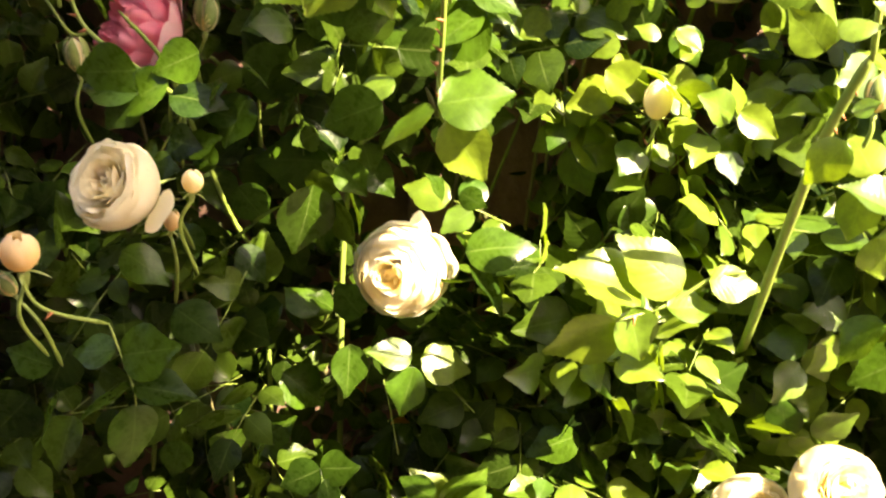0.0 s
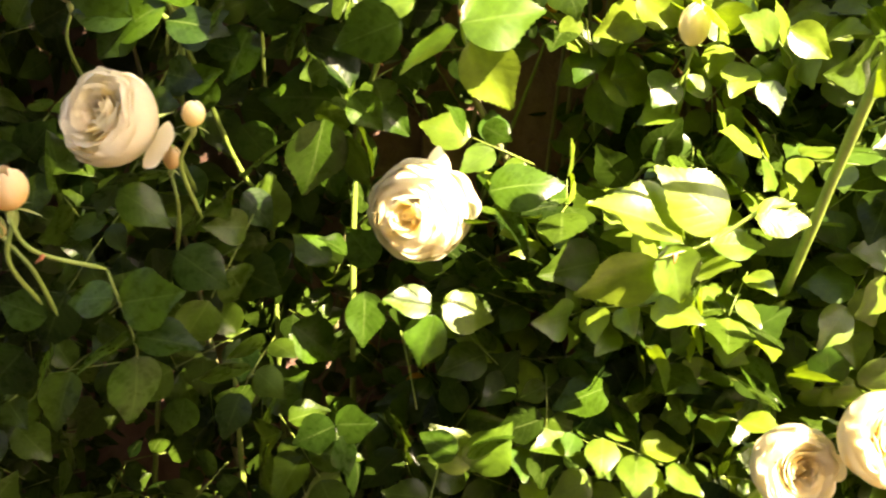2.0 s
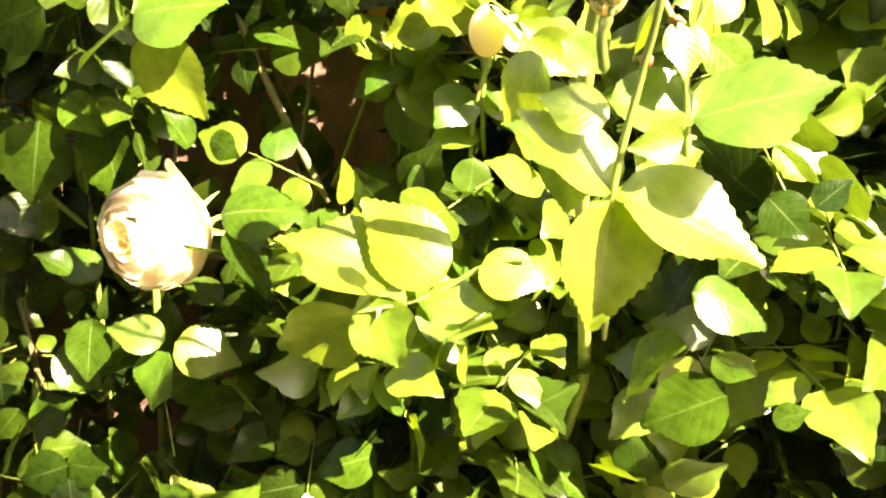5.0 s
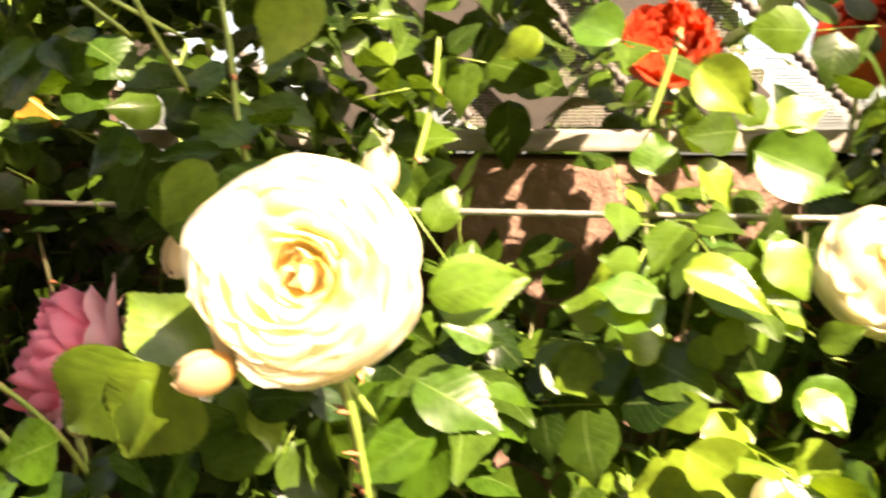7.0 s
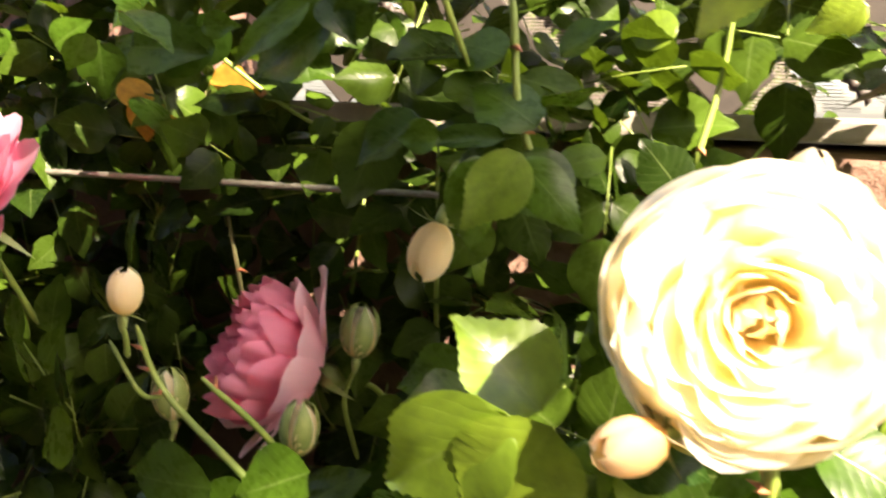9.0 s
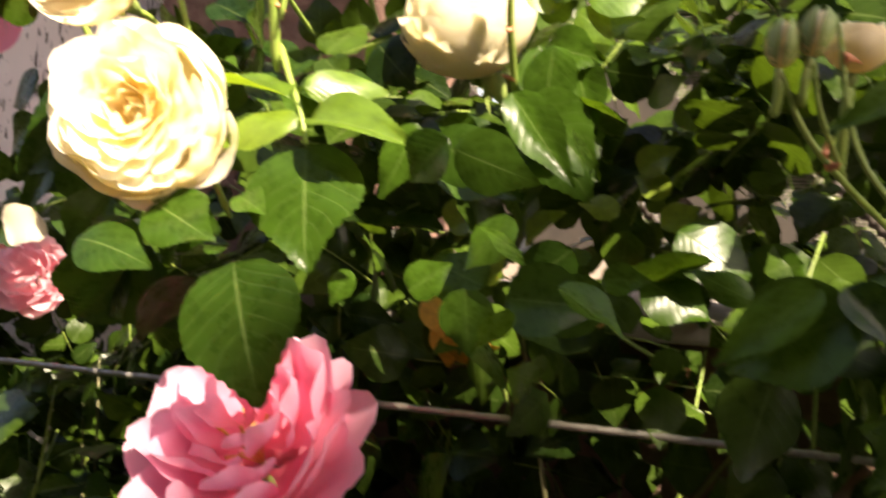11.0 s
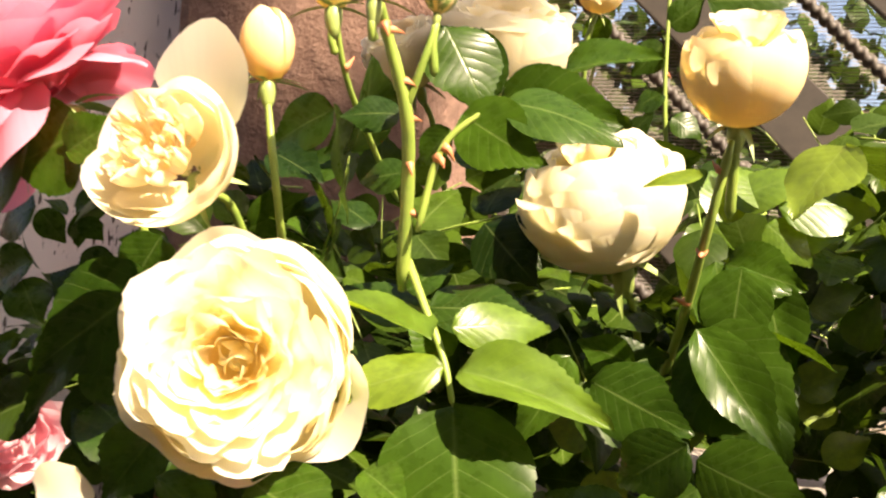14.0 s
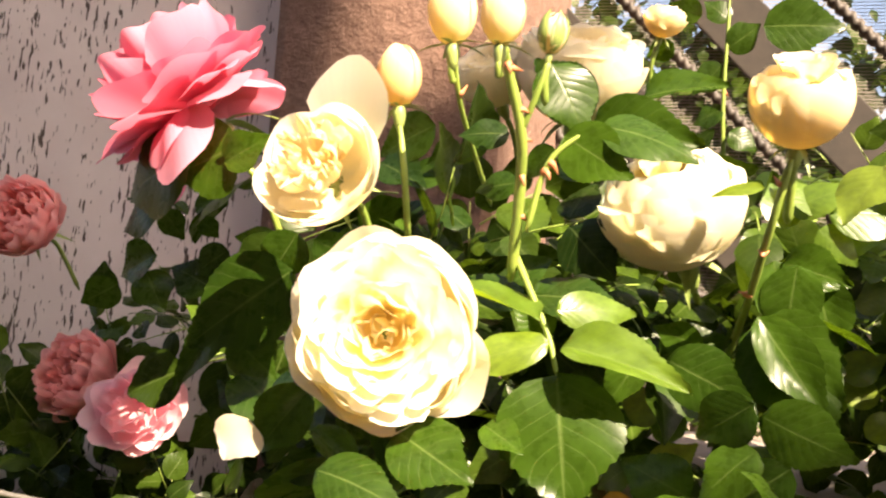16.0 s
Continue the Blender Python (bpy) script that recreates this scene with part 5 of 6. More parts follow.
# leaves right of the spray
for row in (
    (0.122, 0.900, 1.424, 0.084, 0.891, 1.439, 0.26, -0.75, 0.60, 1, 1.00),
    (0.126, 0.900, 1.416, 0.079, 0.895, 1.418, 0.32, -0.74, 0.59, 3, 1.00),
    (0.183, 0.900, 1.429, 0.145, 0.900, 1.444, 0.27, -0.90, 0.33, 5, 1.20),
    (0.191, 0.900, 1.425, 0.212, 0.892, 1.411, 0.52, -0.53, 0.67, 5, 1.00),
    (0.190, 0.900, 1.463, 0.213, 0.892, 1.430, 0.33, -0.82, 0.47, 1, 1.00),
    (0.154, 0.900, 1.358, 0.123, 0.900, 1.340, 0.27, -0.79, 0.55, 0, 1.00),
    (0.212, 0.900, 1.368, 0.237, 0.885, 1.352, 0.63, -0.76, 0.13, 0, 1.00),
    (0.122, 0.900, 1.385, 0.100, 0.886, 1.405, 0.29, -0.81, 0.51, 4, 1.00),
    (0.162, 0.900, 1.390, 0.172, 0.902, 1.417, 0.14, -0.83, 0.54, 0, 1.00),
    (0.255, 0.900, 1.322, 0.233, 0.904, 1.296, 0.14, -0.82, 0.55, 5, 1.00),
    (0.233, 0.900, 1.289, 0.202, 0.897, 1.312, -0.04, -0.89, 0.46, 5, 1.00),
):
    leaf(bush, row[:3], row[3:6], row[6:9], row[9], LEAF_YOUNG_LIT, row[10])
# leaves close to the path
for row in (
    (0.289, 0.500, 1.255, 0.252, 0.503, 1.284, 0.15, -0.72, 0.67, 2, 1.00),
    (0.288, 0.500, 1.252, 0.289, 0.492, 1.201, 0.20, -0.73, 0.65, 3, 1.00),
    (0.290, 0.500, 1.255, 0.347, 0.498, 1.237, -0.11, -0.68, 0.72, 2, 1.00),
    (0.313, 0.500, 1.283, 0.358, 0.493, 1.303, -0.06, -0.72, 0.69, 5, 1.00),
    (0.284, 0.500, 1.281, 0.260, 0.496, 1.291, 0.59, -0.77, 0.24, 1, 1.00),
    (0.311, 0.500, 1.277, 0.292, 0.490, 1.272, 0.32, -0.95, 0.07, 2, 1.00),
):
    leaf(bush, row[:3], row[3:6], row[6:9], row[9], LEAF_YOUNG_LIT, row[10])
# leaves under the near twig
for row in (
    (0.345, 0.660, 1.140, 0.307, 0.670, 1.103, 0.15, -0.60, 0.79, 3, 1.00),
    (0.344, 0.660, 1.171, 0.390, 0.659, 1.164, 0.23, -0.75, 0.62, 4, 1.00),
    (0.371, 0.660, 1.113, 0.324, 0.666, 1.083, 0.29, -0.70, 0.65, 0, 1.00),
    (0.376, 0.660, 1.228, 0.398, 0.650, 1.209, -0.39, -0.79, 0.47, 5, 1.00),
    (0.401, 0.660, 1.224, 0.417, 0.662, 1.242, 0.02, -0.78, 0.63, 0, 1.00),
    (0.398, 0.660, 1.100, 0.415, 0.654, 1.112, 0.27, -0.50, 0.82, 0, 1.00),
    (0.360, 0.660, 1.135, 0.388, 0.666, 1.122, -0.12, -0.78, 0.61, 2, 1.00),
):
    leaf(bush, row[:3], row[3:6], row[6:9], row[9], LEAF, row[10])
# leaves beside the sunlit rose below
for row in (
    (-0.147, 0.820, 1.212, -0.164, 0.825, 1.135, 0.67, -0.49, 0.56, 0, 1.00),
    (-0.121, 0.820, 1.234, -0.095, 0.813, 1.203, 0.40, -0.62, 0.68, 3, 1.00),
    (0.003, 0.820, 1.148, 0.066, 0.807, 1.170, 0.37, -0.50, 0.78, 4, 1.00),
    (0.007, 0.820, 1.135, 0.050, 0.816, 1.090, 0.33, -0.73, 0.60, 3, 1.00),
    (-0.111, 0.820, 1.049, -0.111, 0.806, 0.996, 0.35, -0.58, 0.73, 2, 1.00),
    (0.155, 0.820, 1.199, 0.177, 0.831, 1.172, 0.44, -0.74, 0.51, 1, 1.00),
    (-0.128, 0.820, 1.086, -0.148, 0.808, 1.107, 0.43, -0.54, 0.72, 3, 1.00),
    (-0.022, 0.820, 1.199, -0.033, 0.808, 1.230, 0.43, -0.66, 0.62, 3, 1.00),
    (-0.004, 0.820, 1.209, 0.019, 0.806, 1.196, 0.57, -0.68, 0.46, 1, 1.00),
):
    leaf(bush, row[:3], row[3:6], row[6:9], row[9], LEAF, row[10])
# leaves of the near cane
for row in (
    (0.255, 0.580, 1.297, 0.232, 0.590, 1.263, 0.14, -0.72, 0.68, 4, 1.00),
    (0.238, 0.580, 1.369, 0.260, 0.567, 1.380, -0.39, -0.70, 0.60, 4, 1.00),
    (0.272, 0.580, 1.266, 0.270, 0.590, 1.223, -0.19, -0.89, 0.42, 2, 1.00),
    (0.232, 0.580, 1.357, 0.202, 0.569, 1.382, -0.19, -0.97, 0.16, 0, 1.00),
    (0.256, 0.580, 1.317, 0.269, 0.569, 1.326, 0.12, -0.63, 0.77, 5, 1.00),
    (0.285, 0.580, 1.230, 0.300, 0.586, 1.196, -0.25, -0.73, 0.64, 5, 1.00),
):
    leaf(bush, row[:3], row[3:6], row[6:9], row[9], LEAF_YOUNG_LIT, row[10])
# yellowed leaves
for row in (
    (-0.479, 1.000, 1.536, -0.476, 0.997, 1.500, 0.70, -0.70, 0.10, 1, 1.00),
    (-0.458, 1.000, 1.512, -0.451, 1.007, 1.519, 0.46, -0.63, 0.62, 5, 1.00),
    (-0.421, 1.000, 1.549, -0.377, 0.986, 1.538, 0.48, -0.81, 0.33, 0, 1.00),
    (-0.485, 1.000, 1.513, -0.446, 0.994, 1.510, 0.44, -0.90, 0.01, 4, 1.00),
    (-0.495, 1.000, 1.549, -0.474, 0.993, 1.522, 0.51, -0.64, 0.57, 1, 1.00),
):
    leaf(bush, row[:3], row[3:6], row[6:9], row[9], LEAF_OLD, row[10])
# fallen yellow leaves deep in the bush
for row in (
    (0.038, 1.030, 0.850, 0.060, 1.029, 0.843, 0.15, -0.57, 0.81, 1, 1.00),
    (-0.153, 1.030, 0.908, -0.110, 1.035, 0.899, 0.13, -0.72, 0.68, 1, 1.00),
    (-0.073, 1.030, 0.871, -0.057, 1.023, 0.843, 0.39, -0.86, 0.34, 5, 1.00),
    (-0.223, 1.030, 1.104, -0.205, 1.027, 1.108, 0.60, -0.61, 0.51, 2, 1.00),
    (-0.049, 1.030, 1.105, -0.035, 1.034, 1.108, -0.02, -0.82, 0.58, 0, 1.00),
    (0.066, 1.030, 1.301, 0.086, 1.030, 1.314, 0.31, -0.86, 0.41, 2, 1.00),
):
    leaf(bush, row[:3], row[3:6], row[6:9], row[9], LEAF_OLD, row[10])
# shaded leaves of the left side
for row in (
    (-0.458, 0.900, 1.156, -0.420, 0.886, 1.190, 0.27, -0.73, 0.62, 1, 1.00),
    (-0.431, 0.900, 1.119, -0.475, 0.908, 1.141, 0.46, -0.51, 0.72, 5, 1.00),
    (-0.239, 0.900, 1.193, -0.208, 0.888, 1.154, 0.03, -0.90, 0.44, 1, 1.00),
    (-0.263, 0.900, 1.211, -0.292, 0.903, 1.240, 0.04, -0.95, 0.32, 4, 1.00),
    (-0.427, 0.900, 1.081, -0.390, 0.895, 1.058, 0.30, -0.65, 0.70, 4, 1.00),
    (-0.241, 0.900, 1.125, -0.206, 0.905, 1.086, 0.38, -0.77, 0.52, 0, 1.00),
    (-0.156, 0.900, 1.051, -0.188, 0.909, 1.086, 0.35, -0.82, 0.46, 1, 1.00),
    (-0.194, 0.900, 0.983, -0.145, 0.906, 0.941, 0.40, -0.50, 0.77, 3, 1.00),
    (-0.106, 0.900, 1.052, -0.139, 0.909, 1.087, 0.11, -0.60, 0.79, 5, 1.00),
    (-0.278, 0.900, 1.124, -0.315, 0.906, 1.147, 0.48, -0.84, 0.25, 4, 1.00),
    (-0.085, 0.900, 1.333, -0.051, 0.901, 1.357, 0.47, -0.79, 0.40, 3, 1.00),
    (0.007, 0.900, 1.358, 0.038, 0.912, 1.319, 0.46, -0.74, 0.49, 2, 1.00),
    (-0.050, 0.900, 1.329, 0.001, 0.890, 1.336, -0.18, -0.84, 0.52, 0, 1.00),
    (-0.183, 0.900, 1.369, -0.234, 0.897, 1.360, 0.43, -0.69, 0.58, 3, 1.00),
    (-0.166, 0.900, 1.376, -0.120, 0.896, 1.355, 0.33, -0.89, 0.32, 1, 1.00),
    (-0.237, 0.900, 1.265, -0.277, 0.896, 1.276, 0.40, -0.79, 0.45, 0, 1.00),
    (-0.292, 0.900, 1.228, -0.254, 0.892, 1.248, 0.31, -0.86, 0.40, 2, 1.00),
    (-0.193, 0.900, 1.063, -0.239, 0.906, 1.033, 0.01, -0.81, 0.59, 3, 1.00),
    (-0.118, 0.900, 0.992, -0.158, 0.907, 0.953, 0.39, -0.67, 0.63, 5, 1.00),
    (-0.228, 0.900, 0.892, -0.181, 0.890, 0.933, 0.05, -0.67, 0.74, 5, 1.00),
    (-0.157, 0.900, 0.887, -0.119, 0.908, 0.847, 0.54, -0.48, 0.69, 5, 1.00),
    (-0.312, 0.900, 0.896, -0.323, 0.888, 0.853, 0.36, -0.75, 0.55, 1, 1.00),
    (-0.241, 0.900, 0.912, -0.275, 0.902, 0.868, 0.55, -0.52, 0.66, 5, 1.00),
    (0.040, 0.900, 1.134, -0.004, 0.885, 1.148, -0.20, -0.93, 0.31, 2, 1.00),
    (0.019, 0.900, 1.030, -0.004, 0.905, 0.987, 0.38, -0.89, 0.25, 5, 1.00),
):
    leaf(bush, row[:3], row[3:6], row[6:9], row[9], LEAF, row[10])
# leaves near the hollow
for row in (
    (-0.163, 0.800, 1.509, -0.154, 0.801, 1.462, 0.59, -0.73, 0.34, 4, 1.00),
    (-0.181, 0.800, 1.517, -0.203, 0.797, 1.516, 0.41, -0.83, 0.37, 3, 1.00),
    (-0.238, 0.800, 1.573, -0.289, 0.800, 1.547, 0.34, -0.81, 0.49, 3, 1.00),
    (-0.236, 0.800, 1.570, -0.213, 0.793, 1.578, 0.32, -0.90, 0.30, 5, 1.00),
    (-0.211, 0.800, 1.583, -0.234, 0.803, 1.587, 0.24, -0.84, 0.49, 2, 1.00),
    (-0.359, 0.800, 1.576, -0.327, 0.800, 1.558, 0.33, -0.66, 0.67, 2, 1.10),
    (-0.381, 0.800, 1.565, -0.394, 0.802, 1.543, 0.37, -0.93, 0.00, 0, 1.00),
    (-0.412, 0.800, 1.641, -0.437, 0.806, 1.621, 0.60, -0.69, 0.41, 3, 1.00),
    (-0.409, 0.800, 1.636, -0.372, 0.791, 1.622, 0.57, -0.68, 0.47, 4, 1.00),
    (-0.355, 0.800, 1.645, -0.342, 0.797, 1.625, 0.74, -0.59, 0.32, 0, 1.00),
):
    leaf(bush, row[:3], row[3:6], row[6:9], row[9], LEAF, row[10])
# leaves round the near twig
for row in (
    (0.281, 0.550, 1.373, 0.301, 0.550, 1.377, 0.31, -0.86, 0.41, 3, 1.10),
    (0.275, 0.550, 1.367, 0.245, 0.543, 1.390, 0.39, -0.73, 0.56, 2, 1.00),
    (0.263, 0.550, 1.305, 0.284, 0.559, 1.294, 0.14, -0.76, 0.64, 2, 1.00),
    (0.282, 0.550, 1.253, 0.245, 0.550, 1.276, 0.59, -0.55, 0.59, 3, 1.00),
    (0.285, 0.550, 1.282, 0.331, 0.554, 1.282, 0.47, -0.60, 0.65, 2, 1.00),
    (0.321, 0.550, 1.309, 0.341, 0.543, 1.295, -0.44, -0.78, 0.45, 0, 1.00),
    (0.299, 0.550, 1.255, 0.326, 0.558, 1.266, 0.06, -0.84, 0.54, 5, 1.00),
    (0.306, 0.550, 1.338, 0.327, 0.540, 1.345, 0.01, -0.90, 0.43, 2, 1.00),
    (0.300, 0.550, 1.323, 0.286, 0.559, 1.302, 0.17, -0.72, 0.67, 4, 1.00),
    (0.314, 0.550, 1.327, 0.330, 0.560, 1.308, 0.10, -0.73, 0.68, 4, 1.00),
    (0.311, 0.550, 1.316, 0.314, 0.538, 1.295, 0.29, -0.93, 0.21, 0, 1.00),
    (0.288, 0.550, 1.396, 0.297, 0.560, 1.410, 0.14, -0.92, 0.38, 3, 1.00),
):
    leaf(bush, row[:3], row[3:6], row[6:9], row[9], LEAF_YOUNG_LIT, row[10])
# leaves before the half-hidden white rose
for row in (
    (-0.509, 0.900, 1.782, -0.546, 0.888, 1.810, 0.11, -0.95, 0.29, 4, 1.00),
    (-0.506, 0.880, 1.772, -0.446, 0.868, 1.767, 0.15, -0.90, 0.42, 3, 0.80),
    (-0.521, 0.870, 1.751, -0.480, 0.858, 1.747, 0.06, -0.84, 0.53, 3, 0.80),
    (-0.549, 0.870, 1.765, -0.574, 0.858, 1.766, 0.35, -0.88, 0.33, 1, 0.90),
    (-0.487, 0.950, 1.804, -0.439, 0.938, 1.817, -0.02, -0.89, 0.45, 3, 0.70),
):
    leaf(bush, row[:3], row[3:6], row[6:9], row[9], LEAF, row[10])
# leaves beside the globe rose
for row in (
    (-0.393, 0.920, 1.706, -0.397, 0.908, 1.663, 0.16, -0.92, 0.34, 4, 1.00),
    (-0.412, 0.900, 1.676, -0.372, 0.888, 1.625, -0.23, -0.73, 0.65, 2, 0.62),
):
    leaf(bush, row[:3], row[3:6], row[6:9], row[9], LEAF, row[10])
# young leaves beside the globe rose, in the sunlit tone
for row in (
    (-0.365, 0.820, 1.748, -0.384, 0.808, 1.723, -0.06, -0.82, 0.57, 5, 1.00),
    (-0.399, 0.930, 1.736, -0.371, 0.918, 1.757, 0.15, -0.87, 0.48, 4, 0.90),
    (-0.380, 0.950, 1.718, -0.348, 0.938, 1.726, -0.07, -0.77, 0.64, 0, 0.80),
):
    leaf(bush, row[:3], row[3:6], row[6:9], row[9], LEAF_YOUNG_LIT, row[10])
# leaves low under the large white rose
for row in (
    (-0.575, 0.800, 1.607, -0.532, 0.788, 1.592, 0.07, -0.82, 0.57, 5, 0.90),
    (-0.660, 0.870, 1.623, -0.694, 0.858, 1.589, 0.44, -0.72, 0.54, 4, 0.70),
    (-0.653, 0.860, 1.612, -0.682, 0.848, 1.572, 0.55, -0.62, 0.56, 3, 0.85),
    (-0.739, 0.920, 1.657, -0.788, 0.908, 1.590, 0.55, -0.56, 0.62, 0, 0.45),
    (-0.407, 0.900, 1.605, -0.437, 0.888, 1.581, 0.24, -0.67, 0.70, 1, 0.90),
):
    leaf(bush, row[:3], row[3:6], row[6:9], row[9], LEAF, row[10])
# more leaves low under the large white rose
for row in (
    (-0.606, 0.780, 1.587, -0.560, 0.768, 1.587, 0.41, -0.69, 0.59, 4, 0.90),
):
    leaf(bush, row[:3], row[3:6], row[6:9], row[9], LEAF, row[10])
# leaves hanging in the shade of the hollow
for row in (
    (-0.468, 0.900, 1.659, -0.483, 0.888, 1.615, 0.51, -0.79, 0.33, 4, 0.70),
    (-0.457, 0.900, 1.648, -0.411, 0.888, 1.630, 0.22, -0.89, 0.39, 5, 0.80),
    (-0.409, 0.920, 1.675, -0.363, 0.908, 1.633, 0.44, -0.79, 0.43, 3, 0.85),
    (-0.382, 0.930, 1.700, -0.370, 0.918, 1.655, 0.41, -0.87, 0.28, 3, 0.80),
    (-0.349, 0.880, 1.565, -0.397, 0.868, 1.555, 0.38, -0.79, 0.48, 0, 0.90),
    (-0.416, 0.880, 1.561, -0.427, 0.868, 1.531, 0.28, -0.76, 0.59, 2, 0.80),
):
    leaf(bush, row[:3], row[3:6], row[6:9], row[9], LEAF, row[10])
# long leaves on the budding twig
for row in (
    (-0.251, 0.800, 1.582, -0.292, 0.788, 1.551, 0.11, -0.82, 0.56, 0, 0.55),
    (-0.243, 0.800, 1.583, -0.223, 0.788, 1.563, -0.18, -0.74, 0.64, 3, 0.80),
    (-0.217, 0.720, 1.653, -0.257, 0.708, 1.637, -0.11, -0.90, 0.42, 2, 0.50),
    (-0.196, 0.820, 1.525, -0.232, 0.808, 1.504, -0.12, -0.64, 0.76, 3, 0.90),
    (-0.278, 0.900, 1.567, -0.306, 0.888, 1.581, 0.06, -0.84, 0.54, 4, 0.70),
):
    leaf(bush, row[:3], row[3:6], row[6:9], row[9], LEAF, row[10])
# leaves round the sunlit rose
for row in (
    (-0.147, 0.830, 1.506, -0.110, 0.818, 1.479, 0.31, -0.75, 0.58, 4, 0.80),
    (-0.161, 0.860, 1.517, -0.207, 0.848, 1.514, 0.25, -0.77, 0.59, 2, 0.50),
    (-0.012, 0.780, 1.391, 0.035, 0.768, 1.371, 0.01, -0.80, 0.60, 2, 0.95),
    (0.008, 0.750, 1.377, -0.037, 0.738, 1.350, -0.14, -0.69, 0.71, 0, 0.80),
    (-0.101, 0.740, 1.394, -0.089, 0.728, 1.370, 0.21, -0.76, 0.62, 5, 1.00),
):
    leaf(bush, row[:3], row[3:6], row[6:9], row[9], LEAF, row[10])
# leaves round the sunlit rose, their colour lightened for the sun
for row in (
    (-0.140, 0.800, 1.511, -0.165, 0.788, 1.473, 0.38, -0.74, 0.55, 2, 0.95),
    (0.006, 0.740, 1.447, 0.046, 0.728, 1.462, 0.06, -0.82, 0.56, 4, 0.75),
):
    leaf(bush, row[:3], row[3:6], row[6:9], row[9], LEAF_YOUNG_LIT, row[10])
# glossy leaves low in the bush
for row in (
    (-0.141, 0.820, 0.908, -0.182, 0.808, 0.892, 0.35, -0.75, 0.50, 5, 1.00),
    (-0.141, 0.820, 0.909, -0.100, 0.808, 0.916, 0.24, -0.75, 0.50, 5, 1.00),
    (-0.135, 0.810, 0.902, -0.123, 0.798, 0.863, 0.48, -0.75, 0.50, 5, 1.00),
):
    leaf(bush, row[:3], row[3:6], row[6:9], row[9], LEAF, row[10])
# lit leaves low in the bush
for row in (
    (-0.005, 0.820, 0.863, -0.040, 0.808, 0.909, 0.36, -0.75, 0.50, 4, 1.00),
    (-0.005, 0.820, 0.864, 0.033, 0.808, 0.913, 0.11, -0.75, 0.50, 3, 1.00),
):
    leaf(bush, row[:3], row[3:6], row[6:9], row[9], LEAF_YOUNG_LIT, row[10])
# leaves by the near stem, lightened to look sunlit
for row in (
    (0.237, 0.640, 1.417, 0.268, 0.630, 1.375, 0.16, -0.75, 0.63, 1, 0.62),
    (0.221, 0.930, 1.371, 0.243, 0.920, 1.333, 0.15, -0.75, 0.27, 1, 1.00),
    (0.305, 0.900, 1.401, 0.314, 0.890, 1.353, 0.17, -0.75, 0.65, 1, 0.70),
    (0.238, 0.760, 1.300, 0.273, 0.750, 1.279, 0.25, -0.75, 0.26, 3, 0.90),
    (0.314, 0.920, 1.372, 0.347, 0.910, 1.395, 0.28, -0.75, 0.45, 1, 0.80),
    (0.188, 0.950, 1.465, 0.215, 0.940, 1.426, 0.50, -0.75, 0.41, 3, 0.70),
    (0.316, 0.800, 1.361, 0.337, 0.790, 1.382, 0.17, -0.75, 0.26, 2, 0.90),
    (0.135, 0.880, 1.446, 0.189, 0.870, 1.429, 0.31, -0.75, 0.44, 3, 0.75),
    (0.178, 0.900, 1.436, 0.210, 0.890, 1.405, 0.41, -0.75, 0.52, 0, 0.90),
):
    leaf(bush, row[:3], row[3:6], row[6:9], row[9], LEAF_YOUNG_LIT, row[10])
stem(bush, [(0.270, 0.930, 0.860), (0.291, 0.865, 0.997), (0.295, 0.838, 1.051), (0.278, 0.711, 1.220), (0.275, 0.655, 1.300), (0.284, 0.620, 1.357)], 0.0056, 0.0042, STEM, 9, "cane", 0)
stem(bush, [(-0.539, 0.860, 1.684), (-0.533, 0.840, 1.733), (-0.531, 0.825, 1.759), (-0.536, 0.810, 1.787), (-0.537, 0.800, 1.797)], 0.0032, 0.0022, STEM, 6, "stem", 1)
stem(bush, [(-0.529, 0.845, 1.710), (-0.520, 0.845, 1.747), (-0.501, 0.850, 1.766)], 0.0018, 0.0012, STEM, 2, "stem", 2)
stem(bush, [(-0.531, 0.825, 1.759), (-0.523, 0.820, 1.778), (-0.518, 0.820, 1.794)], 0.0018, 0.0015, STEM, 0, "stem", 3)
stem(bush, [(-0.402, 0.870, 1.757), (-0.410, 0.885, 1.718), (-0.420, 0.940, 1.672), (-0.436, 1.020, 1.620)], 0.002, 0.0026, STEM, 3, "stem", 4)
stem(bush, [(-0.539, 0.862, 1.700), (-0.526, 0.850, 1.681), (-0.512, 0.840, 1.658), (-0.505, 0.835, 1.639)], 0.0022, 0.0012, STEM, 0, "stem", 5)
stem(bush, [(-0.384, 0.845, 1.393), (-0.369, 0.850, 1.352), (-0.312, 0.840, 1.312), (-0.259, 0.830, 1.278)], 0.0018, 0.003, STEM, 4, "stem", 6)
stem(bush, [(-0.407, 0.850, 1.380), (-0.385, 0.850, 1.348), (-0.368, 0.850, 1.348)], 0.0014, 0.0018, STEM, 0, "stem", 7)
stem(bush, [(-0.298, 0.894, 1.302), (-0.291, 0.894, 1.272), (-0.291, 0.890, 1.244)], 0.002, 0.0024, STEM, 0, "stem", 8)
stem(bush, [(-0.430, 0.980, 1.587), (-0.394, 0.985, 1.558), (-0.349, 1.000, 1.525), (-0.314, 1.030, 1.506)], 0.0022, 0.0012, STEM, 4, "stem", 9)
stem(bush, [(0.284, 0.622, 1.350), (0.269, 0.590, 1.414), (0.259, 0.560, 1.450), (0.251, 0.540, 1.486), (0.245, 0.530, 1.515)], 0.0026, 0.0018, STEM, 2, "stem", 10)
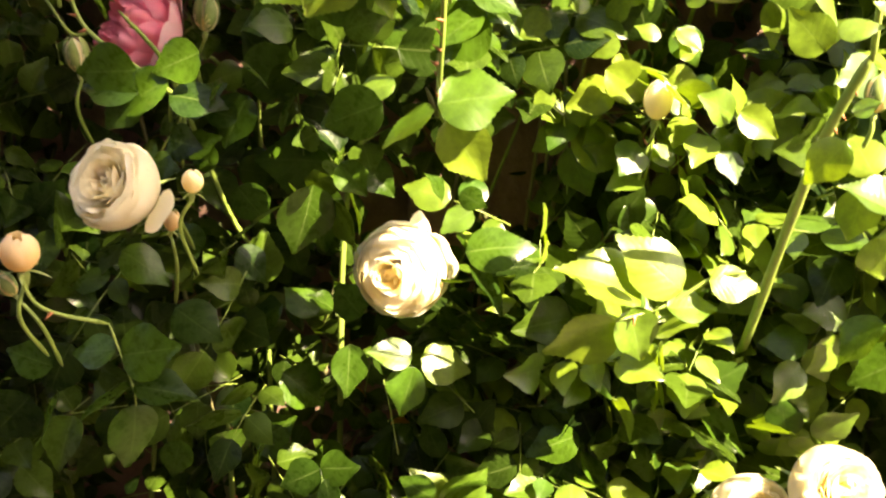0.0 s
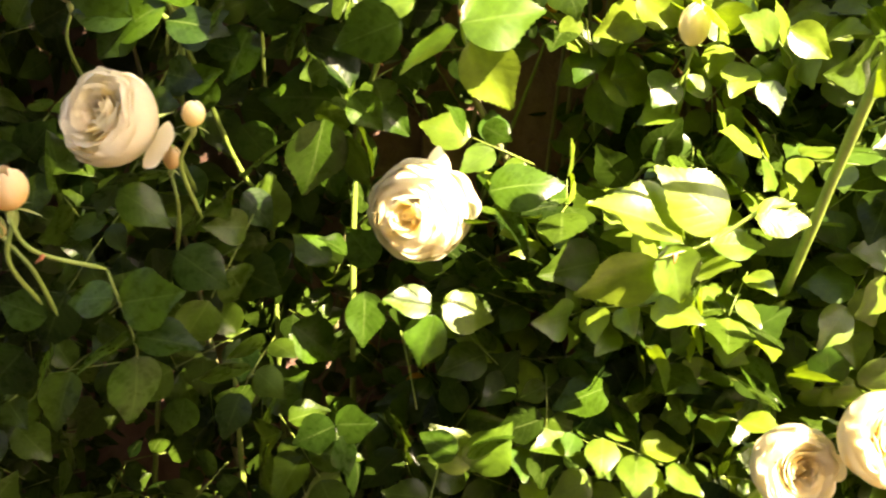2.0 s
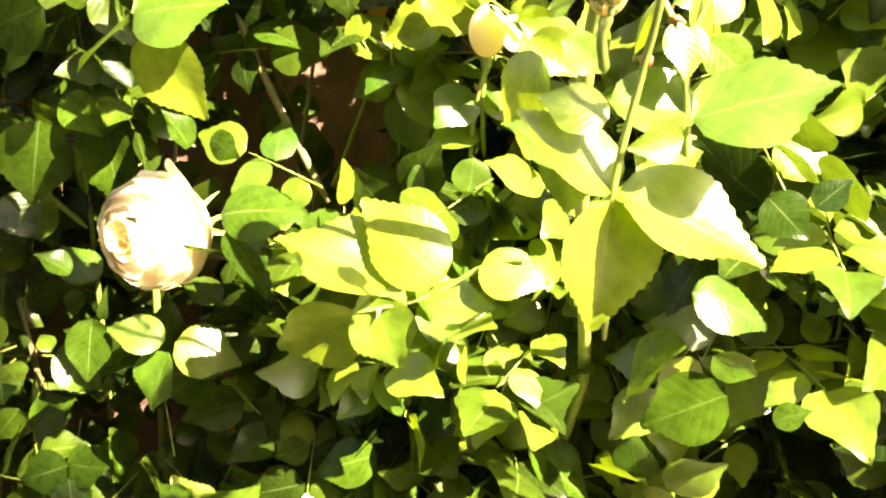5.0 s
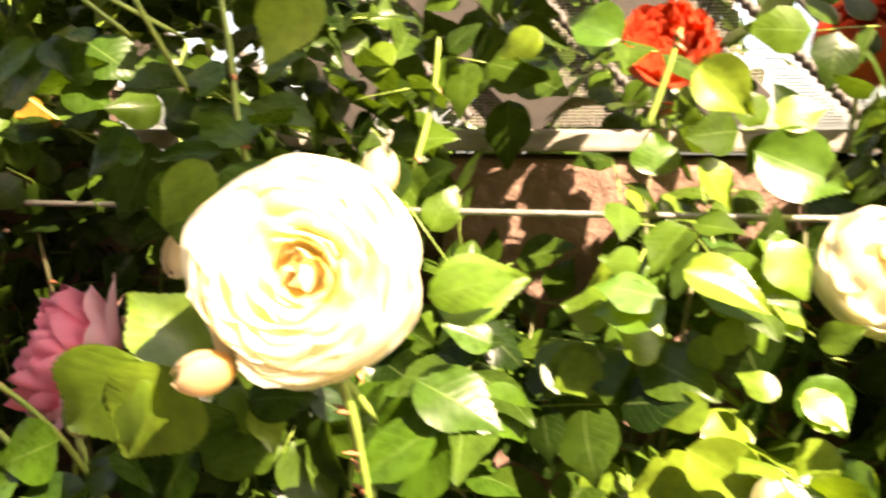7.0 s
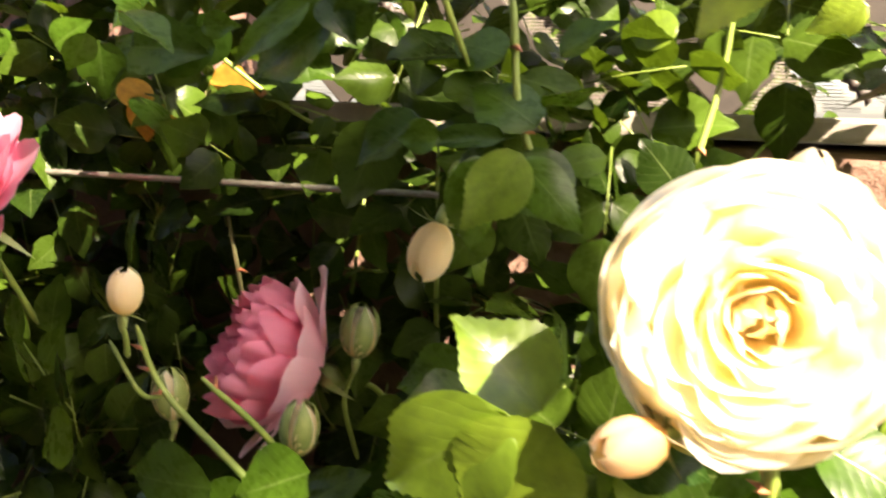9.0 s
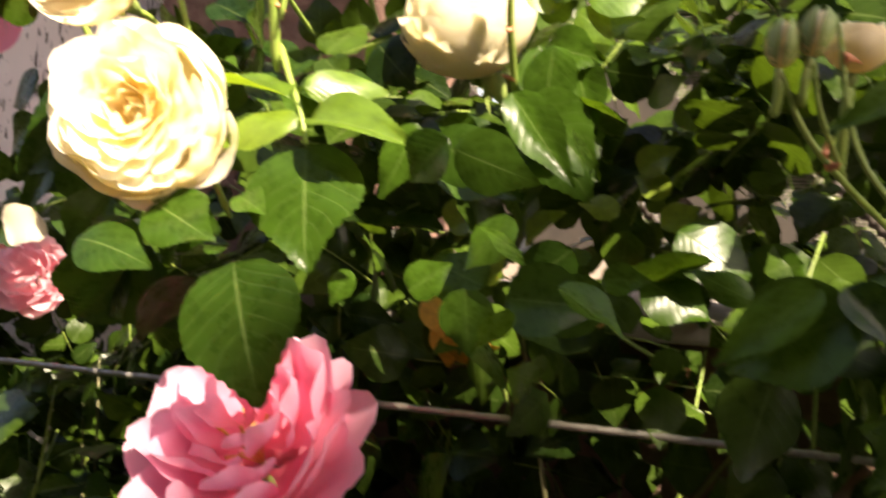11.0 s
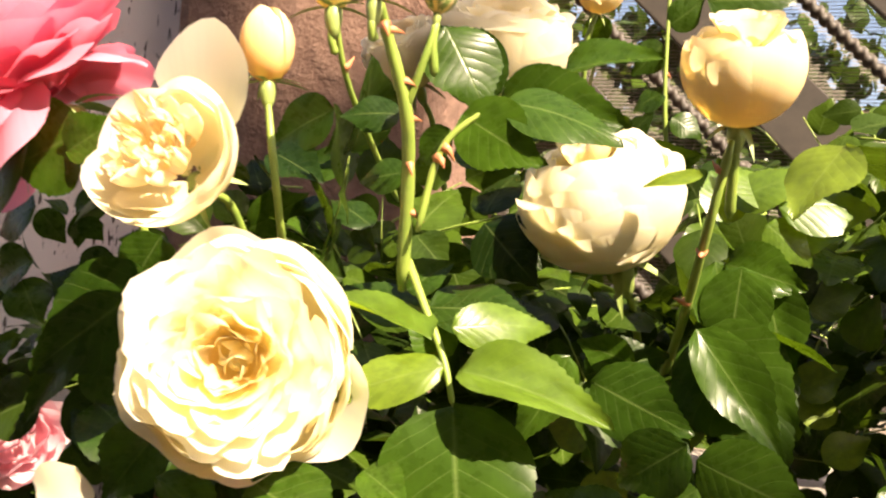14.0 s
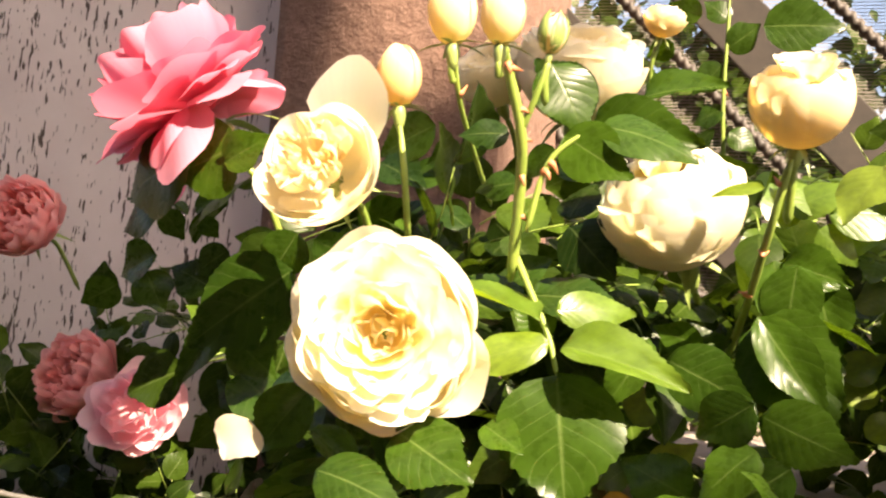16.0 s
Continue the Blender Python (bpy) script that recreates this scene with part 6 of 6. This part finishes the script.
stem(bush, [(0.292, 0.520, 1.190), (0.288, 0.500, 1.251), (0.293, 0.490, 1.297), (0.296, 0.480, 1.325), (0.295, 0.480, 1.359)], 0.0016, 0.0012, STEM, 2, "stem", 11)
stem(bush, [(-0.319, 0.730, 1.095), (-0.311, 0.730, 1.068), (-0.301, 0.730, 1.035), (-0.299, 0.730, 1.015)], 0.0012, 0.0008, STEM, 0, "stem", 12)
stem(bush, [(-0.373, 0.680, 1.157), (-0.360, 0.690, 1.122), (-0.319, 0.730, 1.095)], 0.0016, 0.002, STEM, 1, "stem", 13)
stem(bush, [(0.136, 0.720, 1.115), (0.184, 0.735, 1.127), (0.222, 0.735, 1.153), (0.250, 0.730, 1.162)], 0.001, 0.0022, STEM, 1, "stem", 14)
stem(bush, [(0.118, 0.945, 1.186), (0.114, 0.940, 1.240), (0.109, 0.940, 1.268), (0.103, 0.950, 1.301)], 0.0008, 0.0013, STEM, 0, "stem", 15)
stem(bush, [(-0.330, 0.830, 1.370), (-0.299, 0.860, 1.323), (-0.285, 0.900, 1.258), (-0.255, 0.960, 1.136), (-0.218, 1.000, 1.073)], 0.002, 0.003, STEM, 5, "stem", 16)
stem(bush, [(-0.294, 0.894, 1.296), (-0.296, 0.900, 1.252), (-0.302, 0.920, 1.207)], 0.0018, 0.0022, STEM, 0, "stem", 17)
stem(bush, [(0.197, 0.888, 1.277), (0.188, 0.900, 1.224), (0.188, 0.920, 1.146), (0.201, 0.940, 1.075)], 0.0014, 0.0022, STEM, 2, "stem", 18)
stem(bush, [(-0.029, 0.760, 1.342), (-0.026, 0.760, 1.292), (-0.018, 0.760, 1.278)], 0.0022, 0.0012, STEM, 3, "stem", 19)
stem(bush, [(-0.027, 0.700, 1.418), (-0.025, 0.720, 1.381), (-0.027, 0.760, 1.307)], 0.0032, 0.0018, STEM, 6, "stem", 20)
stem(bush, [(-0.142, 1.000, 0.756), (-0.134, 0.980, 1.135), (-0.103, 0.950, 1.270), (-0.080, 0.900, 1.378)], 0.004, 0.0025, STEM, 4, "cane", 21)
stem(bush, [(0.044, 0.980, 1.128), (-0.005, 0.980, 1.214), (-0.043, 0.970, 1.298)], 0.004, 0.0035, STEM_OLD, 0, "cane", 22)
stem(bush, [(-0.269, 0.968, 0.733), (-0.272, 0.968, 0.817), (-0.277, 0.980, 0.906)], 0.0035, 0.003, STEM, 8, "cane", 23)
stem(bush, [(-0.444, 1.260, 1.792), (-0.450, 1.250, 1.858), (-0.451, 1.250, 1.962)], 0.0022, 0.0016, STEM, 2, "stem", 24)
stem(bush, [(-0.142, 0.870, 1.492), (-0.158, 0.880, 1.534), (-0.163, 0.880, 1.583), (-0.170, 0.880, 1.625)], 0.0026, 0.002, STEM, 2, "stem", 25)
stem(bush, [(-0.059, 0.970, 1.503), (-0.047, 0.980, 1.556), (-0.042, 0.980, 1.603)], 0.0024, 0.0018, STEM, 2, "stem", 26)
stem(bush, [(0.111, 0.950, 1.534), (0.122, 0.950, 1.567), (0.132, 0.950, 1.602)], 0.0024, 0.002, STEM, 2, "stem", 27)
stem(bush, [(-0.183, 0.860, 1.555), (-0.198, 0.820, 1.612), (-0.209, 0.800, 1.654), (-0.215, 0.780, 1.697)], 0.0019, 0.0013, STEM, 2, "stem", 28)
stem(bush, [(-0.205, 0.830, 1.588), (-0.226, 0.800, 1.613), (-0.243, 0.790, 1.639), (-0.252, 0.780, 1.686)], 0.0015, 0.0011, STEM, 1, "stem", 29)
stem(bush, [(0.322, 0.560, 1.248), (0.312, 0.550, 1.304), (0.297, 0.550, 1.336), (0.300, 0.540, 1.382), (0.282, 0.530, 1.421)], 0.0016, 0.0012, STEM, 2, "stem", 30)
stem(bush, [(0.312, 0.550, 1.304), (0.319, 0.550, 1.324), (0.326, 0.550, 1.350)], 0.0012, 0.0009, STEM, 0, "stem", 31)
stem(bush, [(-0.271, 0.800, 1.669), (-0.261, 0.810, 1.646), (-0.242, 0.830, 1.624), (-0.205, 0.900, 1.595)], 0.0012, 0.0018, STEM, 2, "stem", 32)
stem(bush, [(-0.259, 0.800, 1.673), (-0.255, 0.810, 1.653), (-0.242, 0.830, 1.624)], 0.0011, 0.0013, STEM, 0, "stem", 33)
stem(bush, [(-0.586, 0.872, 1.811), (-0.586, 0.890, 1.786), (-0.588, 0.940, 1.758), (-0.593, 1.000, 1.735)], 0.0014, 0.0018, STEM, 1, "stem", 34)

WHITE = "white roses"
bloom = cupped_rose((-0.056, 0.850, 1.123), (-0.30, -0.85, 0.05), 0.092, CABBAGE, CREAM, "cream-white cupped rose in full sun", WHITE, 1, inner=WARM, petals=14, rim=1.80, wide=0.34)
flop(bloom, 0.092, (0.35, 0, 1), CREAM, 90, 0.34, 0.26, 4)
flop(bloom, 0.092, (1, 0, 0.35), CREAM, 84, 0.30, 0.55, 5)
bloom = cupped_rose((-0.310, 0.765, 1.212), (-0.38, -0.78, 0.42), 0.080, CUPPED, CREAM, "cream-white cupped rose above small peach buds", WHITE, 2, inner=WARM)
flop(bloom, 0.080, (1, 0.2, -0.6), CREAM, 72, 0.62, 0.50, 6)
bloom = rose((-0.345, 0.965, 1.345), (-0.72, -0.50, 0.34), 0.108, ROSETTE, PINK, "pink ruffled rose with pale outer petals", "pink roses", 3, outer=BLUSH)
flop(bloom, 0.108, (0.5, -0.2, -1), BLUSH, 74, 0.35, 0.50, 11)
flop(bloom, 0.108, (0.2, -1, -0.5), BLUSH, 70, 0.45, 0.42, 12)
flop(bloom, 0.108, (0.8, 0.3, 0.3), BLUSH, 66, 0.50, 0.55, 13)
cupped_rose((0.290, 0.770, 0.902), (0.15, -0.85, 0.2), 0.080, CUPPED, CREAM, "pale apricot-cream rose low in the bush", WHITE, 4, inner=WARM)
cupped_rose((0.355, 0.74, 0.945), (0.2, -0.8, 0.4), 0.085, CUPPED, CREAM, "white rose low in full sun", WHITE, 5, inner=WARM)
cupped_rose((-0.041, 0.705, 1.462), (0.16, -0.93, 0.12), 0.100, CUPPED, CREAM, "large white rose in full sun", WHITE, 6, inner=WARM)
cupped_rose((0.265, 0.955, 1.432), (0.1, -0.7, 0.5), 0.085, CABBAGE, CREAM, "white globe-shaped rose in full sun", WHITE, 7, inner=WARM, petals=12, rim=1.86, wide=0.30)
bloom = cupped_rose((-0.590, 0.815, 1.652), (0.24, -0.85, 0.08), 0.090, BLOWN, CREAM, "large cream-white rose, open towards the path", WHITE, 8, inner=WARM, petals=40, rim=1.50, swell=0.16, dimple=0.40, ruffle=0.06)
flop(bloom, 0.090, (1, 0, -0.45), CREAM, 88, 0.22, 0.6, 3)
cupped_rose((-0.464, 0.99, 1.729), (-0.22, -0.48, 0.75), 0.089, CABBAGE, CREAM, "cream-white rose with many overlapping outer petals", WHITE, 9, inner=WARM, petals=12, rim=1.86, wide=0.30)
cupped_rose((-0.628, 1.10, 1.846), (-0.2, -0.6, 0.7), 0.062, CUPPED, CREAM, "white rose beside another behind leaves", WHITE, 55, inner=WARM)
cupped_rose((-0.556, 1.09, 1.842), (0.1, -0.4, 0.8), 0.098, CUPPED, CREAM, "white rose half hidden by leaves", WHITE, 10, inner=WARM)
rose((-0.772, 0.880, 1.793), (-0.55, -0.32, 0.72), 0.116, SHAGGY, PINK, "large pink rose with many layered petals", "pink roses", 11, point=0.04, loose=0.04)
rose((-1.142, 1.14, 1.702), (0.15, -0.9, 0.35), 0.085, ROSETTE, SALMON, "salmon-pink ruffled rose before the painted wall", "pink roses", 12)
rose((-1.040, 1.13, 1.550), (-0.1, -0.8, 0.35), 0.084, ROSETTE, SALMON, "salmon-pink rose low before the wall", "pink roses", 13)
rose((-0.943, 1.09, 1.535), (0.30, -0.8, 0.25), 0.076, OPEN, BLUSH, "pale lilac-pink rose with loose petals", "pink roses", 18)
rose((-0.542, 0.850, 1.471), (0.02, -0.66, 0.66), 0.122, OPEN, ROSE_PINK, "wide-open pink rose with yellow stamens", "pink roses", 14, stamens=True, round_off=0.22)
bloom = rose((-0.639, 0.825, 1.735), (-0.02, -0.9, 0.30), 0.068, SPENT, CREAM, "spent cream rose with a withered heart", WHITE, 15, inner=WITHER, heart=3)
flop(bloom, 0.068, (0.25, 0.1, 1), CREAM, 92, 0.70, 0.68, 7)
cupped_rose((-0.400, 0.865, 1.777), (0.02, -0.42, 0.88), 0.049, URN, YELLOW, "half-open butter-yellow rose on a green stem", "yellow roses", 16, petals=20, rim=1.86, wide=0.60, swell=0.25, tall=1.0, stalk=0.03)
rose((0.127, 1.10, 1.60), (0.1, -0.7, 0.6), 0.080, ROSETTE, SCARLET, "scarlet rose behind the leaves", "red roses", 17)
rose((0.285, 1.12, 1.60), (-0.1, -0.7, 0.6), 0.080, CUP, SCARLET, "scarlet rose near the coping", "red roses", 19)
BUDS = "rosebuds"
bud((-0.372, 0.685, 1.168), (0.0, -0.2, 1), 0.032, APRICOT, "apricot rosebud with green sepals", BUDS, 21, closed=0.4, long=1.1)
bud((-0.250, 0.769, 1.218), (0.1, -0.1, 1), 0.020, YELLOW, "small shut rosebud on its stalk", BUDS, 22, closed=0.8, long=1.1)
bud((0.196, 0.888, 1.29), (0.0, -0.3, 1), 0.030, CREAM, "small white opening bud in the sun", BUDS, 23)
bud((-0.610, 0.852, 1.786), (-0.1, 0, 1), 0.026, APRICOT, "golden-yellow rosebud with spread sepals", BUDS, 24)
bud((-0.210, 0.900, 1.452), (-0.2, -0.2, -0.8), 0.028, YELLOW, "drooping yellow rosebud under a leaf", BUDS, 25)
bud((-0.297, 0.894, 1.313), (0.1, 0, 1), 0.026, YELLOW, "shut green rosebud below the pink rose", BUDS, 26, closed=1.0)
bud((-0.406, 0.918, 1.316), (-0.1, 0, 1), 0.026, YELLOW, "shut green rosebud beside the pink rose", BUDS, 27, closed=1.0)
bud((-0.390, 0.842, 1.408), (0.1, 0, 1), 0.022, YELLOW, "small yellow rosebud just opening", BUDS, 28, closed=0.7, stalk=0.022)
bud((-0.588, 0.870, 1.827), (-0.1, 0, 1), 0.029, YELLOW, "butter-yellow rosebud starting to open", BUDS, 40, closed=0.5, stalk=0.012)
bud((-0.538, 0.800, 1.805), (0.0, 0, 1), 0.022, YELLOW, "plump yellow rosebud on a thorny stem", BUDS, 41, stalk=0.008)
bud((-0.518, 0.820, 1.803), (0.1, 0, 1), 0.015, YELLOW, "small green and yellow rosebud", BUDS, 42, closed=0.95, stalk=0.02)
bud((-0.070, 0.665, 1.424), (-0.5, -0.4, -0.1), 0.020, APRICOT, "peach-coloured rosebud beside the white rose", BUDS, 43, closed=0.6)
bud((-0.020, 0.740, 1.502), (0.2, 0.1, 1), 0.019, YELLOW, "yellow bud behind the white rose", BUDS, 44, closed=0.6)
bud((-0.277, 0.790, 1.175), (0.2, -0.2, 1), 0.016, APRICOT, "tiny peach rosebud by the white rose", BUDS, 45, closed=0.8)
bud((-0.391, 0.700, 1.135), (-0.3, -0.2, 0.6), 0.017, APRICOT, "small peach rosebud below another", BUDS, 46, closed=0.9)
bud((-0.285, 0.970, 1.362), (0.1, 0, 1), 0.028, YELLOW, "shut green rosebud behind the pink rose", BUDS, 47, closed=1.0)
bud((-0.271, 0.800, 1.675), (0.1, 0, 1), 0.014, YELLOW, "shut green rosebud in a cluster", BUDS, 48, closed=1.0, stalk=0.015)
bud((-0.259, 0.800, 1.679), (0.2, 0, 1), 0.014, YELLOW, "shut green rosebud in a cluster", BUDS, 49, closed=0.95, stalk=0.015)
rose((-0.242, 0.820, 1.679), (0.1, -0.2, 0.95), 0.028, HALF, YELLOW, "soft yellow rose starting to open", "yellow roses", 50, stalk=0.04)
bud((0.281, 0.500, 1.324), (0.0, 0, 1), 0.011, YELLOW, "green bud on a young twig", BUDS, 51, closed=0.95, stalk=0.02)
bud((0.255, 0.560, 1.480), (0.0, 0, 1), 0.014, YELLOW, "green and yellow bud on a young twig", BUDS, 52, closed=0.95, stalk=0.02)
bud((0.281, 0.600, 1.323), (0.1, 0, 1), 0.019, YELLOW, "pale green bud by the near cane", BUDS, 53, closed=1.0, stalk=0.02)
rose((-0.507, 1.220, 1.929), (0.2, -0.2, 0.9), 0.038, HALF, YELLOW, "yellow rose before the screen", "yellow roses", 54)
fallen = thing("fallen_petal", (-0.690, 0.805, 1.578), "cream petal fallen on a leaf", "petal")
shape = leaf_shape(width=1.0, fold=0.12, droop=0.18, teeth=6, wave=0.05, seed=5)
link_mesh("blade", shape[0], shape[1], CREAM, fallen, shape[2])
fallen.matrix_basis = leaf_pose((-0.656, 0.800, 1.602), (-0.665, 0.792, 1.581), (0.35, -0.85, 0.30), 1.15)

FLOWERS += [(Vector((-0.455, 1.006, 1.514)), 0.02), (Vector((-0.36, 1.05, 1.53)), 0.01)]   # keep the yellowed leaves in sight
FLOWERS += [(Vector((-0.87, 0.98, 1.575)), 0.09), (Vector((-0.79, 0.92, 1.585)), 0.05), (Vector((-0.93, 0.98, 1.68)), 0.03)]   # and the roses by the painted wall

# the leaf mass behind the foremost leaves
def front_of(x, z):
    """How far towards the path the leaf mass comes."""
    return 0.90 + 0.035 * math.sin(4.1 * x + 1.0) + 0.03 * math.sin(9 * x + 5 * z) - (0.06 if z < 1.2 else 0.0) + 0.10 * max(0.0, min(1.0, (z - 1.45) / 0.2))


def gap(x, y, z):
    """A gap in the leaves through which the sun falls on the wall."""
    k = (1.09 - y) / 0.5
    return -0.11 < x - 0.22 * k < 0.11 and 1.08 < z - 0.17 * k < 1.26 or -0.11 < x - 0.62 * k < 0.10 and 1.08 < z - 0.8 * k < 1.26


def clear_of(x, y, z):
    """Whether a spray here leaves the blooms in sight."""
    if -0.09 < x < 0.07 and 1.43 < z < 1.58:
        return False   # the pilaster shows here
    k = (1.09 - y) / 0.5
    if -0.06 < x - 0.62 * k < 0.06 and 1.44 < z - 0.8 * k < 1.54:
        return False   # the sun falls on the pilaster past here
    if gap(x, y, z):
        return False
    return not any(abs(x - p.x) < r + 0.08 and abs(z - p.z) < r + 0.08 and y < p.y + r + 0.02 for p, r in FLOWERS)


def top_of(x):
    """How high it reaches."""
    return (1.76 if -0.80 < x < -0.14 else 1.64 if x >= -0.14 else 1.52) + 0.03 * math.sin(7 * x) + 0.03 * math.sin(17 * x + 1)


rs = random.Random(11)
near, deep = [], []
while len(near) < 1080:
    x, z = rs.uniform(-1.45, 1.0), rs.uniform(0.45, 1.80)
    if z < top_of(x):
        if clear_of(x, front_of(x, z), z) and (x > 0.05 or z > 1.18 or rs.random() < 0.25):
            near.append((x, front_of(x, z) + rs.uniform(0.0, 0.09) ** 1.0, z))
while len(deep) < 2300:
    x, y, z = rs.uniform(-1.7, 1.3), rs.uniform(1.02, 1.13), rs.uniform(0.2, 1.76)
    if z < top_of(x) - 0.04 and not (-0.09 < x < 0.07 and 1.43 < z < 1.58) and not gap(x, y, z):
        deep.append((x, y, z))
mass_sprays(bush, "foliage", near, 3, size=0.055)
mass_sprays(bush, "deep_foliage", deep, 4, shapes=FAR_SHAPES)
# Younger growth kept to the sunny side, its colour lightened to stand for sun.
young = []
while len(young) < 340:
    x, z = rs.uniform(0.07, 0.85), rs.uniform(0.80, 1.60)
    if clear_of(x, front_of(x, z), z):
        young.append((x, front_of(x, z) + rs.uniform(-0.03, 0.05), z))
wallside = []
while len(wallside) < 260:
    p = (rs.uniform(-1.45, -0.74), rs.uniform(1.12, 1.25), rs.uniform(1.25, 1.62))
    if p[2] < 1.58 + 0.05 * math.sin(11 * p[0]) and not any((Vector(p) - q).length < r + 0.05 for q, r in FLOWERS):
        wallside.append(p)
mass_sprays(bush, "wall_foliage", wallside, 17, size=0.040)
mass_sprays(bush, "young_foliage", young, 13, size=0.048, mat=YOUNG_LIT_MASS, loose=0.38)
tops = []
while len(tops) < 160:
    x = rs.uniform(-0.65, 0.6)
    p = (x, rs.uniform(1.0, 1.25), rs.uniform(1.55, 1.80))
    if clear_of(*p):
        tops.append(p)
while len(tops) < 195:
    p = (rs.uniform(-0.62, -0.22), rs.uniform(1.15, 1.28), rs.uniform(1.58, 1.88))
    if clear_of(*p):
        tops.append(p)
mass_sprays(bush, "top_foliage", tops, 6, size=0.042)
for i in range(26):
    x, y = rs.uniform(-1.2, 0.8), rs.uniform(1.05, 1.1)
    stem(bush, [(x, y + 0.05, 0.0), (x + rs.uniform(-0.1, 0.1), y, 0.7), (x + rs.uniform(-0.2, 0.2), y - rs.uniform(0, 0.08), rs.uniform(1.3, 1.58))], 0.006, 0.0016, STEM_OLD if i % 3 else STEM, 5, "cane", i)

# Added tree, out of view; its crown lobes shape the shade on the bush.
clump_tree("unseen_shade_tree", (2.1, -2.0, 0.0), 8.4, ((0.10, 0, 4.75, 1.10, 0.90, 60), (0.60, 0, 5.36, 0.26, 0.42, 14), (0.90, 0, 5.18, 0.25, 0.24, 12), (0.90, 0, 5.28, 0.16, 0.12, 9), (0.84, 0, 5.40, 0.30, 0.22, 26), (0.45, 0, 5.45, 0.30, 0.22, 16), (0.90, 0, 5.20, 0.22, 0.24, 14), (0.90, 0, 4.76, 0.42, 0.38, 16), (-1.5, 0, 5.6, 1.2, 1.6, 90),
                                                 (0.25, 0, 7.50, 1.10, 0.85, 24), (0.50, 0, 6.95, 0.52, 0.28, 8), (1.20, 0, 6.05, 0.08, 0.05, 2), (1.07, 0, 6.03, 0.06, 0.05, 4), (0.80, 0, 6.90, 0.26, 0.26, 14), (1.10, 0, 6.90, 0.10, 0.06, 4), (0.90, 0, 7.22, 0.16, 0.12, 8)),
           "unseen leafy tree added to shade the rose bushes", 30000, 0.12, 5)
clump_tree("garden_tree", (-0.6, 5.2, 0.0), 3.6, ((0, 0, 2.3, 1.7, 1.4, 60),), "leafy tree behind the screen fence", 6000, 0.11, 8)
clump_tree("garden_tree", (2.4, 5.8, 0.0), 4.0, ((0, 0, 2.5, 1.9, 1.6, 70),), "leafy tree behind the screen fence", 6000, 0.11, 9)
